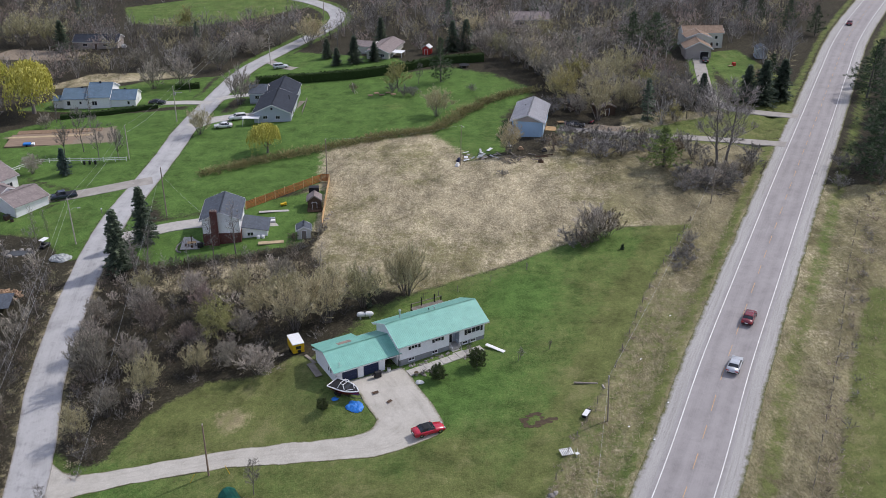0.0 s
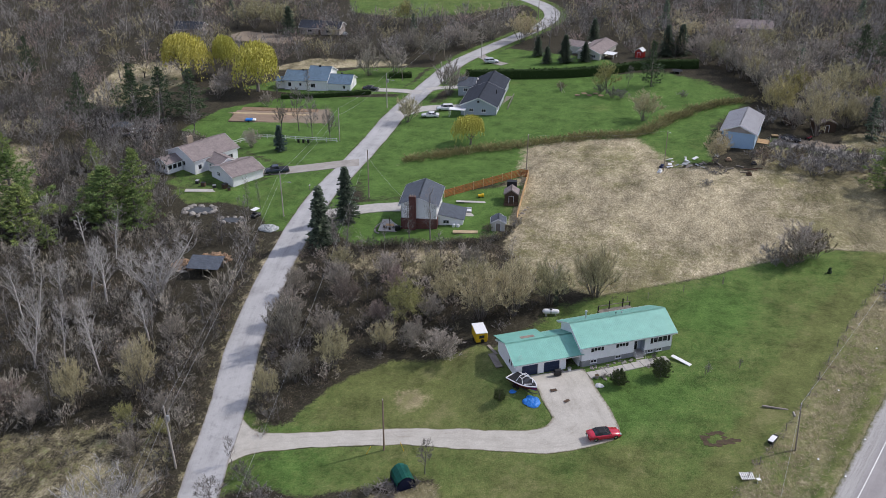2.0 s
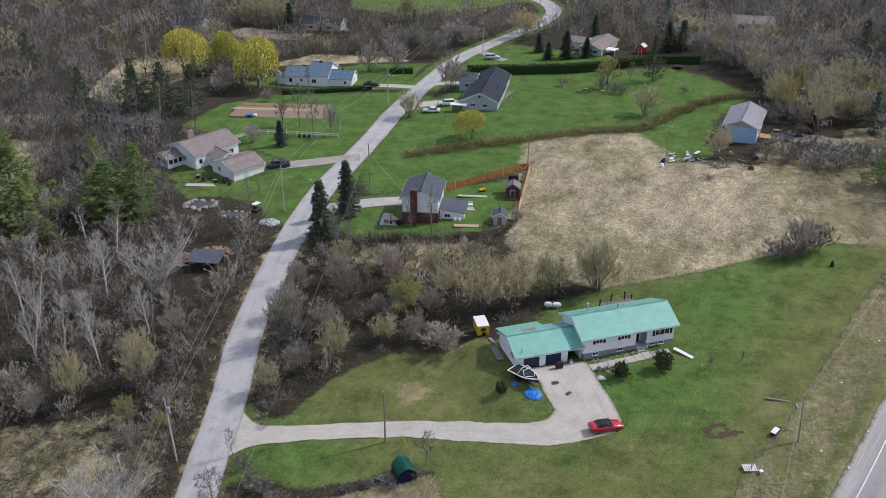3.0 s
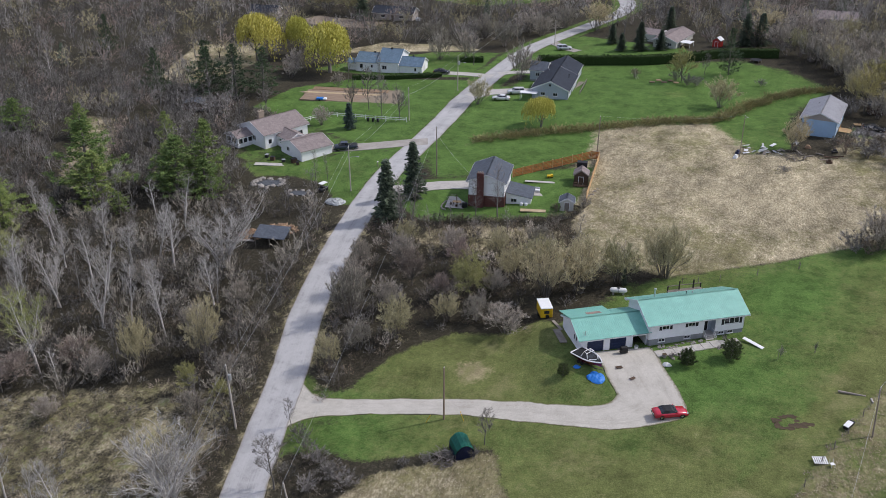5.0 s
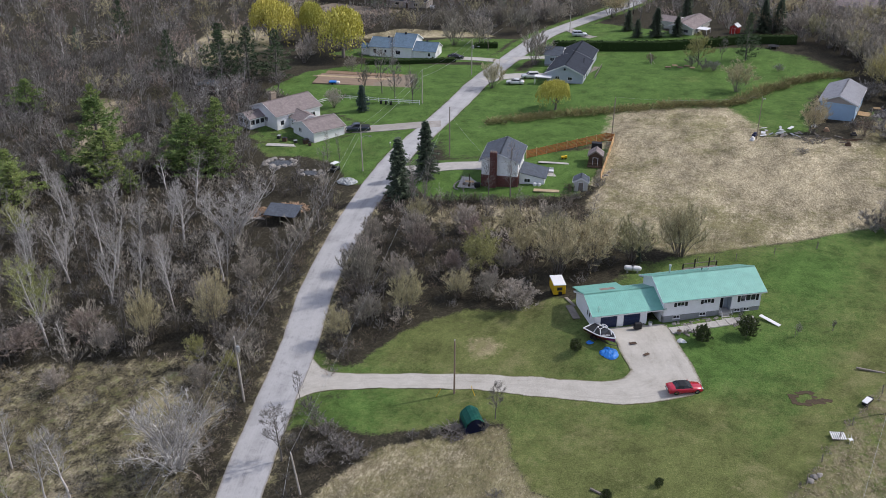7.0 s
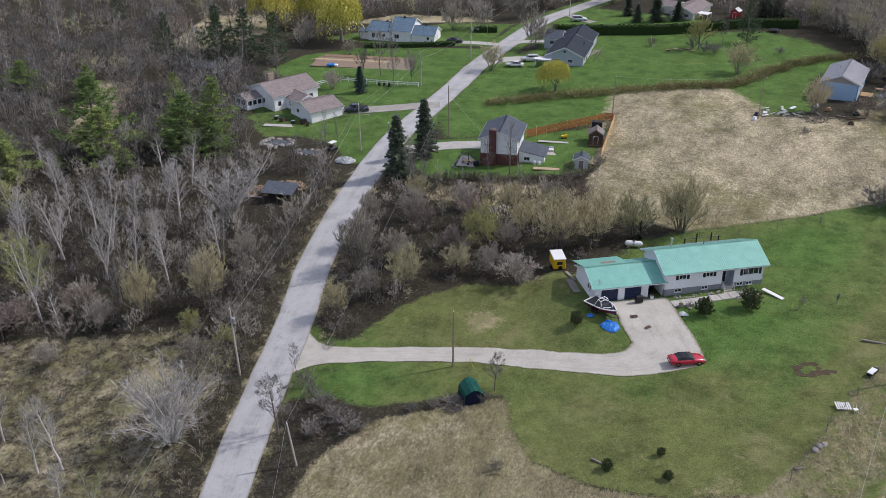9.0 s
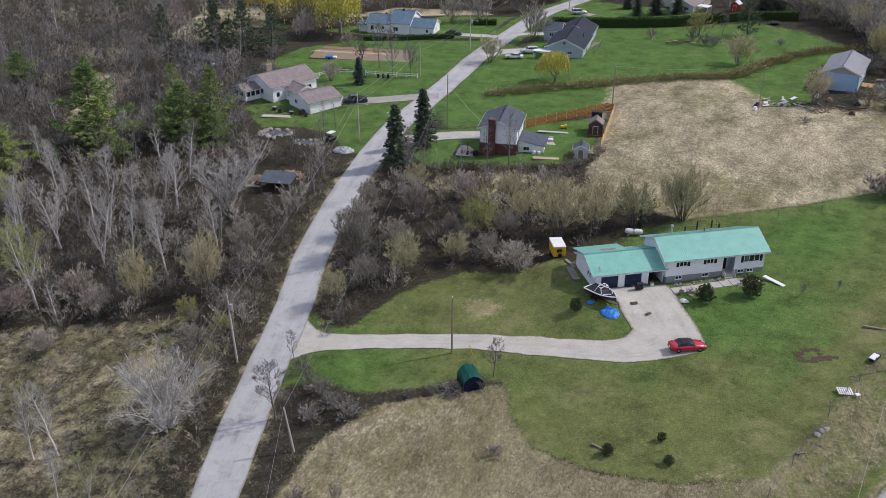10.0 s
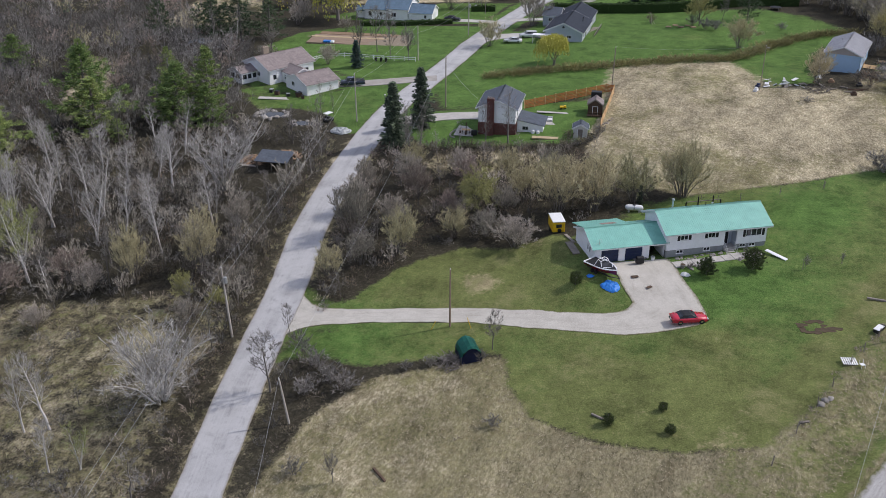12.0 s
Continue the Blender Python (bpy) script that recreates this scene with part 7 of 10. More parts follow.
                      ("shrub", -29.3, 98.6, 1.5, 1.1), ("shrub", -26.0, 99.6, 1.8, 1.1), ("shrub", -51, 99.2, 2.6, 1.2), ("shrub", -49, 97, 2.4, 1.2), ("red_shrub", -29, 172.2, 2.0, 1.2), ("shrub", -40.6, 75.7, 2.2, 1.2), ("bare", 12.5, 128.7, 2.6, 0.7), ("bare", 17.4, 131, 2.2, 0.5),
                      ("shrub", 8.4, 262.9, 2.2, 1.3), ("red_shrub", -25.3, 268.1, 2.8, 1.2), ("shrub", -10.5, 261.6, 3.2, 1.3), ("shrub", -8, 261, 3.0, 1.3), ("shrub", -14, 265, 3.4, 1.0), ("bare", -6.7, 273, 5.5, 0.9), ("shrub", 24, 216, 3, 1.3), ("shrub", 48, 208, 4, 1.3), ("red_shrub", 53, 209, 4.4, 1.3), ("shrub", 57, 206, 4.4, 1.3), ("shrub", 68, 200, 4, 1.4), ("red_shrub", 58, 197, 3.6, 1.4), ("shrub", 70, 206, 3.6, 1.4), ("shrub", 52, 194, 4, 1.4), ("red_shrub", 88, 262, 5, 1.3), ("shrub", 54, 246, 6, 1.3), ("shrub", 62, 250, 6, 1.3), ("shrub", 66, 256, 6, 1.3), ("red_shrub", 58, 243, 5, 1.4)):
    put_plant(k, x, y, h, w)

# ---- woods, thickets and hedgerows: too many plants to count ----
LIGHT = {
    "bare": [leader_form(n, 9.0, 2.6, 14, 330, 0.9, 0.016, bare=0.24, girth=0.013, rise=0.65, subs=3, fine=2, lite=True) for n in (101, 102, 103)],
    "slim": [leader_form(n, 10.0, 1.5, 14, 260, 0.85, 0.016, bare=0.2, rise=1.1, subs=3, fine=2, lite=True) for n in (111, 112)],
    "poplar": [leader_form(n, 10.0, 2.0, 16, 380, 0.9, 0.016, bare=0.3, rise=0.85, subs=3, fine=2, lite=True, lean=0.16) for n in (121, 122, 123)],
    "far": [leader_form(n, 10.0, 2.6, 12, 230, 1.3, 0.03, bare=0.22, rise=0.8, subs=3, fine=1, lite=True) for n in (141, 142, 143)],
    "far_bud": [dome_form(n, 9.0, 3.0, 6, 200, 1.2, 0.026, 1, 0.12, fork=0.15, lite=True, subs=3, fine=2) for n in (146, 147)],
    "shrub": [dome_form(n, 2.6, 1.5, 8, 240, 0.5, 0.024, lite=True, subs=3, fine=2) for n in (171, 172, 173)],
    "red_shrub": [dome_form(n, 2.6, 1.6, 8, 240, 0.5, 0.024, lite=True, subs=3, fine=2) for n in (174, 175)],
    "bud_shrub": [dome_form(n, 2.6, 1.5, 7, 170, 0.55, 0.014, 1, 0.055, lite=True, subs=3, fine=2) for n in (176, 177)],
    "big_shrub": [dome_form(n, 5.0, 2.4, 9, 430, 0.65, 0.025, lite=True, subs=4, fine=2) for n in (178, 179)],
    "far_dome": [dome_form(n, 6.0, 3.0, 8, 330, 0.85, 0.032, lite=True, subs=4, fine=2) for n in (182, 183)],
    "grey_dome": [dome_form(n, 6.0, 2.9, 8, 330, 0.85, 0.032, lite=True, subs=4, fine=2) for n in (184, 185, 190)],
    "olive_dome": [dome_form(n, 6.0, 3.1, 8, 220, 0.85, 0.03, 1, 0.11, lite=True, subs=4, fine=2) for n in (186, 187)],
    "ditch": [dome_form(n, 1.6, 1.25, 6, 110, 0.5, 0.022, lite=True, subs=2, fine=1) for n in (188, 189)],
    "spruce": [spruce_form(151, 10, 2.4, 0.62)],
    "weed": [shrub_form(181, 1.0, 1.1, 14, 4, lite=True)],
}
SKIN = {"bare": ("bark", "wood_twig"), "slim": ("bark", "wood_twig"), "poplar": ("pale_bark", "twig"), "budding": ("bark", "bud"), "olive": ("bark", "olive_bud"), "far": ("wood_twig", "wood_twig"), "far_bud": ("bark", "olive_bud"), "grey_dome": ("wood_twig", "wood_twig"), "olive_dome": ("bark", "olive_bud"), "ditch": ("ditch_twig", "ditch_twig"),
        "shrub": ("bark", "wood_twig"), "big_shrub": ("bark", "thicket_twig"), "far_dome": ("bark", "red_twig"), "red_shrub": ("bark", "brown_twig"), "bud_shrub": ("bark", "olive_bud"), "spruce": ("bark", "spruce"), "pine": ("bark", "pine"), "weed": ("red_twig", "red_twig")}
LIGHT_H = {"grey_dome": 6, "olive_dome": 6, "ditch": 1.6, "big_shrub": 5, "far_dome": 6, "bare": 9, "slim": 10, "poplar": 10, "budding": 8, "olive": 8, "far": 10, "far_bud": 9, "shrub": 2.6, "red_shrub": 2.6, "bud_shrub": 2.6, "spruce": 10, "pine": 12, "weed": 1.0}
TRI = {}


def as_arrays(buf):
    """Vertices and triangles of a built form."""
    v = np.array([tuple(p) for p in buf.v], float).reshape(-1, 3)
    t = []
    for f in buf.f:
        t.append(f[:3])
        if len(f) == 4:
            t.append((f[0], f[2], f[3]))
    return v, np.array(t, int).reshape(-1, 3)


PALER = {"olive_dome": -0.22, "far_bud": -0.3, "poplar": 0.15, "bud_shrub": -0.15}


def mass(name, label, category, plants, seed):
    """One object out of many plants (kind, x, y, height, width): joined, with a tone for each plant; thicket and
    undergrowth are coloured darker for the shade among them.
    """
    rng = random.Random(seed)
    slots, VV, TT, MM, TI = [], [], [], [], []
    n = 0
    for kind, x, y, h, w in plants:
        i = rng.randrange(len(LIGHT[kind]))
        if (kind, i) not in TRI:
            TRI[kind, i] = [as_arrays(b) for b in LIGHT[kind][i]]
        s = h / LIGHT_H[kind]
        a = rng.uniform(0, 6.283)
        c, sn = math.cos(a), math.sin(a)
        z = gz(x, y) - 0.05
        lean = (rng.uniform(-0.06, 0.06), rng.uniform(-0.06, 0.06))
        # thicket and undergrowth: shade between the stems put into the colour; others vary evenly
        shade_tint = (rng.uniform(-0.7, 0.05) if name in ("undergrowth", "thicket") else rng.uniform(-0.42, 0.5)) + PALER.get(kind, 0.0)
        for (v, t), mt in zip(TRI[kind, i], SKIN[kind]):
            if not len(t):
                continue
            if mt not in slots:
                slots.append(mt)
            p = np.empty_like(v)
            p[:, 0] = x + s * w * (v[:, 0] * c - v[:, 1] * sn) + lean[0] * s * v[:, 2]
            p[:, 1] = y + s * w * (v[:, 0] * sn + v[:, 1] * c) + lean[1] * s * v[:, 2]
            p[:, 2] = z + s * v[:, 2]
            VV.append(p)
            TT.append(t + n)
            MM.append(np.full(len(t), slots.index(mt)))
            TI.append(np.full(len(v), shade_tint))
            n += len(v)
    V, T, K, shade_tints = np.vstack(VV), np.vstack(TT), np.concatenate(MM), np.concatenate(TI)
    me = bpy.data.meshes.new(name)
    me.vertices.add(len(V))
    me.vertices.foreach_set("co", V.ravel())
    me.loops.add(T.size)
    me.loops.foreach_set("vertex_index", T.ravel().astype(np.int32))
    me.polygons.add(len(T))
    me.polygons.foreach_set("loop_start", np.arange(0, T.size, 3, dtype=np.int32))
    me.polygons.foreach_set("loop_total", np.full(len(T), 3, dtype=np.int32))
    me.polygons.foreach_set("material_index", K.astype(np.int32))
    me.update()
    for mt in slots:
        me.materials.append(M[mt])
    at = me.attributes.new("shade_tint", "FLOAT", "POINT")
    at.data.foreach_set("value", shade_tints)
    return tagged(new(name, me), label, category, kind="stuff")


def scatter(poly, count, gap, seed, avoid=None, edge=0.3):
    """Spots inside a plan polygon, no two nearer than gap."""
    rng = random.Random(seed)
    p = np.array(poly, float)
    lo, hi = p.min(0), p.max(0)
    xs = np.array([(rng.uniform(lo[0], hi[0]), rng.uniform(lo[1], hi[1])) for _ in range(count * 12)])
    ok = inside(poly, xs[:, 0], xs[:, 1]) > edge
    for q in LAWNS:
        ok &= inside(q, xs[:, 0], xs[:, 1]) < -0.4
    for q in PAVED:
        ok &= inside(q, xs[:, 0], xs[:, 1]) < -1.0
    ok &= np.abs(line_distance(ROAD, xs[:, 0], xs[:, 1])) > 5.0
    ok &= np.abs(line_distance(HIGHWAY, xs[:, 0], xs[:, 1])) > 13
    if avoid:
        for ax, ay, r in avoid:
            ok &= np.hypot(xs[:, 0] - ax, xs[:, 1] - ay) > r
    cells, out = {}, []
    for x, y in xs[ok]:
        k = (int(x // gap), int(y // gap))
        if any((x - a) ** 2 + (y - b) ** 2 < gap * gap for i in (-1, 0, 1) for j in (-1, 0, 1) for a, b in cells.get((k[0] + i, k[1] + j), ())):
            continue
        cells.setdefault(k, []).append((x, y))
        out.append((float(x), float(y)))
        if len(out) >= count:
            break
    return out


def mixture(spots, rng, kinds):
    """Gives each spot a plant: kinds are (kind, share, low, high, width)."""
    total = sum(k[1] for k in kinds)
    out = []
    for x, y in spots:
        # neighbours tend to be of one kind
        q = (noise.noise((x * 0.06, y * 0.06, 3.3)) * 0.9 + 0.5 + rng.uniform(-0.38, 0.38)) % 1.0 * total
        for kind, share, a, b, w in kinds:
            q -= share
            if q <= 0:
                break
        out.append((kind, x, y, rng.uniform(a, b), w * rng.uniform(0.85, 1.2)))
    return out


WR = random.Random(909)
BUILT = [(-46.8 + 3.5, 177, 10), (-37, 175.5, 6), (-100, 200, 12), (-88, 194, 9), (-97, 265, 14), (-20, 311, 12), (20, 231, 11), (82, 300, 12), (-79.6, 150, 6.0), (-84.5, 152, 5.0), (-80.5, 156.5, 4.5), (-79, 144, 4.5), (-93, 175, 7.5), (-84, 171.5, 5), (-88, 169, 4), (-96, 181, 6), (-6, 134, 12), (-18, 129, 7), (-23.2, 134.3, 3.5), (-13, 144, 3), (-74.5, 169.5, 4), (-79.2, 174, 3)]
THICKET = [(-53.5, 110), (-49.4, 110), (-44, 122), (-37, 128.6), (-30, 129), (-24, 132.5), (-20, 136), (-17.5, 141), (-14.5, 149), (-8, 152.5), (-18, 156), (-27, 164.5), (-40, 165), (-54, 162), (-63, 160), (-61.5, 150), (-58.5, 132), (-55, 118)]
spots = scatter(THICKET, 260, 1.9, 1, BUILT)
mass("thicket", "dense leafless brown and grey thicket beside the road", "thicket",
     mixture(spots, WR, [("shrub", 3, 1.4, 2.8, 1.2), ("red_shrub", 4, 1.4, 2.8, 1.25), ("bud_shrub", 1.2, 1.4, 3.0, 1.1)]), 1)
mass("woodland", "leafless young trees rising out of the thicket", "trees",
     mixture(scatter(THICKET, 42, 4.0, 2, BUILT), WR, [("big_shrub", 5, 3.0, 4.6, 1.15), ("bare", 1.2, 4.0, 6.0, 1.2), ("slim", 0.8, 5.0, 7.0, 1.2)]), 2)
LEFT_WOOD = [(-73.5, 166), (-70.5, 150), (-68.5, 131), (-64.5, 113), (-62, 100), (-59, 84), (-54, 66), (-46, 52), (-66, 52), (-104, 84), (-150, 138), (-215, 218), (-205, 236), (-150, 236), (-121, 220), (-108, 200), (-106, 184), (-97, 174), (-84, 172)]
CLEAR = BUILT + [(-92, 90, 10), (-84, 98, 8), (-80, 72, 9), (-97, 97, 6), (-70, 84, 10), (-72, 62, 8), (-78, 108, 5), (-62, 74, 6), (-88, 80, 9), (-140, 176, 6), (-147, 184, 7), (-154, 196, 7), (-136, 166, 5), (-118, 176, 5), (-114, 183, 5), (-80, 88, 7), (-86, 80, 6), (-70, 72, 4), (-73, 96, 6), (-76, 101, 5), (-66, 91, 3.5), (-112, 160, 4), (-142, 205, 6)]
NEAR_WOOD = [(-73.5, 166), (-70.5, 150), (-68.5, 131), (-64.5, 113), (-62, 100), (-59, 84), (-54, 66), (-46, 52), (-66, 52), (-98, 80), (-134, 128), (-146, 150), (-118, 168), (-97, 174), (-84, 172)]
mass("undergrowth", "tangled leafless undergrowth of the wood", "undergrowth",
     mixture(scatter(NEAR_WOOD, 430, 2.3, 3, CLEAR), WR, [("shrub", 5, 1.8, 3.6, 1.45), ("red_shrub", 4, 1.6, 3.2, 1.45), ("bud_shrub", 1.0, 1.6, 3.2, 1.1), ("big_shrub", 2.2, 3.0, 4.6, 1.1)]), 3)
mass("brush", "mauve-brown brush and dead weeds dotted over the dry clearing", "undergrowth",
     mixture(scatter([(-61.5, 104), (-60, 84), (-52, 62), (-74, 54), (-100, 80), (-108, 98), (-96, 104), (-86, 106), (-76, 110), (-68, 108)], 240, 1.8, 7, [(-80, 92, 4), (-74, 99, 3.5), (-88, 86, 3)]), WR, [("shrub", 3, 0.9, 2.4, 1.3), ("red_shrub", 3, 0.8, 2.2, 1.3), ("weed", 5, 0.5, 1.2, 1.3), ("bud_shrub", 1.5, 1.0, 2.4, 1.1), ("slim", 0.6, 3.0, 5.0, 1.0)]), 7)
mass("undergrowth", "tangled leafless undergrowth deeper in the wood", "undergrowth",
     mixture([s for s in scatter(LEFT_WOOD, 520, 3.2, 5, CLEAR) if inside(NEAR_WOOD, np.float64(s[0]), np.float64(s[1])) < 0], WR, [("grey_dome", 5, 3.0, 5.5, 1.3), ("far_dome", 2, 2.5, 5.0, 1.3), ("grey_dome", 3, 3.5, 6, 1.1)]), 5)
mass("woodland", "leafless grey wood with pale poplar trunks", "trees",
     mixture(scatter(NEAR_WOOD, 190, 3.6, 4, CLEAR + [(-66, 84, 6)]), WR, [("big_shrub", 5, 4, 6.5, 1.1), ("bare", 3, 5.0, 8.0, 1.2), ("poplar", 0.5, 6.5, 9.5, 1.1), ("slim", 1.2, 5.5, 8, 1.2)]), 4)
mass("woodland", "leafless grey wood beyond the poplars", "trees",
     mixture([s for s in scatter(LEFT_WOOD, 330, 3.8, 6, CLEAR) if inside(NEAR_WOOD, np.float64(s[0]), np.float64(s[1])) < 0], WR, [("far", 2, 6, 10, 1.2), ("grey_dome", 6, 5, 8, 1.15), ("poplar", 0.7, 7, 10, 1.0), ("bare", 1.5, 6, 9, 1.2), ("far_bud", 0.5, 6, 9, 1.1), ("far_dome", 1.5, 5, 7, 1.1)]), 6)
# woods behind the houses
FAR_BLOCKS = [
    ([(-260, 232), (-150, 238), (-146, 270), (-128, 282), (-96, 300), (-70, 300), (-66, 318), (-56, 336), (-50, 352), (-52, 372), (-72, 362), (-100, 356), (-130, 366), (-132, 392), (-100, 408), (-60, 412), (-40, 395), (-30, 415), (-200, 418), (-280, 330)], 470, 5.0),
    ([(-44, 322), (-30, 318), (-8, 312), (14, 299), (24, 282), (31, 262), (34, 240), (52, 238), (66, 250), (70, 262), (68, 292), (70, 310), (95, 308), (112, 316), (128, 340), (150, 380), (164, 402), (-25, 415), (-34, 395), (-32, 360)], 500, 4.9),
    ([(112, 190), (120, 215), (135, 262), (150, 300), (172, 345), (192, 380), (208, 372), (180, 310), (160, 250), (134, 180), (118, 168)], 110, 4.9),
    ([(92, 262), (100, 262), (112, 300), (108, 312), (97, 300)], 20, 4.0),
    ([(50, 226), (66, 222.5), (70, 234), (71, 246), (60, 243), (52, 238)], 16, 3.4),
]
for i, (poly, count, gap) in enumerate(FAR_BLOCKS):
    sp = scatter(poly, count, gap, 20 + i, BUILT + [(-138, 325, 16), (-128, 262, 12), (-114, 258, 7), (-140, 267, 7)])
    mass("woodland", "leafless grey-brown wood with a few budding trees and evergreens", "trees",
         mixture(sp, WR, [("far", 1.6, 7.0, 10.0, 1.2), ("olive_dome", 2.4, 6.5, 9.5, 1.15), ("far_dome", 2.5, 5.5, 8.5, 1.15), ("grey_dome", 6, 6, 9, 1.15), ("far_bud", 0.8, 6.5, 9, 1.2), ("spruce", 0.25, 6, 11, 1.2), ("far", 1.4, 6, 9, 1.2)]), 20 + i)
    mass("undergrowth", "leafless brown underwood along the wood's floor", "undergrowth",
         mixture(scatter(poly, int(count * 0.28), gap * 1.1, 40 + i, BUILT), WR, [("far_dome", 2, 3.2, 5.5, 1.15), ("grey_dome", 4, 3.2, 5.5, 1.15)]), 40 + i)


def row_of(line, step, spread, kinds, seed):
    rng = random.Random(seed)
    out = []
    for x, y in spline(line, step):
        for _ in range(3):
            out.append((x + rng.uniform(-spread, spread), y + rng.uniform(-spread, spread)))
    return mixture(out, rng, kinds)


mass("hedgerow", "low budding hedgerow along the field ditch", "hedge", row_of(DITCH[4:, :2], 1.0, 1.6, [("ditch", 6, 0.9, 1.8, 1.5), ("bud_shrub", 0.5, 1.0, 1.6, 1.2)], 60), 60)
mass("hedgerow", "brushy fence row beside the highway", "hedge", row_of([(12, 93), (17.5, 106.5), (25.8, 122.6), (36.5, 148), (44, 162), (49, 173.5)], 3.6, 0.6, [("shrub", 1, 0.4, 0.9, 1.1), ("weed", 6, 0.3, 0.7, 1.2)], 61), 61)
mass("hedgerow", "tangled brush along the garden's lower edge", "hedge", row_of([(-54, 163.5), (-44, 165.5), (-36, 166.5), (-26.5, 169.5), (-24, 177)], 1.4, 0.9, [("red_shrub", 3, 0.9, 2.2, 1.2), ("shrub", 3, 0.9, 2.4, 1.2), ("bud_shrub", 1, 1, 2, 1.1)], 62), 62)
mass("hedgerow", "brush and dead weeds along the road's edge", "hedge", row_of([(-51.5, 108), (-54.5, 117), (-58.5, 131), (-61.5, 150), (-63.5, 160)], 2.1, 0.7, [("weed", 3, 0.6, 1.2, 1.2), ("bud_shrub", 1, 0.8, 1.8, 1.1), ("shrub", 2, 1, 2.0, 1.1)], 63), 63)
mass("hedgerow", "dead weeds and brush along the wood's edge by the road", "hedge", row_of([(-53, 66), (-58.5, 84), (-61.5, 100), (-64.5, 113), (-68.3, 131), (-71.5, 150), (-73.5, 163)], 2.1, 0.8, [("weed", 3, 0.6, 1.2, 1.2), ("bud_shrub", 1, 0.8, 1.6, 1.1), ("red_shrub", 2, 0.8, 1.8, 1.1)], 64), 64)
mass("hedgerow", "scrub along the ditch beyond the highway", "hedge", row_of([(48, 92), (58, 116), (66, 134), (78, 160), (90, 186)], 3.4, 1.8, [("shrub", 3, 0.8, 1.8, 1.3), ("weed", 4, 0.5, 1.0, 1.3), ("red_shrub", 2, 0.8, 1.6, 1.3)], 65), 65)
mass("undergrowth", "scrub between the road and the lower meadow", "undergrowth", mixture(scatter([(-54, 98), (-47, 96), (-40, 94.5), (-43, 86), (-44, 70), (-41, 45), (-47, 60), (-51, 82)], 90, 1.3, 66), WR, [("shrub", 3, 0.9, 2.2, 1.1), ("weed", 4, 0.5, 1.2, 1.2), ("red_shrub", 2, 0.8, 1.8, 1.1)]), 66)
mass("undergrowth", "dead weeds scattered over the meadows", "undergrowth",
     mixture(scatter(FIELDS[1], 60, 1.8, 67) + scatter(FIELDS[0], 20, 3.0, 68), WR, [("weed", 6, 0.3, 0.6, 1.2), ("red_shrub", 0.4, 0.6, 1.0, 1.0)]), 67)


# ---- grass blades and tussocks ----
def blades(name, label, polys, count, lo, hi, width, material, seed, lean=0.8, clump=5):
    rng = np.random.default_rng(seed)
    spots = []
    for p, share in polys:
        q = np.array(p, float)
        a, b = q.min(0), q.max(0)
        pts = rng.uniform(a, b, (int(count * share * 2.2), 2))
        pts = pts[inside(p, pts[:, 0], pts[:, 1]) > 0.1][: int(count * share)]
        spots.append(pts)
    S = np.vstack(spots)
    S = S[(np.abs(line_distance(HIGHWAY, S[:, 0], S[:, 1])) > 8) & (np.abs(line_distance(ROAD, S[:, 0], S[:, 1])) > 3.4)]
    for q in PAVED:
        S = S[inside(q, S[:, 0], S[:, 1]) < 0]
    S = np.repeat(S, clump, 0) + rng.normal(0, 0.12, (len(S) * clump, 2))
    Z = land(S[:, 0], S[:, 1]) - 0.02
    H = rng.uniform(lo, hi, len(S))
    ang = rng.uniform(0, 6.283, len(S))
    drift = 0.7 * np.sin(S[:, 0] * 0.21 + 1.3 * np.sin(S[:, 1] * 0.13))
    ang = np.where(rng.random(len(S)) < 0.35, 3.6 + drift + rng.normal(0, 0.7, len(S)), ang)
    k = lean * rng.uniform(0.4, 1.6, len(S))
    base = np.stack([S[:, 0], S[:, 1], Z], 1)
    side = np.stack([-np.sin(ang), np.cos(ang), np.zeros(len(S))], 1) * width * rng.uniform(0.6, 1.5, (len(S), 1))
    tip = base + np.stack([np.cos(ang) * k * H, np.sin(ang) * k * H, H], 1)
    V = np.stack([base - side, base + side, tip], 1).reshape(-1, 3)
    n = len(S)
    me = bpy.data.meshes.new(name)
    me.vertices.add(3 * n)
    me.vertices.foreach_set("co", V.ravel())
    me.loops.add(3 * n)
    me.loops.foreach_set("vertex_index", np.arange(3 * n, dtype=np.int32))
    me.polygons.add(n)
    me.polygons.foreach_set("loop_start", np.arange(0, 3 * n, 3, dtype=np.int32))
    me.polygons.foreach_set("loop_total", np.full(n, 3, dtype=np.int32))
    me.update()
    me.materials.append(M[material])
    return tagged(new(name, me), label, "grass", kind="stuff")


blades("meadow_grass", "matted dead straw grass of the meadows", [(FIELDS[1], 0.5), (FIELDS[0], 0.5)], 15000, 0.08, 0.24, 0.024, "dry_grass", 5, 2.0)
VERGE = [(14, 94), (18, 105), (27, 122), (37.5, 148), (50, 174), (60, 178), (52, 160), (40, 133), (30, 110), (22, 94)]
VERGE_2 = [(42, 90), (52, 112), (64, 138), (84, 180), (92, 178), (74, 140), (62, 114), (52, 90)]
blades("verge_grass", "dead grass on the highway verges", [(VERGE, 0.5), (VERGE_2, 0.5)], 11000, 0.12, 0.3, 0.022, "dry_grass", 6, 1.4)

# ---- vehicles ----
def loft(bm, sections):
    """Skin through rings of equally many points; ends closed."""
    rings = [[bm.verts.new(p) for p in s] for s in sections]
    n = len(rings[0])
    for a, b in zip(rings, rings[1:]):
        for i in range(n):
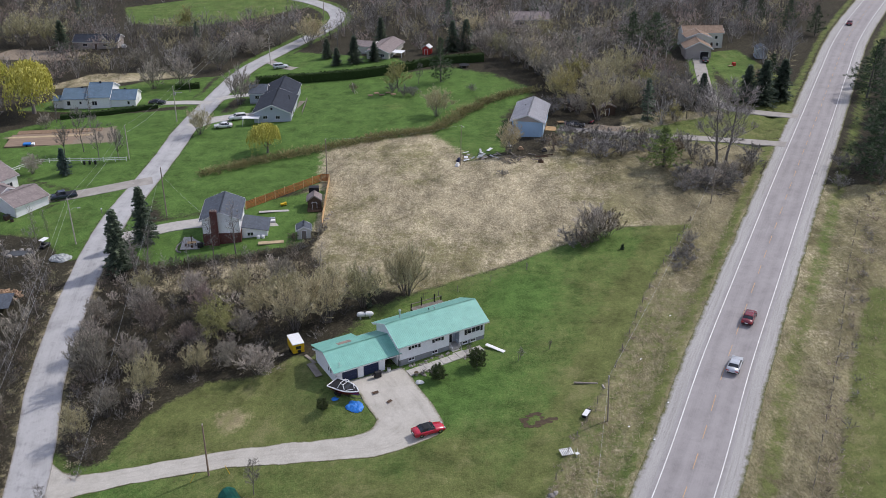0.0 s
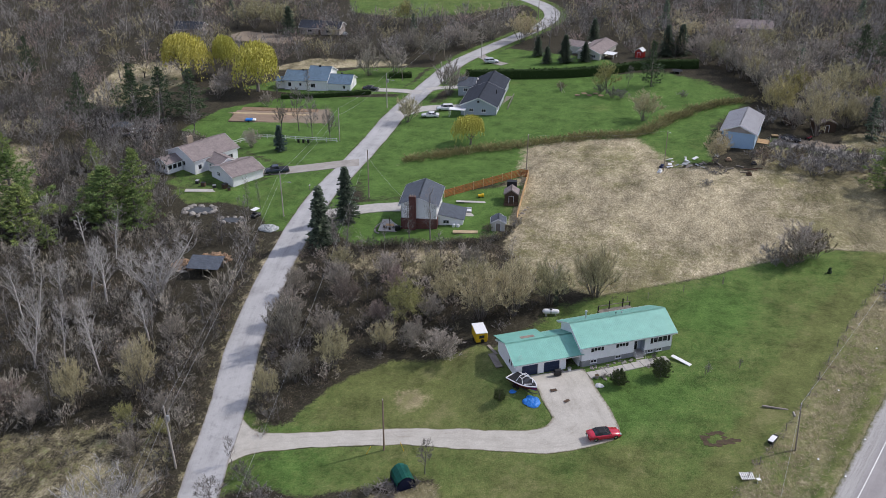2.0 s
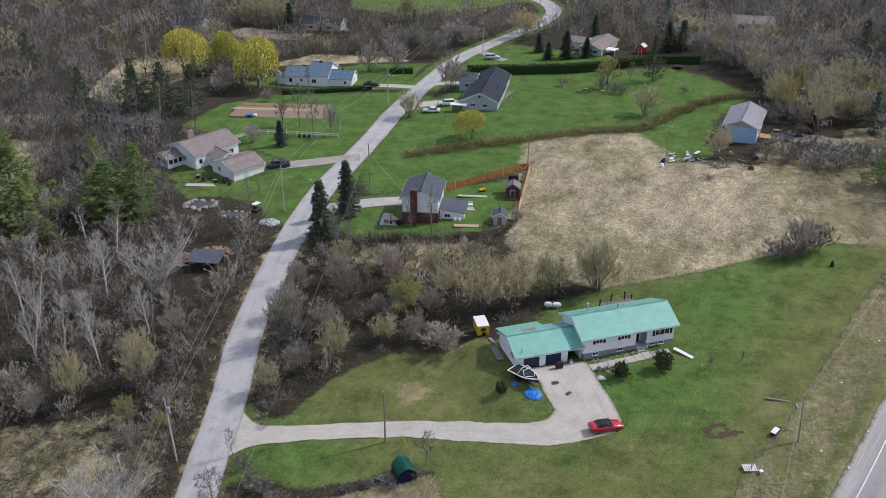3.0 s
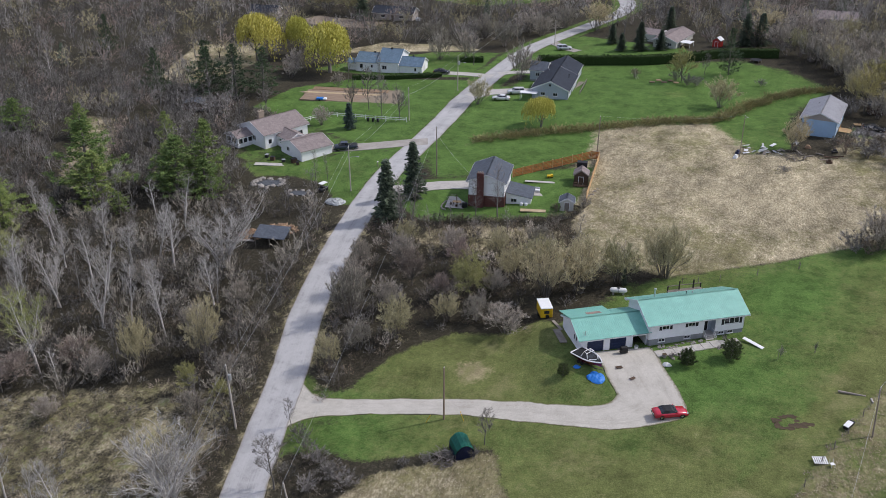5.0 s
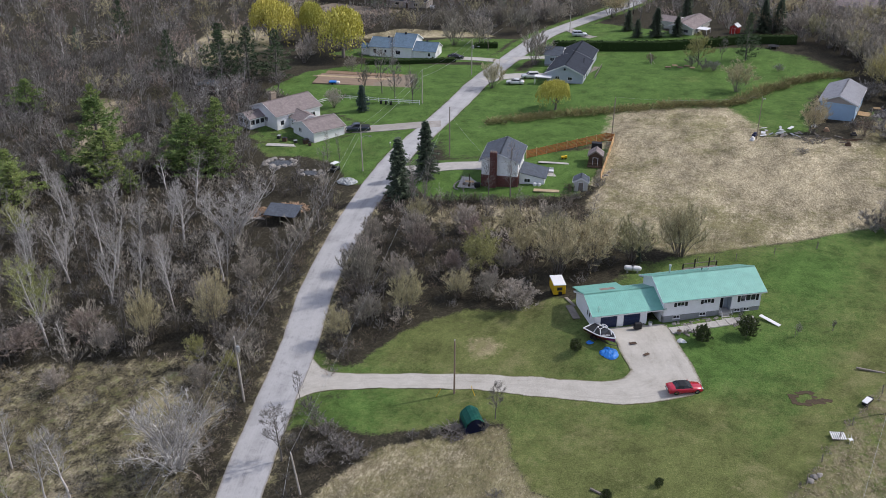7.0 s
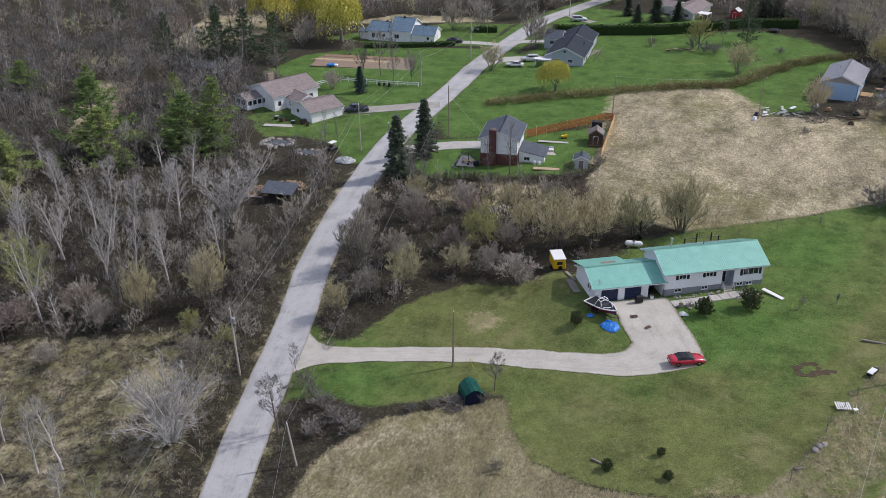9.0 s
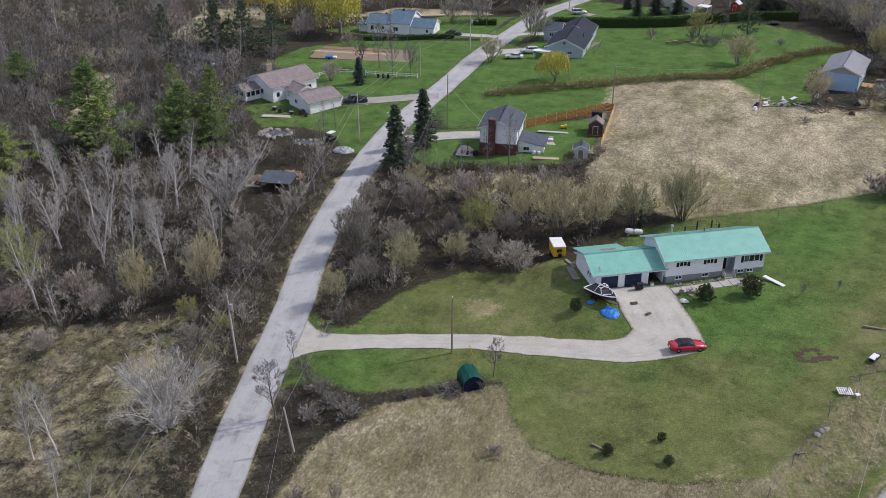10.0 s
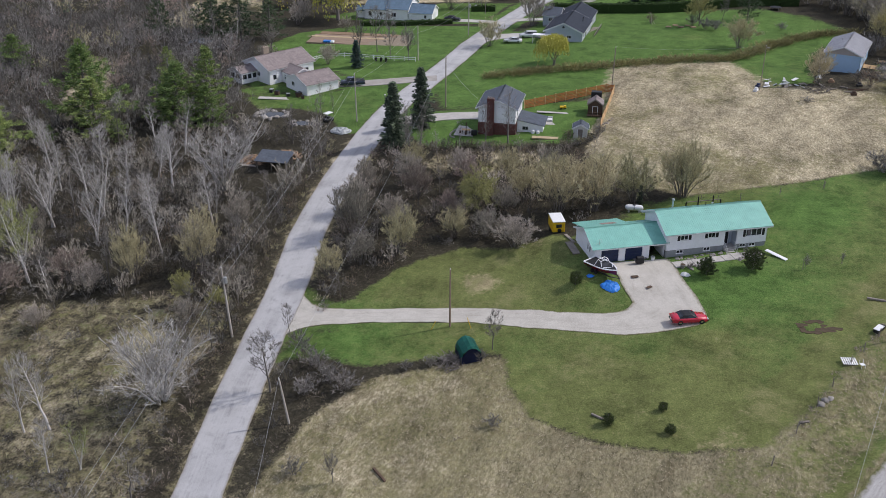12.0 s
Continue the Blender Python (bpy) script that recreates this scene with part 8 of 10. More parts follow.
            bm.faces.new((a[i], a[(i + 1) % n], b[(i + 1) % n], b[i]))
    bm.faces.new(list(reversed(rings[0])))
    bm.faces.new(rings[-1])
    bmesh.ops.recalc_face_normals(bm, faces=bm.faces)


def smooth_part(ob):
    ob.data.shade_smooth()
    return ob


def car(label, x, y, turn, colour, kind="sedan", top=None, group="", z=None, scale=1.0):
    """A car with its nose along +x: body, glass house, roof, four wheels, lights and bumpers."""
    L, W = (4.75, 1.86) if kind != "truck" else (5.7, 2.0)
    nose = {"sedan": 0.92, "coupe": 0.9, "suv": 1.08, "truck": 1.15}[kind]
    deck = {"sedan": 1.0, "coupe": 0.98, "suv": 1.15, "truck": 1.15}[kind]
    high = {"sedan": 1.43, "coupe": 1.36, "suv": 1.7, "truck": 1.85}[kind]
    ob = thing("car" if kind != "truck" else "pickup_truck", label, "car" if kind != "truck" else "truck", group, at=Matrix.LocRotScale((x, y, (gz(x, y) if z is None else z) + 0.06), Euler((0, 0, radians(turn))), (scale, scale, scale)))
    paint_mat = M[colour]
    xs = [-L / 2, -L / 2 + 0.12, -L / 2 + 0.5, -0.9, 0.6, L / 2 - 1.2, L / 2 - 0.4, L / 2 - 0.08, L / 2]
    hs = [0.72, deck - 0.06, deck, deck - 0.02, nose + 0.04, nose, nose - 0.1, 0.68, 0.55]
    ws = [0.8, 0.93, 0.98, 1.0, 1.0, 0.99, 0.95, 0.86, 0.76]
    secs = []
    for a, h, w in zip(xs, hs, ws):
        hw = W / 2 * w
        secs.append([(a, -hw * 0.95, 0.28), (a, -hw, 0.5), (a, -hw, h - 0.16), (a, -hw * 0.88, h), (a, 0, h + 0.03), (a, hw * 0.88, h), (a, hw, h - 0.16), (a, hw, 0.5), (a, hw * 0.95, 0.28)])
    bm = bmesh.new()
    loft(bm, secs)
    smooth_part(part("body", bm, paint_mat, ob))
    cab = {"sedan": (-1.65, -1.0, 0.25, 1.05), "coupe": (-1.55, -0.95, 0.1, 0.85), "suv": (-2.2, -1.95, 0.35, 1.05), "truck": (-0.5, -0.35, 0.95, 1.55)}[kind]
    b0 = deck - 0.05
    cw = W / 2 * 0.9

    def ring(a, h, w):
        return [(a, -cw, b0), (a, -cw * w, h), (a, cw * w, h), (a, cw, b0)]
    bm = bmesh.new()
    loft(bm, [ring(cab[0], b0 + 0.02, 0.99), ring(cab[1], high - 0.05, 0.8), ring(cab[2], high - 0.05, 0.8), ring(cab[3], b0 + 0.02, 0.99)])
    part("window_glass", bm, M["glass"], ob, "dark car windows")
    bm = bmesh.new()
    tw = cw * 0.8
    loft(bm, [[(cab[1] - 0.1, -tw, high - 0.1), (cab[1] - 0.1, tw, high - 0.1), (cab[1] - 0.1, tw * 0.9, high - 0.06), (cab[1] - 0.1, -tw * 0.9, high - 0.06)],
              [(cab[1] + 0.1, -tw - 0.02, high - 0.07), (cab[1] + 0.1, tw + 0.02, high - 0.07), (cab[1] + 0.1, tw * 0.9, high), (cab[1] + 0.1, -tw * 0.9, high)],
              [(cab[2] - 0.1, -tw - 0.02, high - 0.07), (cab[2] - 0.1, tw + 0.02, high - 0.07), (cab[2] - 0.1, tw * 0.9, high), (cab[2] - 0.1, -tw * 0.9, high)],
              [(cab[2] + 0.12, -tw, high - 0.12), (cab[2] + 0.12, tw, high - 0.12), (cab[2] + 0.12, tw * 0.9, high - 0.08), (cab[2] + 0.12, -tw * 0.9, high - 0.08)]])
    for s in (-1, 1):
        for a, b in ((cab[0], cab[1]), (cab[3], cab[2])):
            add_tube(bm, [(a, s * cw * 1.0, b0), (b, s * cw * 0.81, high - 0.07)], 0.045, 5)
        add_tube(bm, [((cab[1] + cab[2]) / 2, s * cw * 1.0, b0), ((cab[1] + cab[2]) / 2, s * cw * 0.81, high - 0.07)], 0.04, 5)
    if top == "black":
        for s in (-1, 1):
            bm.faces.new([bm.verts.new(v) for v in ((cab[0] + 0.05, s * cw, b0 + 0.03), (cab[1] - 0.1, s * cw * 0.82, high - 0.08), (cab[1] + 0.5, s * cw * 0.83, high - 0.08), (cab[1] + 0.35, s * cw * 1.01, b0 + 0.03))])
    part("roof", bm, M["black"] if top == "black" else paint_mat, ob, "black fabric soft top" if top == "black" else "")
    for sx in (-L * 0.29, L * 0.31):
        for sy in (-1, 1):
            yy = sy * (W / 2 - 0.1)
            bm = bmesh.new()
            prof = [(-0.11, 0.2), (-0.11, 0.31), (-0.07, 0.34), (0.07, 0.34), (0.11, 0.31), (0.11, 0.2)]
            rr = [[bm.verts.new((sx + r * math.cos(t), yy + o, 0.34 + r * math.sin(t))) for o, r in prof] for t in (2 * math.pi * k / 14 for k in range(14))]
            for k in range(14):
                for i in range(len(prof)):
                    bm.faces.new((rr[k][i], rr[(k + 1) % 14][i], rr[(k + 1) % 14][(i + 1) % len(prof)], rr[k][(i + 1) % len(prof)]))
            bmesh.ops.recalc_face_normals(bm, faces=bm.faces)
            ty = part("wheel", bm, M["rubber"], ob)
            bm = tube([(sx, yy - 0.06, 0.34), (sx, yy + 0.06, 0.34)], 0.2, 12)
            for k in range(5):
                t = 2 * math.pi * k / 5
                add_tube(bm, [(sx, yy + sy * 0.075, 0.34), (sx + 0.19 * math.cos(t), yy + sy * 0.07, 0.34 + 0.19 * math.sin(t))], 0.025, 4)
            part("rim", bm, M["chrome"], ty)
    for sy in (-1, 1):
        part("headlight", box((L / 2 - 0.28, sy * 0.62 - 0.2, 0.6), (L / 2 - 0.03, sy * 0.62 + 0.2, 0.74), 0.03), M["galv"], ob, "clear headlight")
        part("tail_light", box((-L / 2 - 0.01, sy * 0.66 - 0.2, 0.68), (-L / 2 + 0.2, sy * 0.66 + 0.2, 0.84), 0.03), M["red"], ob, "red tail light")
        part("mirror", box((cab[3] - 0.3, sy * (W / 2 + 0.02) - 0.08, b0 + 0.02), (cab[3] - 0.16, sy * (W / 2 + 0.02) + 0.08, b0 + 0.16), 0.02), paint_mat, ob)
    part("bumper", box((L / 2 - 0.06, -0.7, 0.3), (L / 2 + 0.05, 0.7, 0.5), 0.03), M["black"], ob)
    part("bumper", box((-L / 2 - 0.05, -0.75, 0.32), (-L / 2 + 0.06, 0.75, 0.52), 0.03), M["black"], ob)
    part("number_plate", box((-L / 2 - 0.065, -0.26, 0.54), (-L / 2 - 0.03, 0.26, 0.66)), M["white"], ob, "blank pale number plate")
    if kind == "truck":
        bm = bmesh.new()
        add_box(bm, (-L / 2 + 0.1, -0.85, deck - 0.02), (-0.6, 0.85, deck + 0.06), 0.02)
        part("bed_cover", bm, M["black"], ob, "black truck bed cover")
    return ob


M["car_red"] = paint("red_car_paint", (0.5, 0.015, 0.045))
M["car_maroon"] = paint("maroon_car_paint", (0.17, 0.012, 0.025))
M["car_white"] = paint("white_car_paint", (0.72, 0.73, 0.75))
M["car_silver"] = paint("silver_car_paint", (0.55, 0.58, 0.62), 0.3, 0.6, 0.3)
M["car_black"] = paint("black_car_paint", (0.014, 0.015, 0.018))
M["car_navy"] = paint("dark_blue_car_paint", (0.02, 0.028, 0.045))
car("red convertible coupe with a black soft top on the driveway", -1.7, 112.35, 24, "car_red", "coupe", "black")
hdir = math.degrees(math.atan2(1, 0.465))
car("dark red sedan driving on the highway", 50.4, 137, hdir - 2, "car_maroon", "sedan", group="cars on the highway")
car("silver-white sedan following in the highway's lane", 44.6, 123.9, hdir - 1, "car_silver", "sedan", group="cars on the highway")
car("small red car far off on the highway", 139.8, 332.4, hdir, "car_maroon", "sedan", group="cars on the highway")
car("white sedan parked on grass by the driveway", -57.0, 241.0, 190, "car_white", "sedan", group="cars at the grey house")
car("white sport utility car on the concrete driveway", -54.4, 247.4, 200, "car_white", "suv", group="cars at the grey house")
car("dark pickup truck parked beside the garage", -83.4, 197.0, 208, "car_navy", "truck")
car("black sedan parked on the gravel yard", 33.2, 229.6, -6, "car_black", "sedan")
car("silver sport utility car near the cedar hedge", -50.6, 298.4, 22, "car_silver", "suv")
car("dark car parked at the end of the driveway", -80.6, 264.6, 10, "car_black", "sedan")
car("black sport utility car beside the sheds", -126.5, 218.6, 20, "car_black", "suv", group="cars by the sheds")
car("grey car half hidden by the sheds", -131, 217.0, 70, "car_silver", "sedan", group="cars by the sheds")


# ---- around the green-roofed house ----
def boat():
    ob = thing("motor_boat", "black and white sport boat with a tower on its trailer", "boat", at=Matrix.LocRotScale((-14.2, 120.3, gz(-14.2, 120.3) + 0.08), Euler((0, 0, radians(-33))), (0.8, 1.02, 0.9)))
    L = 6.2
    secs, secs2, gun = [], [], []
    for i in range(9):
        t = i / 8
        a = -L / 2 + L * t
        w = 1.2 * (1 - max(0, (t - 0.45) / 0.55) ** 2.1) + 0.03
        keel = 0.55 + 0.55 * max(0, t - 0.6) ** 1.4
        top = 1.35 + 0.18 * t
        secs.append([(a, -w, top), (a, -w * 0.86, keel + 0.3), (a, 0, keel), (a, w * 0.86, keel + 0.3), (a, w, top)])
        gun.append((a, w, top))
    bm = bmesh.new()
    rings = [[bm.verts.new(p) for p in s] for s in secs]
    for r1, r2 in zip(rings, rings[1:]):
        for k in range(4):
            bm.faces.new((r1[k], r1[k + 1], r2[k + 1], r2[k]))
    bm.faces.new(rings[0])
    smooth_part(part("hull", bm, M["car_maroon"], ob, "dark red and black hull"))
    bm = bmesh.new()
    for s in (-1, 1):
        add_tube(bm, [(a, s * w, z + 0.02) for a, w, z in gun], 0.1, 6)
    add_tube(bm, [(-L / 2, -1.2, 1.38), (-L / 2, 1.2, 1.38)], 0.1, 6)
    part("gunwale", bm, M["white"], ob, "white gunwale")
    bm = bmesh.new()
    rows = [[bm.verts.new((a, w * k, z - 0.1 + 0.16 * (1 - k * k) * (0.4 + (a + L / 2) / L))) for k in (-0.97, -0.5, 0, 0.5, 0.97)] for a, w, z in gun]
    for r1, r2 in zip(rows, rows[1:]):
        for k in range(4):
            bm.faces.new((r1[k], r1[k + 1], r2[k + 1], r2[k]))
    smooth_part(part("cover", bm, M["black"], ob, "black fitted boat cover"))
    bm = bmesh.new()
    for s in (-1, 1):
        add_tube(bm, [(0.6, s * 0.85, 1.5), (0.2, s * 0.7, 2.3), (-0.5, s * 0.65, 2.4), (-0.9, s * 0.95, 1.45)], 0.06, 6)
    add_tube(bm, [(0.2, -0.7, 2.3), (0.2, 0.7, 2.3)], 0.06, 6)
    add_tube(bm, [(-0.5, -0.65, 2.4), (-0.5, 0.65, 2.4)], 0.06, 6)
    for s in (-1, 1):
        add_tube(bm, [(1.0, s * 0.9, 1.6), (2.0, s * 0.15, 1.72)], 0.07, 5)
    part("tower", bm, M["white"], ob, "white wakeboard tower and stripes")
    bm = bmesh.new()
    loft(bm, [[(0.7, -0.85, 1.5), (0.7, 0.85, 1.5), (0.4, 0.7, 1.95), (0.4, -0.7, 1.95)], [(0.78, -0.85, 1.5), (0.78, 0.85, 1.5), (0.44, 0.7, 1.96), (0.44, -0.7, 1.96)]])
    part("windscreen", bm, M["glass"], ob)
    bm = bmesh.new()
    for s in (-0.7, 0.7):
        add_box(bm, (-2.8, s - 0.06, 0.42), (2.4, s + 0.06, 0.54), 0.01)
    add_tube(bm, [(2.3, 0.7, 0.48), (3.9, 0, 0.45)], 0.06, 6)
    add_tube(bm, [(2.3, -0.7, 0.48), (3.9, 0, 0.45)], 0.06, 6)
    add_tube(bm, [(3.8, 0, 0.45), (3.8, 0, 0.0)], 0.05, 6)
    for a in (-2.4, -0.8, 1.0):
        add_box(bm, (a - 0.06, -0.76, 0.44), (a + 0.06, 0.76, 0.52))
    tr = part("trailer", bm, M["dark_metal"], ob, "dark steel boat trailer")
    for a in (-1.3, -0.5):
        for s in (-1, 1):
            part("wheel", tube([(a, s * 0.85, 0.33), (a, s * 1.07, 0.33)], 0.33, 14), M["rubber"], tr)
    return ob


boat()


def crumpled_tarp(name, label, x, y, r, h, material, seed, squash=0.7):
    bm = bmesh.new()
    n, m = 26, 10
    rows = []
    for i in range(m + 1):
        k = i / m
        row = []
        for j in range(n):
            t = 2 * math.pi * j / n
            rr = r * k * (1 + 0.32 * noise.noise((math.cos(t) * 1.4, math.sin(t) * 1.4, seed)))
            px, py = math.cos(t) * rr, math.sin(t) * rr * squash
            q = h * (1 - k) ** 0.6 + 0.3 * h * noise.noise((px * 2.2, py * 2.2, seed + 3)) + 0.15 * h * noise.noise((px * 6, py * 6, seed + 7))
            row.append(bm.verts.new((px, py, gz(x + px, y + py) - gz(x, y) + max(0.03, q + 0.06))))
        rows.append(row)
    for a, b in zip(rows, rows[1:]):
        for j in range(n):
            f = [a[j], a[(j + 1) % n], b[(j + 1) % n], b[j]]
            bm.faces.new(f)
    bmesh.ops.remove_doubles(bm, verts=bm.verts, dist=0.001)
    bmesh.ops.recalc_face_normals(bm, faces=bm.faces)
    me = bpy.data.meshes.new(name)
    bm.to_mesh(me)
    bm.free()
    me.materials.append(M[material])
    ob = new(name, me)
    ob.location = (x, y, gz(x, y))
    return tagged(ob, label, "tarp")


crumpled_tarp("tarpaulin", "crumpled bright blue tarpaulin beside the boat", -12.6, 118.0, 1.35, 0.5, "tarp_blue", 1, 0.8)
crumpled_tarp("tarpaulin", "small blue scrap of tarpaulin on grass", -15.7, 119.2, 0.55, 0.12, "tarp_blue", 2)
crumpled_tarp("tarpaulin", "grey tarpaulin heap beside the road", -74.4, 169.0, 2.4, 0.9, "tarp_grey", 3, 0.6)
crumpled_tarp("plastic_bag", "pale green plastic bag at the drive's edge", -3.2, 123.6, 0.65, 0.45, "line_white", 4)


def camper():
    ob = thing("camper_trailer", "small yellow box trailer with a white roof", "trailer", at=pose(-23.4, 133.4, gz(-23.4, 133.4), 0, 0, 24))
    b = part("body", box((-0.95, -1.6, 0.5), (0.95, 1.6, 2.15), 0.06), M["yellow"], ob, "yellow trailer body")
    part("roof", box((-1.0, -1.7, 2.15), (1.0, 1.7, 2.3), 0.05), M["white"], ob, "white trailer roof")
    part("window", box((-0.42, -1.63, 1.25), (0.42, -1.595, 1.8), 0.01), M["glass"], b, "dark end window")
    part("spare_wheel", tube([(0.1, -1.6, 0.8), (0.1, -1.78, 0.8)], 0.3, 14), M["rubber"], b)
    for s in (-1, 1):
        part("wheel", tube([(s * 0.95, 0, 0.3), (s * 1.12, 0, 0.3)], 0.3, 14), M["rubber"], ob)
    part("drawbar", tube([(-0.6, 1.6, 0.5), (0, 2.6, 0.45), (0.6, 1.6, 0.5)], 0.05, 6), M["dark_metal"], ob)
    part("chassis", box((-0.85, -1.5, 0.36), (0.85, 1.5, 0.5)), M["dark_metal"], ob)


camper()


def propane_tank():
    ob = thing("propane_tank", "white horizontal propane tank on block feet", "tank", at=Matrix.LocRotScale((-12.9, 143.0, gz(-12.9, 143.0)), Euler((0, 0, radians(8))), (0.9, 0.9, 0.9)))
    prof = [(-1.6, 0.02), (-1.56, 0.2), (-1.42, 0.38), (-1.2, 0.47), (-0.95, 0.5), (0.95, 0.5), (1.2, 0.47), (1.42, 0.38), (1.56, 0.2), (1.6, 0.02)]
    smooth_part(part("shell", tube([(a, 0, 0.8) for a, r in prof], [r for a, r in prof], 20), M["white"], ob))
    part("valve_cover", tube([(0, 0, 1.28), (0, 0, 1.42), (0, 0, 1.5)], [0.26, 0.26, 0.15], 14), M["dark_metal"], ob, "dark dome valve cover")
    part("strap", tube([(-0.12, 0, 0.8), (0.12, 0, 0.8)], 0.508, 20), M["galv"], ob)
    for a in (-0.9, 0.9):
        part("foot", box((a - 0.15, -0.4, -0.1), (a + 0.15, 0.4, 0.4), 0.01), M["concrete"], ob)


propane_tank()


def tarp_shelter():
    x, y = -27.7, 100.3
    ob = thing("tarp_shelter", "small shelter draped in green and navy tarpaulins", "shelter", at=pose(x, y, gz(x, y) - 0.1, 0, 0, 32))
    bm = bmesh.new()
    sec = [(-1.35, 0.9), (-1.15, 1.55), (-0.5, 2.1), (0, 2.25), (0.5, 2.1), (1.15, 1.55), (1.35, 0.9)]
    rows = [[bm.verts.new((px + 0.05 * noise.noise((px, py, 1)), py, pz + 0.08 * noise.noise((px * 2, py * 2, 4)))) for px, pz in sec] for py in np.linspace(-1.6, 1.6, 9)]
    for a, b in zip(rows, rows[1:]):
        for k in range(len(sec) - 1):
            bm.faces.new((a[k], a[k + 1], b[k + 1], b[k]))
    bmesh.ops.solidify(bm, geom=bm.faces[:], thickness=0.02)
    part("roof_tarp", bm, M["tarp_green"], ob, "green tarpaulin roof")
    bm = bmesh.new()
    for s in (-1, 1):
        bm.faces.new([bm.verts.new(p) for p in ((-1.32, s * 1.55, 0), (1.32, s * 1.55, 0), (1.3, s * 1.55, 0.95), (0.6, s * 1.55, 1.95), (0, s * 1.55, 2.15), (-0.6, s * 1.55, 1.95), (-1.3, s * 1.55, 0.95))])
        bm.faces.new([bm.verts.new(p) for p in ((s * 1.36, -1.55, 0), (s * 1.36, 1.55, 0), (s * 1.3, 1.55, 1.1), (s * 1.3, -1.55, 1.1))])
    bmesh.ops.solidify(bm, geom=bm.faces[:], thickness=0.02)
    part("side_tarp", bm, M["tarp_navy"], ob, "navy tarpaulin sides")
    for px in (-1.3, 1.3):
        for py in (-1.5, 1.5):
            part("post", tube([(px, py, 0), (px, py, 1.0)], 0.04, 6), M["old_wood"], ob)


tarp_shelter()


def brush_heap(x, y, r, h, n, seed, label):
    rng = random.Random(seed)
    bm = bmesh.new()
    for _ in range(n):
        a, k = rng.uniform(0, 6.283), math.sqrt(rng.random()) * r
        px, py = math.cos(a) * k, math.sin(a) * k
        z = h * (1 - (k / r) ** 2) * rng.random() + 0.05
        d = Vector((rng.gauss(0, 1), rng.gauss(0, 1), rng.gauss(0, 0.35))).normalized() * rng.uniform(0.5, 1.3)
        c = Vector((px, py, z))
        add_tube(bm, [c - d, c + jit(rng, 0.08), c + d], [0.045, 0.035, 0.02], 4, False)
    ob = new("brush_pile", mesh_from(bm, "brush_pile", M["bark"]))
    ob.location = (x, y, gz(x, y))
    return tagged(ob, label, "brush pile")


def mesh_from(bm, name, material):
    me = bpy.data.meshes.new(name)
    bm.to_mesh(me)
    bm.free()
    me.materials.append(material)
    return me


brush_heap(-29.6, 98.6, 1.8, 0.9, 90, 1, "heap of cut branches beside the shelter")
brush_heap(58, 189, 4.0, 1.6, 160, 2, "big heap of fallen grey branches under trees")
brush_heap(16, 208.5, 2.6, 0.8, 60, 3, "heap of sticks near the blue house")


def rough_board(name, label, x, y, turn, L, W, T, material, z=0.03, tilt=0.0, category="board"):
    ob = new(name, mesh_from(box((-L / 2, -W / 2, 0), (L / 2, W / 2, T), min(T, W) * 0.2), name, M[material]))
    ob.matrix_basis = pose(x, y, gz(x, y) + z, 0, tilt, turn)
    return tagged(ob, label, category)


rough_board("loading_ramp", "pale wooden ramp lying beside the garage", -19.6, 126.6, 118, 4.0, 1.1, 0.14, "old_wood", 0.06)
rough_board("plank", "grey plank lying beside the garage", -20.6, 129.6, 128, 3.0, 0.5, 0.08, "old_wood", 0.06)
rough_board("slide_board", "long white board sloping to the lawn", 8.7, 132.0, -30, 3.4, 0.7, 0.1, "white", 0.25, 6)
rough_board("door_mat", "dark mat on the gravel", -9.8, 121.0, 30, 1.0, 0.6, 0.04, "brown_wood", 0.1)
rough_board("door_mat", "dark mat on the gravel", -7.6, 119.4, 50, 0.9, 0.5, 0.04, "brown_wood", 0.1)


def local(a, b):
    """Plan place from metres along and behind the house's front."""
    c, s = math.cos(HOUSE_TURN), math.sin(HOUSE_TURN)
    return HOUSE_O.x + a * c - b * s, HOUSE_O.y + a * s + b * c


# front walk, flower bed with rocks, and small clutter
bed = pose(HOUSE_O.x, HOUSE_O.y, 0.36, 0, 0, 30.06)
walk_ob = thing("front_walk", "pale concrete walk along the house front", "walkway", at=bed, kind="structure")
for k in range(9):
    up = gz(*local(1.0 + k * 1.5, -2.3)) - 0.36
    part("slab", box((0.3 + k * 1.5, -3.1, up - 0.12), (1.77 + k * 1.5, -1.5, up + 0.1), 0.015), M["concrete"], walk_ob)
part("slab", box((8.9, -1.48, 0.1), (10.9, -1.2, 0.36), 0.015), M["concrete"], walk_ob)
RR = random.Random(5)


def rock_form(seed, r):
    rng = random.Random(seed)
    bm = bmesh.new()
    bmesh.ops.create_icosphere(bm, subdivisions=2, radius=r)
    for v in bm.verts:
        v.co *= 1 + 0.3 * noise.noise(v.co * (1.4 / r) + Vector((seed, 0, 0)))
        v.co.z *= 0.62
    return mesh_from(bm, "rock", M["rock"])


ROCKS = [rock_form(s, 0.3) for s in (1, 2, 3)]


def rock(x, y, s, label="grey field stone", group=""):
    ob = new("rock", ROCKS[RR.randrange(3)])
    ob.matrix_basis = Matrix.LocRotScale((x, y, gz(x, y) + 0.06 * s), Euler((0, 0, RR.uniform(0, 6.28))), (s, s * RR.uniform(0.7, 1.1), s))
    return tagged(ob, label, "rock", group)


for k in range(34):
    a = RR.uniform(0.2, 8.6)
    x, y = local(a, RR.uniform(-1.5, -0.35))
    rock(x, y, RR.uniform(0.4, 0.9), "grey stone in the foundation flower bed", "flower bed stones")
for k in range(14):
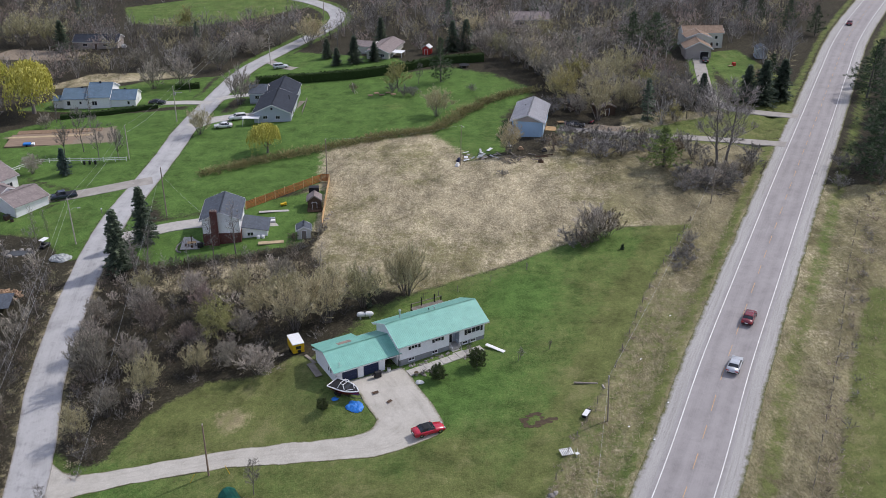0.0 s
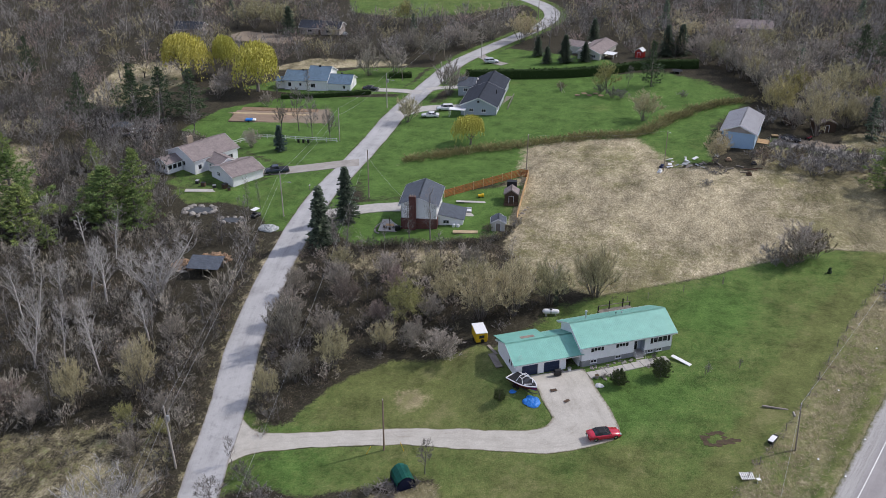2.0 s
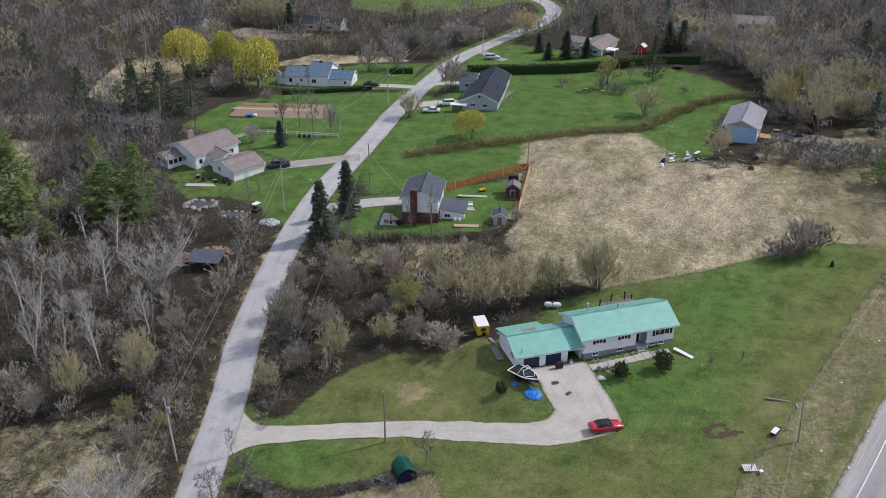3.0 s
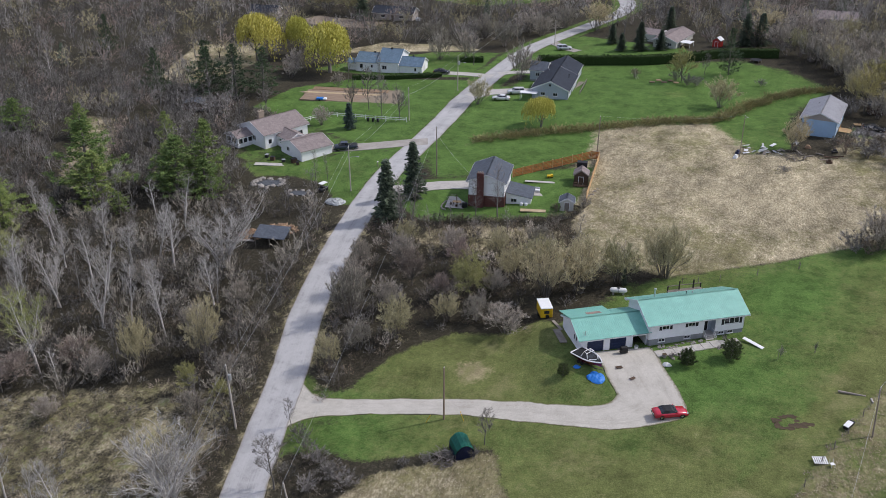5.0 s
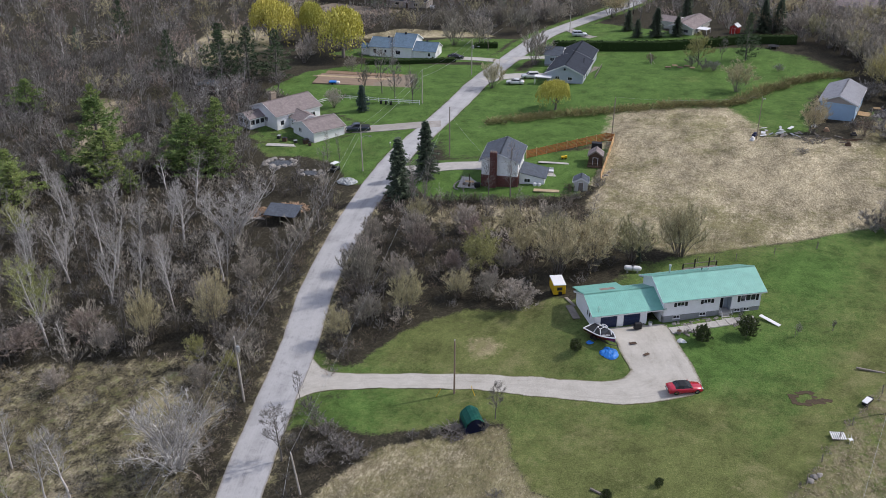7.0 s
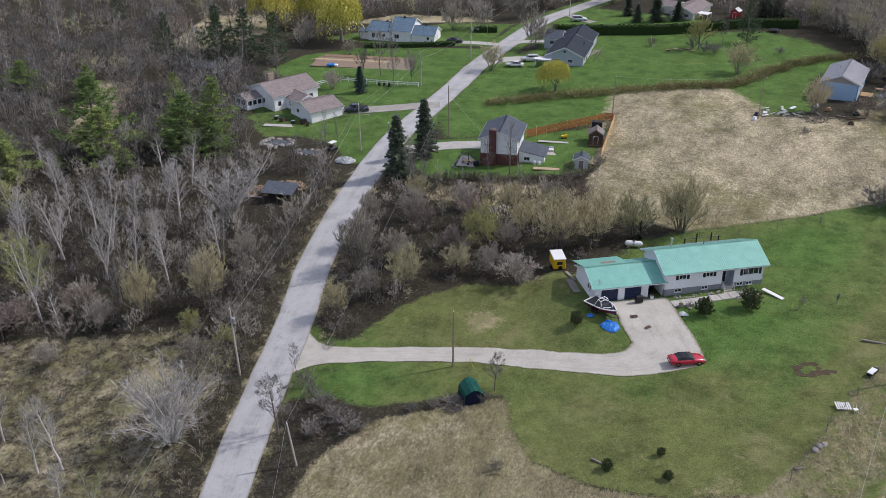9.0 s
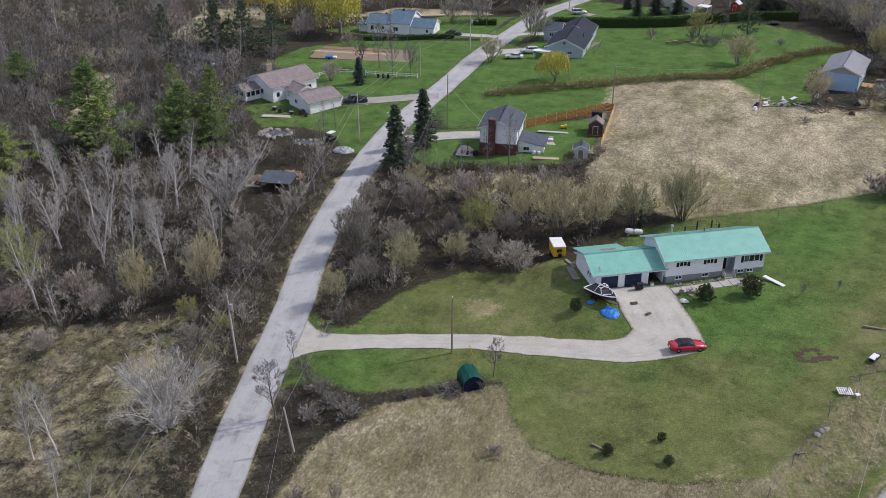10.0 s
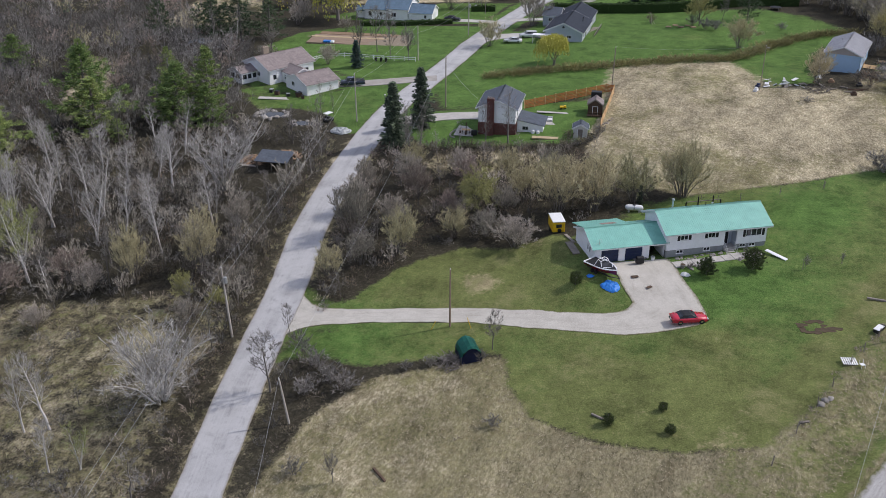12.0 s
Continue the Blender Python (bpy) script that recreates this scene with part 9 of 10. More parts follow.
    x, y = local(RR.uniform(8.8, 13.2), RR.uniform(-3.6, -2.9))
    rock(x, y, RR.uniform(0.5, 1.1), "pale stone edging the front walk", "walk edging stones")
for k in range(9):
    x, y = local(RR.uniform(1.6, 3.8), RR.uniform(-4.3, -3.2))
    rock(x, y, RR.uniform(0.6, 1.3), "rock in the small island bed", "island bed rocks")
put_plant("shrub", *local(2.3, -3.6), 1.0, 1.2, "small clipped shrub in the island bed")
put_plant("shrub", *local(11.6, -1.9), 1.3, 0.7, "leafless reddish shrub by the steps")


def planter(x, y, s, label):
    ob = thing("planter", label, "planter", at=pose(x, y, gz(x, y)))
    part("pot", tube([(0, 0, 0), (0, 0, 0.05), (0, 0, 0.5 * s), (0, 0, 0.52 * s)], [0.2 * s, 0.24 * s, 0.34 * s, 0.34 * s], 12), M["rock"], ob)
    part("soil", tube([(0, 0, 0.5 * s), (0, 0, 0.54 * s)], 0.3 * s, 12), M["wet_soil"], ob)


planter(*local(1.2, -3.3), 1.1, "grey stone planter by the drive")


def barbecue(x, y):
    ob = thing("barbecue", "black covered barbecue before the garage", "barbecue", at=pose(x, y, gz(x, y) + 0.06, 0, 0, 30))
    part("cabinet", box((-0.55, -0.3, 0.1), (0.55, 0.3, 0.75), 0.03), M["black"], ob)
    part("lid", tube([(-0.5, 0, 0.85), (-0.48, 0, 0.85), (0.48, 0, 0.85), (0.5, 0, 0.85)], [0.1, 0.3, 0.3, 0.1], 14), M["black"], ob)
    for s in (-0.8, 0.8):
        part("side_shelf", box((s - 0.24, -0.26, 0.72), (s + 0.24, 0.26, 0.77), 0.01), M["dark_metal"], ob)
    for s in (-0.45, 0.45):
        part("wheel", tube([(s - 0.03, 0.2, 0.1), (s + 0.03, 0.2, 0.1)], 0.1, 10), M["rubber"], ob)


barbecue(*local(-4.3, -1.0))
bx, by = local(-2.0, -0.3)
wb_ob = thing("wash_tub", "white plastic tub by the carport", "tub", at=pose(bx, by, gz(bx, by)))
part("tub", tube([(0, 0, 0.02), (0, 0, 0.1), (0, 0, 0.5), (0, 0, 0.55)], [0.2, 0.25, 0.3, 0.3], 12), M["white"], wb_ob)
part("lid", tube([(0, 0, 0.55), (0, 0, 0.6)], 0.31, 12), M["galv"], wb_ob)
for a in (8.3, 9.2):
    cx, cy = local(a - 10.0, 3.0)
    ob = thing("waste_bin", "dark wheeled bin inside the carport", "bin", "bins in the carport", at=pose(cx, cy, 0.36, 0, 0, 30))
    bm = bmesh.new()
    loft(bm, [[(-0.24, -0.28, 0.06), (0.24, -0.28, 0.06), (0.24, 0.28, 0.06), (-0.24, 0.28, 0.06)], [(-0.3, -0.36, 0.95), (0.3, -0.36, 0.95), (0.3, 0.36, 0.95), (-0.3, 0.36, 0.95)]])
    part("body", bm, M["black"], ob)
    part("lid", box((-0.32, -0.38, 0.95), (0.32, 0.38, 1.02), 0.03), M["dark_metal"], ob)

# raised deck frame behind the house
dx, dy = local(11.8, 9.6)
deck_ob = thing("back_deck", "wooden back deck with dark corner posts", "deck", at=pose(dx, dy, gz(dx, dy), 0, 0, 30))
for k in range(16):
    part("board", box((-3.0, k * 0.2, 1.3), (3.0, k * 0.2 + 0.17, 1.35)), M["old_wood"], deck_ob)
for px in (-2.9, -0.9, 1.6, 2.9):
    part("post", box((px - 0.08, 2.9, -0.2), (px + 0.08, 3.06, 2.9 if px in (-0.9, 1.6) else 2.2)), M["black"], deck_ob, "dark deck post")
    part("post", box((px - 0.08, 0.0, -0.2), (px + 0.08, 0.16, 1.3)), M["old_wood"], deck_ob)
part("rail", box((-3.0, 2.92, 2.1), (3.0, 3.04, 2.2)), M["old_wood"], deck_ob)

# ---- poles and wires ----
def utility_pole(x, y, h, material, label, lean=(0.0, 0.0), arm=0.0, can=False, lamp=None, r=0.14):
    z = gz(x, y)
    ob = thing("utility_pole", label, "utility pole", at=pose(x, y, z - 0.3, lean[0], lean[1], 0))
    part("pole", tube([(0, 0, 0), (0, 0, h * 0.5), (0, 0, h + 0.3)], [r, r * 0.85, r * 0.7], 10), M[material], ob)
    if arm:
        part("crossarm", box((-arm, -0.06, h - 0.3), (arm, 0.06, h - 0.18), 0.01, pose(0, 0, 0, 0, 0, 20)), M["pale_pole"], ob)
    if can:
        bm = tube([(0.36, 0, h - 2.0), (0.36, 0, h - 1.95), (0.36, 0, h - 1.1), (0.36, 0, h - 1.05)], [0.1, 0.24, 0.24, 0.12], 12)
        part("transformer", bm, M["galv"], ob, "pale grey transformer can")
    bm = tube([(0, 0, h + 0.28), (0, 0, h + 0.5)], 0.05, 6)
    part("insulator", bm, M["white"], ob)
    if lamp:
        dx, dy, lz = lamp
        part("lamp_arm", tube([(0, 0, lz), (dx * 0.5, dy * 0.5, lz + 0.5), (dx, dy, lz + 0.45)], 0.035, 6), M["galv"], ob)
        part("lamp_head", tube([(dx * 0.95, dy * 0.95, lz + 0.42), (dx * 1.3, dy * 1.3, lz + 0.38)], [0.12, 0.08], 8), M["galv"], ob)
    m = ob.matrix_basis
    return m @ Vector((0, 0, h + 0.48)), m @ Vector((0, 0, h - 1.3))


LPt = utility_pole(-61.2, 99.6, 10.6, "pale_pole", "pale leaning utility pole with a transformer can", (0.0, -3.0), can=True, r=0.17)
NPt = utility_pole(-45.0, 83.9, 6.2, "pale_pole", "short leaning wooden utility pole", (0.0, -8.0))
P2t = utility_pole(-73.3, 174.9, 9.9, "pale_pole", "pale utility pole with a street lamp", (0, -1.0), lamp=(1.6, 0.4, 7.6))
P3t = utility_pole(-57.8, 186.1, 11.0, "pole", "dark bare utility pole at the lawn's edge")
P4t = utility_pole(-75.5, 219.8, 8.4, "pale_pole", "pale utility pole beside the garden")
P5t = utility_pole(-70.9, 247.9, 9.6, "pale_pole", "pale utility pole with a street lamp by the road", lamp=(1.6, 0.4, 7.8), can=True)
P6t = utility_pole(-67.5, 305.7, 9.8, "pole", "dark utility pole with a crossarm", arm=1.1)
P7t = utility_pole(-54.9, 304.7, 7.9, "pale_pole", "pale utility pole by the road")
P8t = utility_pole(-44, 362, 10.5, "pole", "far utility pole at the road's bend", arm=1.1)
FPt = utility_pole(-25.6, 201.2, 9.6, "pole", "dark bare pole at the meadow's edge", (0, 1.0))
PPt = utility_pole(-32.1, 106.5, 8.6, "red_pole", "lone reddish wooden pole beside the driveway")
LBt = utility_pole(4.4, 207.1, 9.2, "pole", "slim pole with a small lamp by the junk heap", lamp=(0.5, 0.2, 8.8), r=0.1)
WPt = utility_pole(23.8, 112.7, 7.4, "pole", "grey wooden pole at the fence line", (0, -3.0), r=0.12)
HPt = utility_pole(55.0, 181.6, 7.4, "pole", "grey pole beside the highway", (0, 1.0), r=0.12)
HQt = utility_pole(96, 268, 9.0, "pole", "grey pole beside the highway", r=0.12)
U9t = utility_pole(-32, 45, 9.0, "pale_pole", "pale utility pole further down the road")


def wire(a, b, sag, r=0.014, label="thin overhead wire"):
    pts = [a.lerp(b, t) - Vector((0, 0, 4 * sag * t * (1 - t))) for t in np.linspace(0, 1, 14)]
    bm = tube(pts, r, 4)
    ob = new("overhead_wire", mesh_from(bm, "overhead_wire", M["galv"]))
    return tagged(ob, label + " between the poles", "wire", "overhead wires")


chain = [(Vector((-52, 40, gz(-52, 40) + 10)), Vector((-52, 40, gz(-52, 40) + 8.3))), LPt, P2t, P4t, P5t, P6t, P8t]
for (a, a2), (b, b2) in zip(chain, chain[1:]):
    wire(a, b, 0.9)
    wire(a2, b2, 1.0, 0.018)
wire(U9t[0], NPt[0], 0.7)
wire(NPt[0], P3t[0] - Vector((0, 0, 0.5)), 1.6)
wire(P3t[1], Vector((-46.0, 173.5, 5.0)), 0.5)
wire(WPt[0], HPt[0], 1.2)
wire(Vector((12, 60, 8)), WPt[0], 1.0)
wire(HPt[0], HQt[0], 1.4)
wire(FPt[0], LBt[0], 0.8, 0.01)

# ---- fences ----
def cedar_fence():
    ob = thing("privacy_fence", "new orange cedar board fence round the back garden", "fence")
    # the last run faces the sun, and its brightness is painted as paler boards
    runs = [((-41.3, 187.4), (-26.7, 200.6), "cedar"), ((-26.7, 200.6), (-24.9, 200.2), "cedar"), ((-24.9, 200.2), (-24.1, 178.0), "pale_cedar")]
    bm = box((-0.06, -0.06, -0.3), (0.06, 0.06, 2.05))
    post_me = mesh_from(bm, "post", M["pale_cedar"])
    for (x0, y0), (x1, y1), mt in runs:
        d = math.hypot(x1 - x0, y1 - y0)
        a = math.degrees(math.atan2(y1 - y0, x1 - x0))
        n = max(1, round(d / 2.4))
        board_me = mesh_from(box((0.03, -0.02, 0), (d / n - 0.03, 0.02, 0.225), 0.006), "board", M[mt])
        for k in range(n):
            t, t2 = k / n, (k + 1) / n
            px, py, qx, qy = x0 + (x1 - x0) * t, y0 + (y1 - y0) * t, x0 + (x1 - x0) * t2, y0 + (y1 - y0) * t2
            z0, z1 = gz(px, py), gz(qx, qy)
            pitch = math.degrees(math.atan2(z1 - z0, d / n))
            shared("post", post_me, ob, pose(px, py, z0, 0, 0, a))
            for j in range(6):
                shared("board", board_me, ob, pose(px, py, z0 + 0.12 + j * 0.295, 0, -pitch, a))
    shared("post", post_me, ob, pose(-24.1, 178.0, gz(-24.1, 178.0)))
    return ob


cedar_fence()


def rail_fence():
    ob = thing("rail_fence", "white painted two-rail fence beside the garden", "fence")
    pts = spline([(-101.3, 213.2), (-99.2, 216.4), (-96.6, 218.7), (-92, 219.0), (-84, 218.6), (-75.8, 218.6)], 2.6)
    post_me = mesh_from(box((-0.07, -0.07, -0.2), (0.07, 0.07, 1.15), 0.01), "post", M["white"])
    for p in pts:
        shared("post", post_me, ob, pose(p[0], p[1], gz(p[0], p[1])))
    for p, q in zip(pts, pts[1:]):
        for h in (0.5, 0.95):
            a, b = Vector((p[0], p[1], gz(p[0], p[1]) + h)), Vector((q[0], q[1], gz(q[0], q[1]) + h))
            d = (b - a).normalized()
            s = d.cross(Vector((0, 0, 1))) * 0.03
            u = Vector((0, 0, 0.07))
            bm = bmesh.new()
            loft(bm, [[a - s - u, a + s - u, a + s + u, a - s + u], [b - s - u, b + s - u, b + s + u, b - s + u]])
            part("rail", bm, M["white"], ob)


rail_fence()


def wire_fence(label, line, step):
    ob = thing("wire_fence", label, "fence")
    pts = spline(line, step)
    post_me = mesh_from(tube([(0, 0, -0.2), (0, 0, 1.25)], [0.06, 0.05], 6), "post", M["old_wood"])
    rr = random.Random(8)
    for p in pts:
        shared("post", post_me, ob, pose(p[0], p[1], gz(p[0], p[1]), rr.uniform(-5, 5), rr.uniform(-5, 5), 0))
    for h in (0.45, 0.8, 1.1):
        part("wire", tube([(p[0], p[1], gz(p[0], p[1]) + h) for p in pts], 0.007, 4), M["dark_metal"], ob)


wire_fence("old wire fence on wooden posts along the highway verge", [(9, 86), (13.6, 97), (17.4, 106), (25.2, 121.5), (36.2, 148), (49, 173.6)], 4.2)
wire_fence("wire fence on posts beyond the highway", [(38, 76), (47.8, 97.7), (60, 124), (72.1, 152.3), (82.7, 175.1)], 4.5)
wire_fence("low wire fence along the back lawn", [(15.6, 156.4), (3, 150), (-3, 148)], 6.0)


def hedge(label, line, w, h, seed, dense=26):
    """A clipped evergreen hedge: a dark twiggy core under thousands of small leaf sprays."""
    rng = random.Random(seed)
    pts = spline(line, 1.0)
    C, B = Buf(), Buf()
    for p, q in zip(pts, pts[1:]):
        d = Vector((q[0] - p[0], q[1] - p[1], 0))
        s = Vector((-d.y, d.x, 0)).normalized()
        z = gz(p[0], p[1])
        hh = h * (1 + 0.08 * noise.noise((p[0] * 0.5, p[1] * 0.5, seed)))
        B.tube([Vector((p[0], p[1], z - 0.1)), Vector((p[0], p[1], z + hh * 0.8))], [0.06, 0.03], 4)
        for _ in range(dense):
            u, face = rng.random(), rng.random()
            if face < 0.4:
                o, zz = rng.uniform(-w / 2, w / 2), hh + rng.uniform(-0.18, 0.08)
            else:
                o, zz = (1 if rng.random() < 0.5 else -1) * (w / 2 + rng.uniform(-0.22, 0.06)), rng.uniform(0.02, hh)
            C.leaf(Vector((p[0], p[1], z + zz)) + d * u + s * o, rng.uniform(0.2, 0.36), rng)
    ob = thing("hedge", label, "hedge")
    bm = bmesh.new()
    rows = []
    for i, p in enumerate(pts):
        q = pts[min(i + 1, len(pts) - 1)] - pts[max(i - 1, 0)]
        s = np.array([-q[1], q[0]]) / math.hypot(q[0], q[1])
        z = gz(p[0], p[1])
        rows.append([(p[0] + s[0] * k * w * 0.42, p[1] + s[1] * k * w * 0.42, z + e) for k, e in ((-1, -0.1), (-1, h * 0.85), (-0.6, h * 0.95), (0.6, h * 0.95), (1, h * 0.85), (1, -0.1))])
    loft(bm, rows)
    part("core", bm, M["cedar_hedge"], ob)
    shared("leaves", C.mesh("leaves", M["cedar_hedge"]), ob)
    shared("stems", B.mesh("stems", M["bark"]), ob)


hedge("long dark green clipped cedar hedge", [(-55, 279.3), (-42.3, 280.6), (-25.6, 282.3), (-15.5, 285.2)], 1.8, 2.8, 1, 34)
hedge("dark green cedar hedge behind the lawn", [(-15.5, 285.2), (-8, 289.6), (0, 293.6), (13, 294.2)], 1.8, 2.6, 2, 34)
hedge("low clipped hedge before the blue-roofed house", [(-104, 253.0), (-92, 256.4), (-79.5, 261.2)], 1.5, 1.3, 3, 26)
hedge("clipped dark hedge beyond the driveway", [(-79, 279), (-72, 280)], 1.6, 1.6, 4, 26)

# ---- back garden of the brick and white house ----
def small_shed(label, x, y, turn, w, l, e, r, wall, roof, door="old_wood", category="shed"):
    ob = simple_house("shed", label, x, y, turn, w, l, e, r, 0.15, 0.15, "v", wall, roof, [], [("front", w / 2 - 0.45, 0.9, min(1.8, e - 0.1), door, 0)], trim="white" if "siding" in wall else "old_wood")
    return tagged(ob, category=category)


M["wood_wall"] = M["old_wood"]
small_shed("small grey-white garden shed", -28.4, 172.6, 8, 2.7, 2.7, 1.9, 2.7, "cream_siding", "slate_shingle")
play = small_shed("dark brown wooden playhouse with a shingle roof", -27.9, 185.6, 6, 2.8, 2.8, 2.2, 3.3, "brown_wood", "brown_shingle", "brown_wood", "playhouse")
bm = bmesh.new()
for k in range(9):
    add_box(bm, (-0.1 + k * 0.36, -1.2, 0.25), (-0.06 + k * 0.36 + 0.06, -1.14, 1.0))
add_box(bm, (-0.1, -1.22, 0.95), (2.95, -1.1, 1.03))
add_box(bm, (-0.1, -1.2, 0.15), (2.95, 0, 0.25))
part("porch_rail", bm, M["brown_wood"], play)
part("loft_box", box((0.3, 2.9, 2.6), (2.4, 4.2, 3.9), 0.03), M["black"], play, "dark raised lookout box")
rough_board("garden_path", "pale straight garden path to the playhouse", -33.5, 186.0, 8, 9.5, 0.9, 0.06, "concrete", 0.02, 0, "path")
patio = thing("patio", "stone patio with a wooden table beside the house", "patio", at=frame_at(-49.6, 173.2, 6))
for i in range(4):
    for j in range(6):
        part("slab", box((-1.9 + i * 0.95, -2.9 + j * 0.95, 0.02), (-0.98 + i * 0.95, -1.98 + j * 0.95, 0.1), 0.01), M["concrete"], patio)
for k in range(14):
    t = 3.14 * k / 13
    rock(-51.0 - 1.2 * math.sin(t), 171.8 + 2.2 * math.cos(t), 0.8, "pale stone edging the patio", "patio edging stones")


def garden_table(x, y, label):
    ob = thing("garden_table", label, "table", at=pose(x, y, gz(x, y) + 0.1, 0, 0, 12))
    for k in range(5):
        part("board", box((-0.85, -0.5 + k * 0.2, 0.7), (0.85, -0.33 + k * 0.2, 0.74)), M["pale_cedar"], ob)
    for px in (-0.7, 0.7):
        for py in (-0.4, 0.4):
            part("leg", box((px - 0.04, py - 0.04, 0), (px + 0.04, py + 0.04, 0.7)), M["brown_wood"], ob)
    part("parasol", tube([(0, 0, 0), (0, 0, 2.0), (0, 0, 2.3)], [0.03, 0.1, 0.03], 8), M["brown_wood"], ob, "closed garden parasol")
    for px, py in ((-1.15, 0), (1.15, 0), (0, -0.85), (0, 0.85)):
        part("stool", box((px - 0.2, py - 0.2, 0), (px + 0.2, py + 0.2, 0.45), 0.03), M["brown_wood"], ob)


garden_table(-49.2, 172.0, "wooden garden table with stools on the patio")
barbecue(-47.3, 171.0)
bt = thing("sectional_sofa", "grey outdoor sofa on the back patio", "sofa", at=frame_at(-35.6, 181.2, 10))
part("base", box((-1.5, -0.9, 0.05), (1.5, 0.0, 0.42), 0.05), M["galv"], bt)
part("backrest", box((-1.5, 0.0, 0.05), (1.5, 0.3, 0.85), 0.05), M["galv"], bt)
part("cushion", box((-1.45, -0.88, 0.42), (-0.05, -0.02, 0.56), 0.05), M["white"], bt)
part("cushion", box((0.05, -0.88, 0.42), (1.45, -0.02, 0.56), 0.05), M["white"], bt)
pt = thing("patio", "grey paved back patio", "patio", at=frame_at(-35.5, 181.0, 8))
for i in range(5):
    for j in range(4):
        part("slab", box((-2.6 + i * 1.02, -2.2 + j * 1.02, 0.0), (-1.6 + i * 1.02, -1.2 + j * 1.02, 0.07), 0.01), M["concrete"], pt)
yt = thing("toy_truck", "yellow plastic garden toy on grass", "toy", at=frame_at(-33.5, 188.6, 20))
part("tray", box((-0.6, -0.35, 0.2), (0.2, 0.35, 0.6), 0.05), M["yellow"], yt)
part("cab", box((0.2, -0.3, 0.2), (0.65, 0.3, 0.75), 0.05), M["yellow"], yt)
for px in (-0.4, 0.4):
    for py in (-0.35, 0.35):
        part("wheel", tube([(px, py - 0.05, 0.15), (px, py + 0.05, 0.15)], 0.15, 10), M["black"], yt)
rough_board("raised_bed", "low straw-filled garden bed", -33.5, 171.6, 10, 5.0, 1.2, 0.25, "straw_soil", 0.0, 0, "garden bed")
for k in range(7):
    rock(-23.2 + RR.uniform(-0.8, 0.8), 182 + RR.uniform(-3, 3), RR.uniform(0.6, 1.2), "pale rubble outside the fence", "rubble")

# ---- across the road: lean-to, firewood, pond and yard ----
lt = thing("lean_to", "open lean-to with a dark grey sloping roof", "lean-to", at=frame_at(-82.6, 148.6, 6, gz(-79.6, 150.2)))
for px in (0.1, 2.9, 5.7):
    for py, hh in ((0.1, 1.75), (3.7, 2.35)):
        part("post", box((px - 0.07, py - 0.07, -0.6), (px + 0.07, py + 0.07, hh)), M["old_wood"], lt)
roof_slope(lt, (-0.3, -0.3, 1.75), (6.1, -0.3, 1.75), (6.1, 4.1, 2.45), (-0.3, 4.1, 2.45), 0.08, M["slate_shingle"])
part("back_wall", box((0, 3.72, -0.4), (5.8, 3.8, 2.3)), M["old_wood"], lt)
bm = bmesh.new()
FW = random.Random(4)
log_me = []
for k in range(4):
    bm = bmesh.new()
    add_prism(bm, [(0, -0.1), (0.12, 0.02), (0.02, 0.13), (-0.11, 0.03)], 0, -0.24, 0.24)
    log_me.append(mesh_from(bm, "log", M["firewood"]))


def wood_pile(label, x, y, r, h, n):
    ob = thing("firewood_pile", label, "firewood", at=pose(x, y, gz(x, y)))
    for k in range(n):
        a, q = FW.uniform(0, 6.283), math.sqrt(FW.random()) * r
        z = max(0.05, h * (1 - q / r) * FW.uniform(0.75, 1.05))
        px, py = math.cos(a) * q * 1.5, math.sin(a) * q
        s = FW.uniform(1.0, 1.9)
        o = shared("log", log_me[FW.randrange(4)], ob)
        o.matrix_basis = Matrix.LocRotScale((px, py, z + gz(x + px, y + py) - gz(x, y)), Euler((FW.uniform(0, 6), FW.uniform(-0.6, 0.6), FW.uniform(0, 6))), (s, s, s))


wood_pile("loose heap of split firewood beside the lean-to", -85.2, 152.6, 1.9, 1.1, 150)
wood_pile("long loose heap of split firewood behind the lean-to", -80.6, 155.6, 2.4, 0.9, 150)
rough_board("plank", "grey plank leaning beside the firewood", -85.0, 150.2, 25, 3.2, 0.9, 0.08, "old_wood", 0.15, 8)


def puddle(name, label, x, y, a, b, material, seed, lift=0.05, category="pond"):
    bm = bmesh.new()
    n = 30
    c = bm.verts.new((0, 0, 0))
    ring = []
    for k in range(n):
        t = 2 * math.pi * k / n
        q = 1 + 0.45 * noise.noise((math.cos(t) * 1.6, math.sin(t) * 1.6, seed))
        px, py = a * q * math.cos(t), b * q * math.sin(t)
        ring.append(bm.verts.new((px, py, gz(x + px, y + py) - gz(x, y))))
    for k in range(n):
        bm.faces.new((c, ring[k], ring[(k + 1) % n]))
    bmesh.ops.subdivide_edges(bm, edges=bm.edges[:], cuts=1)
    bmesh.ops.solidify(bm, geom=bm.faces[:], thickness=0.03)
    ob = new(name, mesh_from(bm, name, M[material]))
    ob.location = (x, y, gz(x, y) + lift)
    return tagged(ob, label, category, kind="structure")


puddle("water", "murky garden pond among flat rocks", -92.6, 175.2, 3.2, 1.6, "water", 1, 0.12)
puddle("water", "murky strip of pond water", -83.6, 171.6, 2.6, 1.0, "water", 2, 0.12)
for k in range(26):
    t = 6.283 * k / 26
    rock(-92.6 + 3.6 * math.cos(t) + RR.uniform(-0.6, 0.6), 175.2 + 2.2 * math.sin(t) + RR.uniform(-0.5, 0.5), RR.uniform(1.0, 2.6), "flat grey rock edging the pond", "pond rocks")
for k in range(12):
    t = 6.283 * k / 12
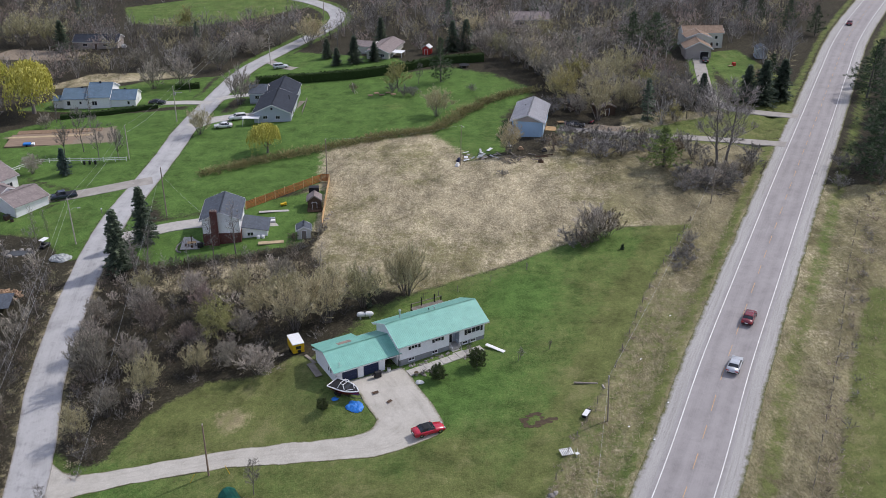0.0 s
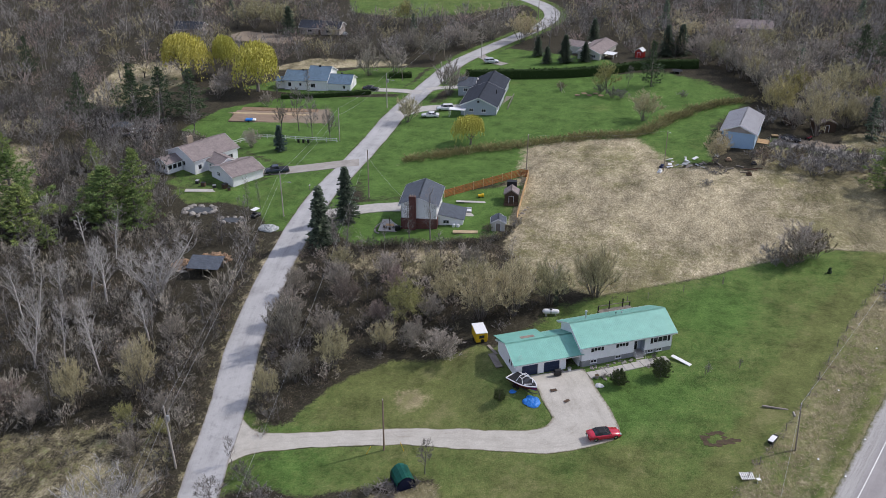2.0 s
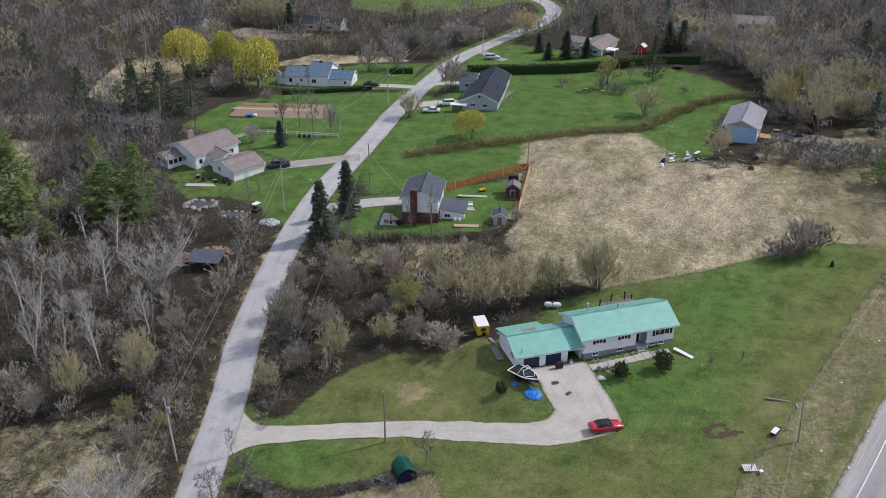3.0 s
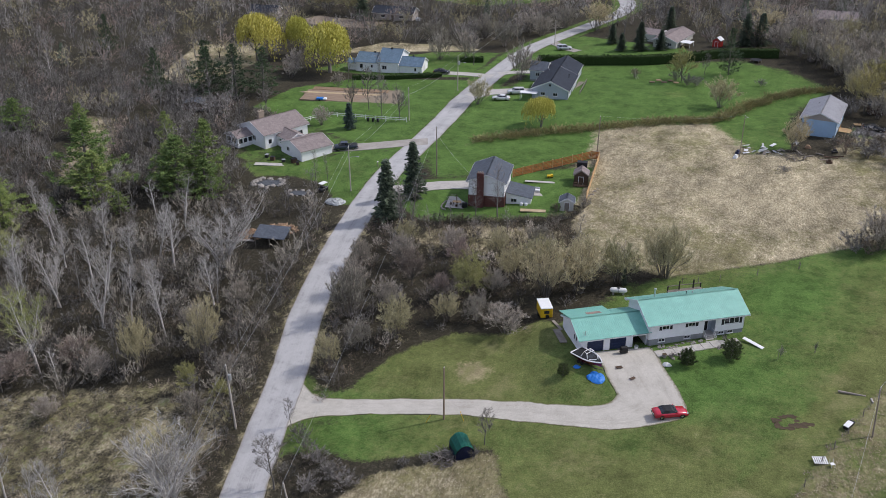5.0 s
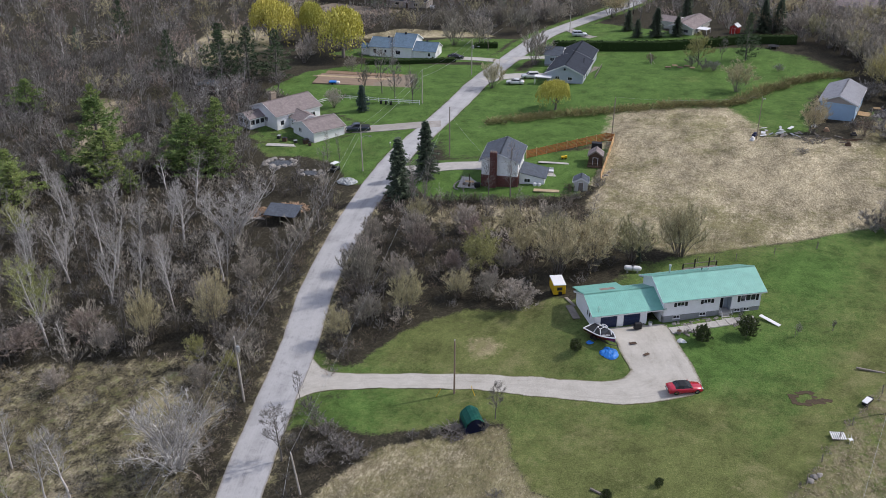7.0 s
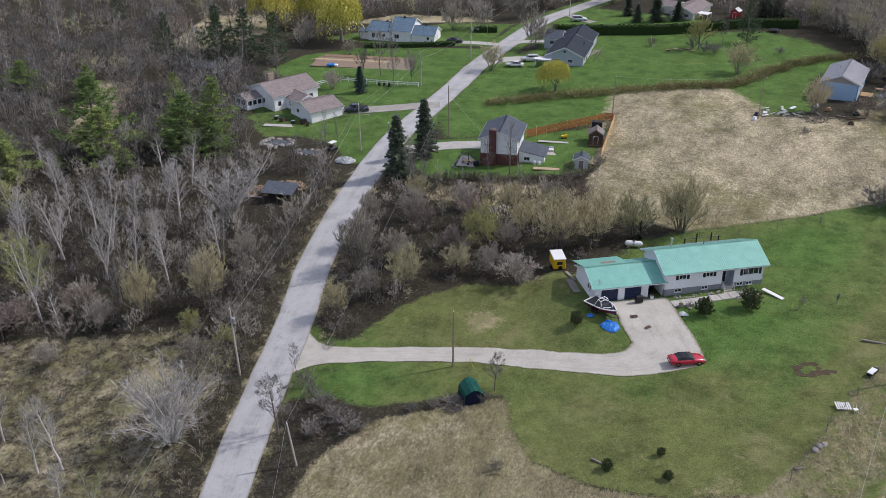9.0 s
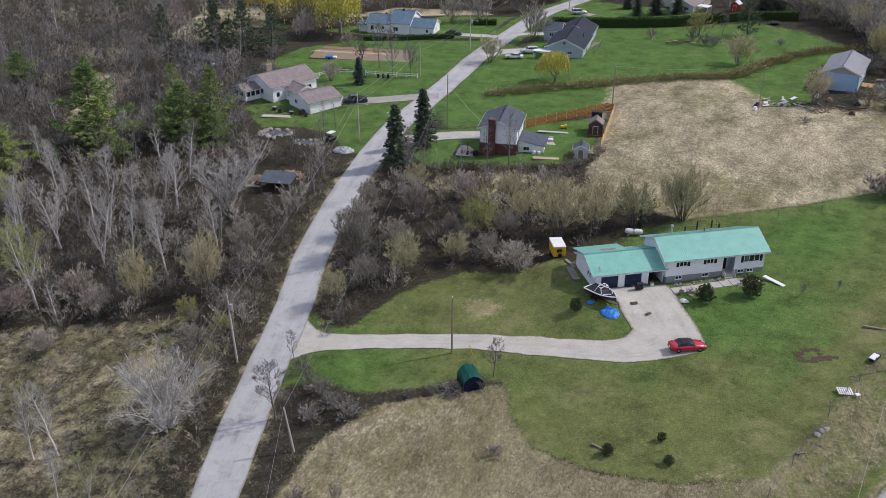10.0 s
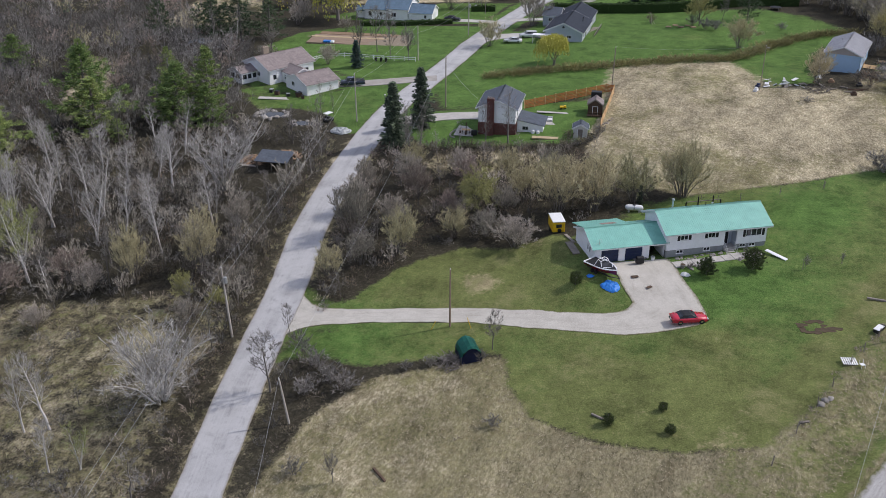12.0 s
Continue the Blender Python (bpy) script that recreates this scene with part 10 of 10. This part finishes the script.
    rock(-83.6 + 3.0 * math.cos(t), 171.6 + 1.4 * math.sin(t), RR.uniform(1.0, 2.2), "flat grey rock edging the pond", "pond rocks")
booth = thing("golf_cart", "small white-roofed cart beside the pond", "cart", at=frame_at(-79.2, 173.9, 70))
part("roof", box((-0.9, -0.6, 1.75), (0.9, 0.6, 1.85), 0.03), M["white"], booth, "white canopy")
part("body", box((-1.1, -0.55, 0.3), (1.1, 0.55, 0.75), 0.08), M["dark_metal"], booth)
part("seat", box((-0.5, -0.5, 0.75), (0.0, 0.5, 1.15), 0.05), M["black"], booth)
for px in (-0.85, 0.85):
    for py in (-0.55, 0.55):
        part("post", tube([(px, py, 0.7), (px, py, 1.76)], 0.025, 6), M["black"], booth)
        part("wheel", tube([(px * 0.85, py - 0.08, 0.22), (px * 0.85, py + 0.08, 0.22)], 0.22, 10), M["rubber"], booth)
for i, (x, y, s) in enumerate(((-97.5, 187.4, 1.0), (-94.5, 186.8, 0.8), (-92.0, 187.0, 1.2), (-99.5, 188.6, 0.9), (-90.6, 186.0, 0.8))):
    ob = thing("yard_crate", "dark clutter box against the house", "crate", "yard clutter", at=frame_at(x, y, 30 * i))
    part("box", box((-0.5 * s, -0.4 * s, 0), (0.5 * s, 0.4 * s, 0.8 * s), 0.04), M["dark_metal" if i % 2 else "brown_wood"], ob)
    part("lid", box((-0.54 * s, -0.44 * s, 0.8 * s), (0.54 * s, 0.44 * s, 0.88 * s), 0.03), M["galv" if i % 2 else "black"], ob)
rough_board("terrace", "pale concrete terrace slab before the house", -97.0, 184.8, 12, 7.0, 1.6, 0.1, "concrete", 0.02, 0, "terrace")
mb = thing("mailbox", "grey mailbox on a post by the road", "mailbox", at=frame_at(-72.3, 188.5, 80))
part("post", box((-0.05, -0.05, -0.2), (0.05, 0.05, 1.0)), M["old_wood"], mb)
part("box", box((-0.28, -0.12, 1.0), (0.28, 0.12, 1.24), 0.05), M["galv"], mb)
# garden bed
gb = thing("vegetable_garden", "turned soil garden with pale straw rows", "garden", at=frame_at(-97.5, 236.5, 8))
part("soil", box((-13.5, -4.6, -0.35), (11.5, 4.4, 0.12), 0.05), M["soil"], gb)
part("mulch_bed", box((-14.0, 1.2, -0.3), (11.0, 2.6, 0.2), 0.08), M["straw_soil"], gb, "pale straw mulch row")
part("mulch_bed", box((-12.5, 4.4, -0.3), (9.0, 7.0, 0.24), 0.1), M["firewood"], gb, "dead brown plant row")
ut = thing("utility_trailer", "small blue and white cart by the garden", "trailer", at=frame_at(-104.5, 231.4, 10))
part("tray", box((-1.2, -0.7, 0.4), (0.6, 0.7, 0.8), 0.05), M["tarp_blue"], ut)
part("cover", box((0.7, -0.6, 0.3), (1.6, 0.6, 0.75), 0.1), M["white"], ut)
for py in (-0.75, 0.75):
    part("wheel", tube([(-0.3, py - 0.07, 0.25), (-0.3, py + 0.07, 0.25)], 0.25, 10), M["rubber"], ut)
for k in range(3):
    o = thing("barrel", "dark barrel beside the rail fence", "barrel", "barrels", at=frame_at(-85.5 + k * 1.3, 217.2, 0))
    part("drum", tube([(0, 0, 0), (0, 0, 0.05), (0, 0, 0.4), (0, 0, 0.44), (0, 0, 0.85), (0, 0, 0.88)], [0.26, 0.29, 0.29, 0.31, 0.29, 0.26], 12), M["black"], o)
    part("rim", tube([(0, 0, 0.86), (0, 0, 0.92)], 0.27, 12), M["dark_metal"], o)
# sheds and clutter west of the brown-roofed house
small_shed("open brown shed with a low grey roof", -136, 213.5, 15, 5.5, 4.0, 2.0, 2.7, "brown_wood", "slate_shingle")
for k in range(6):
    o = thing("yard_crate", "dark yard clutter by the sheds", "crate", "yard clutter", at=frame_at(-124 - k * 1.7 + RR.uniform(-1, 1), 214.5 + RR.uniform(-1.5, 1.5), RR.uniform(0, 90)))
    part("box", box((-0.7, -0.5, 0), (0.7, 0.5, RR.uniform(0.5, 1.0)), 0.06), M["dark_metal"], o)
    part("lid", box((-0.5, -0.4, 1.0), (0.5, 0.4, 1.08), 0.03), M["old_wood"], o)
simple_house("house", "long low house with a dark shingle roof in the woods", -127.5, 332.5, 1, 15.0, 7.5, 2.6, 4.4, 0.4, 0.4, "u", "tan_siding", "dark_shingle", [("front", 3, 1, 1.6, 1.0, 2, False), ("front", 10, 1, 1.6, 1.0, 2, False)], [("front", 7, 0.95, 2.05, "brown_wood", 0)])
simple_house("house", "dark-roofed cabin among the evergreens", -172, 322, 6, 10.0, 7.0, 2.5, 4.4, 0.4, 0.4, "u", "tan_siding", "dark_shingle", [("front", 3, 1, 1.6, 1.0, 2, False)], [])
simple_house("house", "brown-roofed house deep in the woods", 24, 336, 0, 13.0, 8.0, 2.8, 4.8, 0.4, 0.4, "u", "tan_siding", "brown_shingle", [("front", 3, 1, 1.6, 1.0, 2, False)], [])
o = thing("satellite_dish", "white dish and tank beside the low house", "dish", at=frame_at(-110.5, 333.2, 0))
part("tank", tube([(-0.9, 0, 0.7), (-0.7, 0, 0.7), (0.7, 0, 0.7), (0.9, 0, 0.7)], [0.2, 0.6, 0.6, 0.2], 14), M["white"], o)
part("stand", box((-0.6, -0.3, -0.1), (0.6, 0.3, 0.3)), M["concrete"], o)

# ---- the blue house's yard ----
JR = random.Random(12)
for k in range(22):
    x, y = JR.uniform(5.5, 13.5), JR.uniform(209, 215)
    mt = JR.choice(["white", "galv", "tarp_grey", "line_white", "old_wood", "white"])
    rough_board("scrap_panel", "pale scrap panel thrown on the junk heap", x, y, JR.uniform(0, 180), JR.uniform(0.6, 1.5), JR.uniform(0.4, 0.9), 0.06, mt, JR.uniform(0.1, 0.8), JR.uniform(-35, 35), "scrap")
for k in range(9):
    rough_board("beam", "weathered timber lying in the yard", JR.uniform(15, 25), JR.uniform(205.5, 218), JR.uniform(0, 180), JR.uniform(1.5, 4.0), 0.25, 0.22, JR.choice(["old_wood", "brown_wood"]), JR.uniform(0.05, 0.3), JR.uniform(-6, 6), "timber")
for x, y, mt, words in ((16.2, 217.3, "white", "white garden scrap by the porch"), (18.6, 214.8, "firewood", "brown scrap crate in the yard"), (24, 213, "dark_metal", "dark machine part in the yard"), (22.6, 206.4, "brown_wood", "dark stump in the meadow's edge"), (4.0, 209, "tarp_navy", "dark barrel by the slim pole"), (3.6, 206, "white", "white marker post in the meadow")):
    o = thing("yard_scrap", words, "scrap", "yard scrap", at=frame_at(x, y, JR.uniform(0, 90)))
    part("base", box((-0.6, -0.4, 0), (0.6, 0.4, 0.5), 0.08), M[mt], o)
    part("top", box((-0.35, -0.3, 0.5), (0.3, 0.25, 0.85), 0.06), M[mt], o)
small_shed("old leaning brown barn shed", 40.2, 236.5, 20, 4.5, 4.0, 2.2, 3.2, "brown_wood", "brown_shingle", "brown_wood")
small_shed("dark grey shed under the trees", 33.5, 241.5, 10, 4.0, 3.5, 2.0, 2.7, "brown_wood", "dark_shingle", "brown_wood")
rough_board("pallet", "pale pallet beside the deck", 30.0, 232.6, 10, 1.6, 1.2, 0.16, "pale_cedar", 0.3, 0, "pallet")
atv = thing("quad_bike", "dark quad bike parked in the yard", "quad bike", at=frame_at(37.6, 231.6, 60))
part("body", box((-0.8, -0.35, 0.35), (0.8, 0.35, 0.8), 0.15), M["car_maroon"], atv)
part("seat", box((-0.6, -0.2, 0.8), (0.2, 0.2, 0.95), 0.06), M["black"], atv)
part("handlebar", tube([(0.35, -0.4, 1.05), (0.4, 0, 0.95), (0.35, 0.4, 1.05)], 0.025, 6), M["black"], atv)
for px in (-0.6, 0.6):
    for py in (-0.45, 0.45):
        part("wheel", tube([(px, py - 0.12, 0.28), (px, py + 0.12, 0.28)], 0.28, 12), M["rubber"], atv)

# ---- the fence line by the highway ----
pal = thing("pallet", "white slatted pallet tipped by the fence", "pallet", at=pose(17.2, 106.2, gz(17.2, 106.2) + 0.25, 12, 4, 20))
for k in range(7):
    part("slat", box((-0.9 + k * 0.27, -0.6, 0.1), (-0.74 + k * 0.27, 0.6, 0.13)), M["white"], pal)
for py in (-0.55, 0, 0.5):
    part("runner", box((-0.9, py, -0.05), (0.9, py + 0.07, 0.1)), M["old_wood"], pal)
ch = thing("chair_frame", "white metal chair frame beside the pallet", "chair", at=pose(18.6, 105.6, gz(18.6, 105.6), 0, 0, 30))
for px in (-0.25, 0.25):
    part("leg", tube([(px, -0.25, 0), (px, -0.25, 0.45), (px, 0.25, 0.45), (px, 0.3, 0.95)], 0.025, 6), M["white"], ch)
part("seat", box((-0.25, -0.25, 0.44), (0.25, 0.25, 0.48), 0.01), M["white"], ch)
tb = thing("tool_box", "white and black metal box on the fence line", "box", at=pose(21.0, 114.2, gz(21, 114.2), 0, 0, 62))
part("body", box((-1.0, -0.35, 0.05), (1.0, 0.35, 0.5), 0.04), M["black"], tb)
part("lid", box((-1.05, -0.38, 0.5), (0.55, 0.38, 0.6), 0.03), M["white"], tb)
rough_board("log", "pale log lying by the fence", 21.8, 121.5, 176, 3.6, 0.28, 0.26, "old_wood", 0.02, 0, "log")
rough_board("log", "short pale log by the pole", 24.3, 120.4, 100, 1.0, 0.24, 0.24, "pale_pole", 0.02, 0, "log")
rough_board("log", "weathered log on the lower lawn", -9.7, 90.8, -22, 1.7, 0.26, 0.24, "old_wood", 0.02, 0, "log")
rough_board("log", "broken log on the straw meadow", -31.0, 77.2, -40, 2.6, 0.3, 0.26, "brown_wood", 0.02, 0, "log")
rough_board("log", "old board by the fence", 12.2, 93.8, 30, 1.2, 0.3, 0.16, "old_wood", 0.02, 0, "log")
for x, y in ((14.4, 98.2), (15.0, 98.6), (14.0, 97.4)):
    rock(x, y, 1.5, "grey field stone on the fence line", "fence line stones")
for k in range(16):
    t = 6.283 * k / 16 + RR.uniform(-0.2, 0.2)
    puddle("mulch_patch", "dark turned soil patch in the lawn", 13.6 + (1.0 + 1.9 * RR.random()) * math.cos(t), 113.6 + (0.4 + 1.3 * RR.random()) * math.sin(t), RR.uniform(0.25, 0.75), RR.uniform(0.2, 0.5), "wet_soil", k, 0.025, "soil")
for x, y in ((26.5, 111), (33, 116), (29.5, 108), (31, 127), (38, 139)):
    rough_board("litter_scrap", "white scrap of litter on the verge", x, y, 40, 0.3, 0.22, 0.05, "white", 0.1, 0, "litter")
for x, y in ((12.2, 128.4), (17.3, 131.0), (15.5, 156.4)):
    o = new("stake", mesh_from(tube([(0, 0, -0.1), (0, 0, 1.5)], 0.035, 6), "stake", M["old_wood"]))
    o.location = (x, y, gz(x, y))
    tagged(o, "thin wooden stake in the lawn", "stake", "lawn stakes")
for x, y, t in ((-34.4, 105.4, 25), (-29.2, 106.6, -20)):
    o = new("marker_stake", mesh_from(tube([(0, 0, -0.1), (0, 0, 1.6)], 0.04, 6), "marker_stake", M["yellow"]))
    o.matrix_basis = pose(x, y, gz(x, y), 0, t, 0)
    tagged(o, "leaning yellow marker stake beside the pole", "stake", "marker stakes")

# ---- behind the green meadow ----
sl = thing("swing_frame", "leaning white post of an old swing", "post", at=pose(-24.6, 266, gz(-24.6, 266), 0, -12, 0))
part("post", tube([(0, 0, -0.1), (0, 0, 3.2)], 0.08, 8), M["pale_pole"], sl)
part("brace", tube([(0, 0, 1.8), (0.8, 0, 0)], 0.05, 6), M["pale_pole"], sl)
for k in range(5):
    rough_board("garden_bed_frame", "low timber garden bed frame", -20 + k * 1.6, 263.5 + (k % 2) * 1.8, 12, 1.4, 1.0, 0.22, "firewood", 0.0, 0, "garden bed")
rs = small_shed("small red shed with a white roof", -6.2, 306.0, -20, 2.4, 2.4, 2.1, 3.0, "red", "white", "red")
fs = small_shed("grey garden shed near the highway house", 95.2, 288.6, 0, 3.2, 3.4, 3.0, 3.9, "grey_siding", "slate_shingle", "grey_siding")
pl = thing("play_slide", "pale plastic play set on the lawn", "play set", at=frame_at(85.6, 281, 30))
part("slide", box((-1.2, -0.3, 0.1), (0.9, 0.3, 0.35), 0.1), M["straw_soil"], pl)
part("tower", box((0.5, -0.5, 0), (1.4, 0.5, 1.0), 0.1), M["red"], pl)
for k in range(3):
    rock(84 + k * 1.6, 249.5 + k * 0.6, 2.4, "large pale boulder by the lane", "boulders")
car("dark car before the garage", 79.2, 286.6, 80, "car_black", "sedan")
tp = thing("trampoline", "low dark trampoline on the lawn", "trampoline", at=frame_at(6.8, 288.6, 0))
part("mat", tube([(0, 0, 0.7), (0, 0, 0.74)], 1.6, 20), M["black"], tp)
for k in range(6):
    t = 6.283 * k / 6
    part("leg", tube([(1.5 * math.cos(t), 1.5 * math.sin(t), 0), (1.5 * math.cos(t), 1.5 * math.sin(t), 0.72)], 0.03, 6), M["galv"], tp)
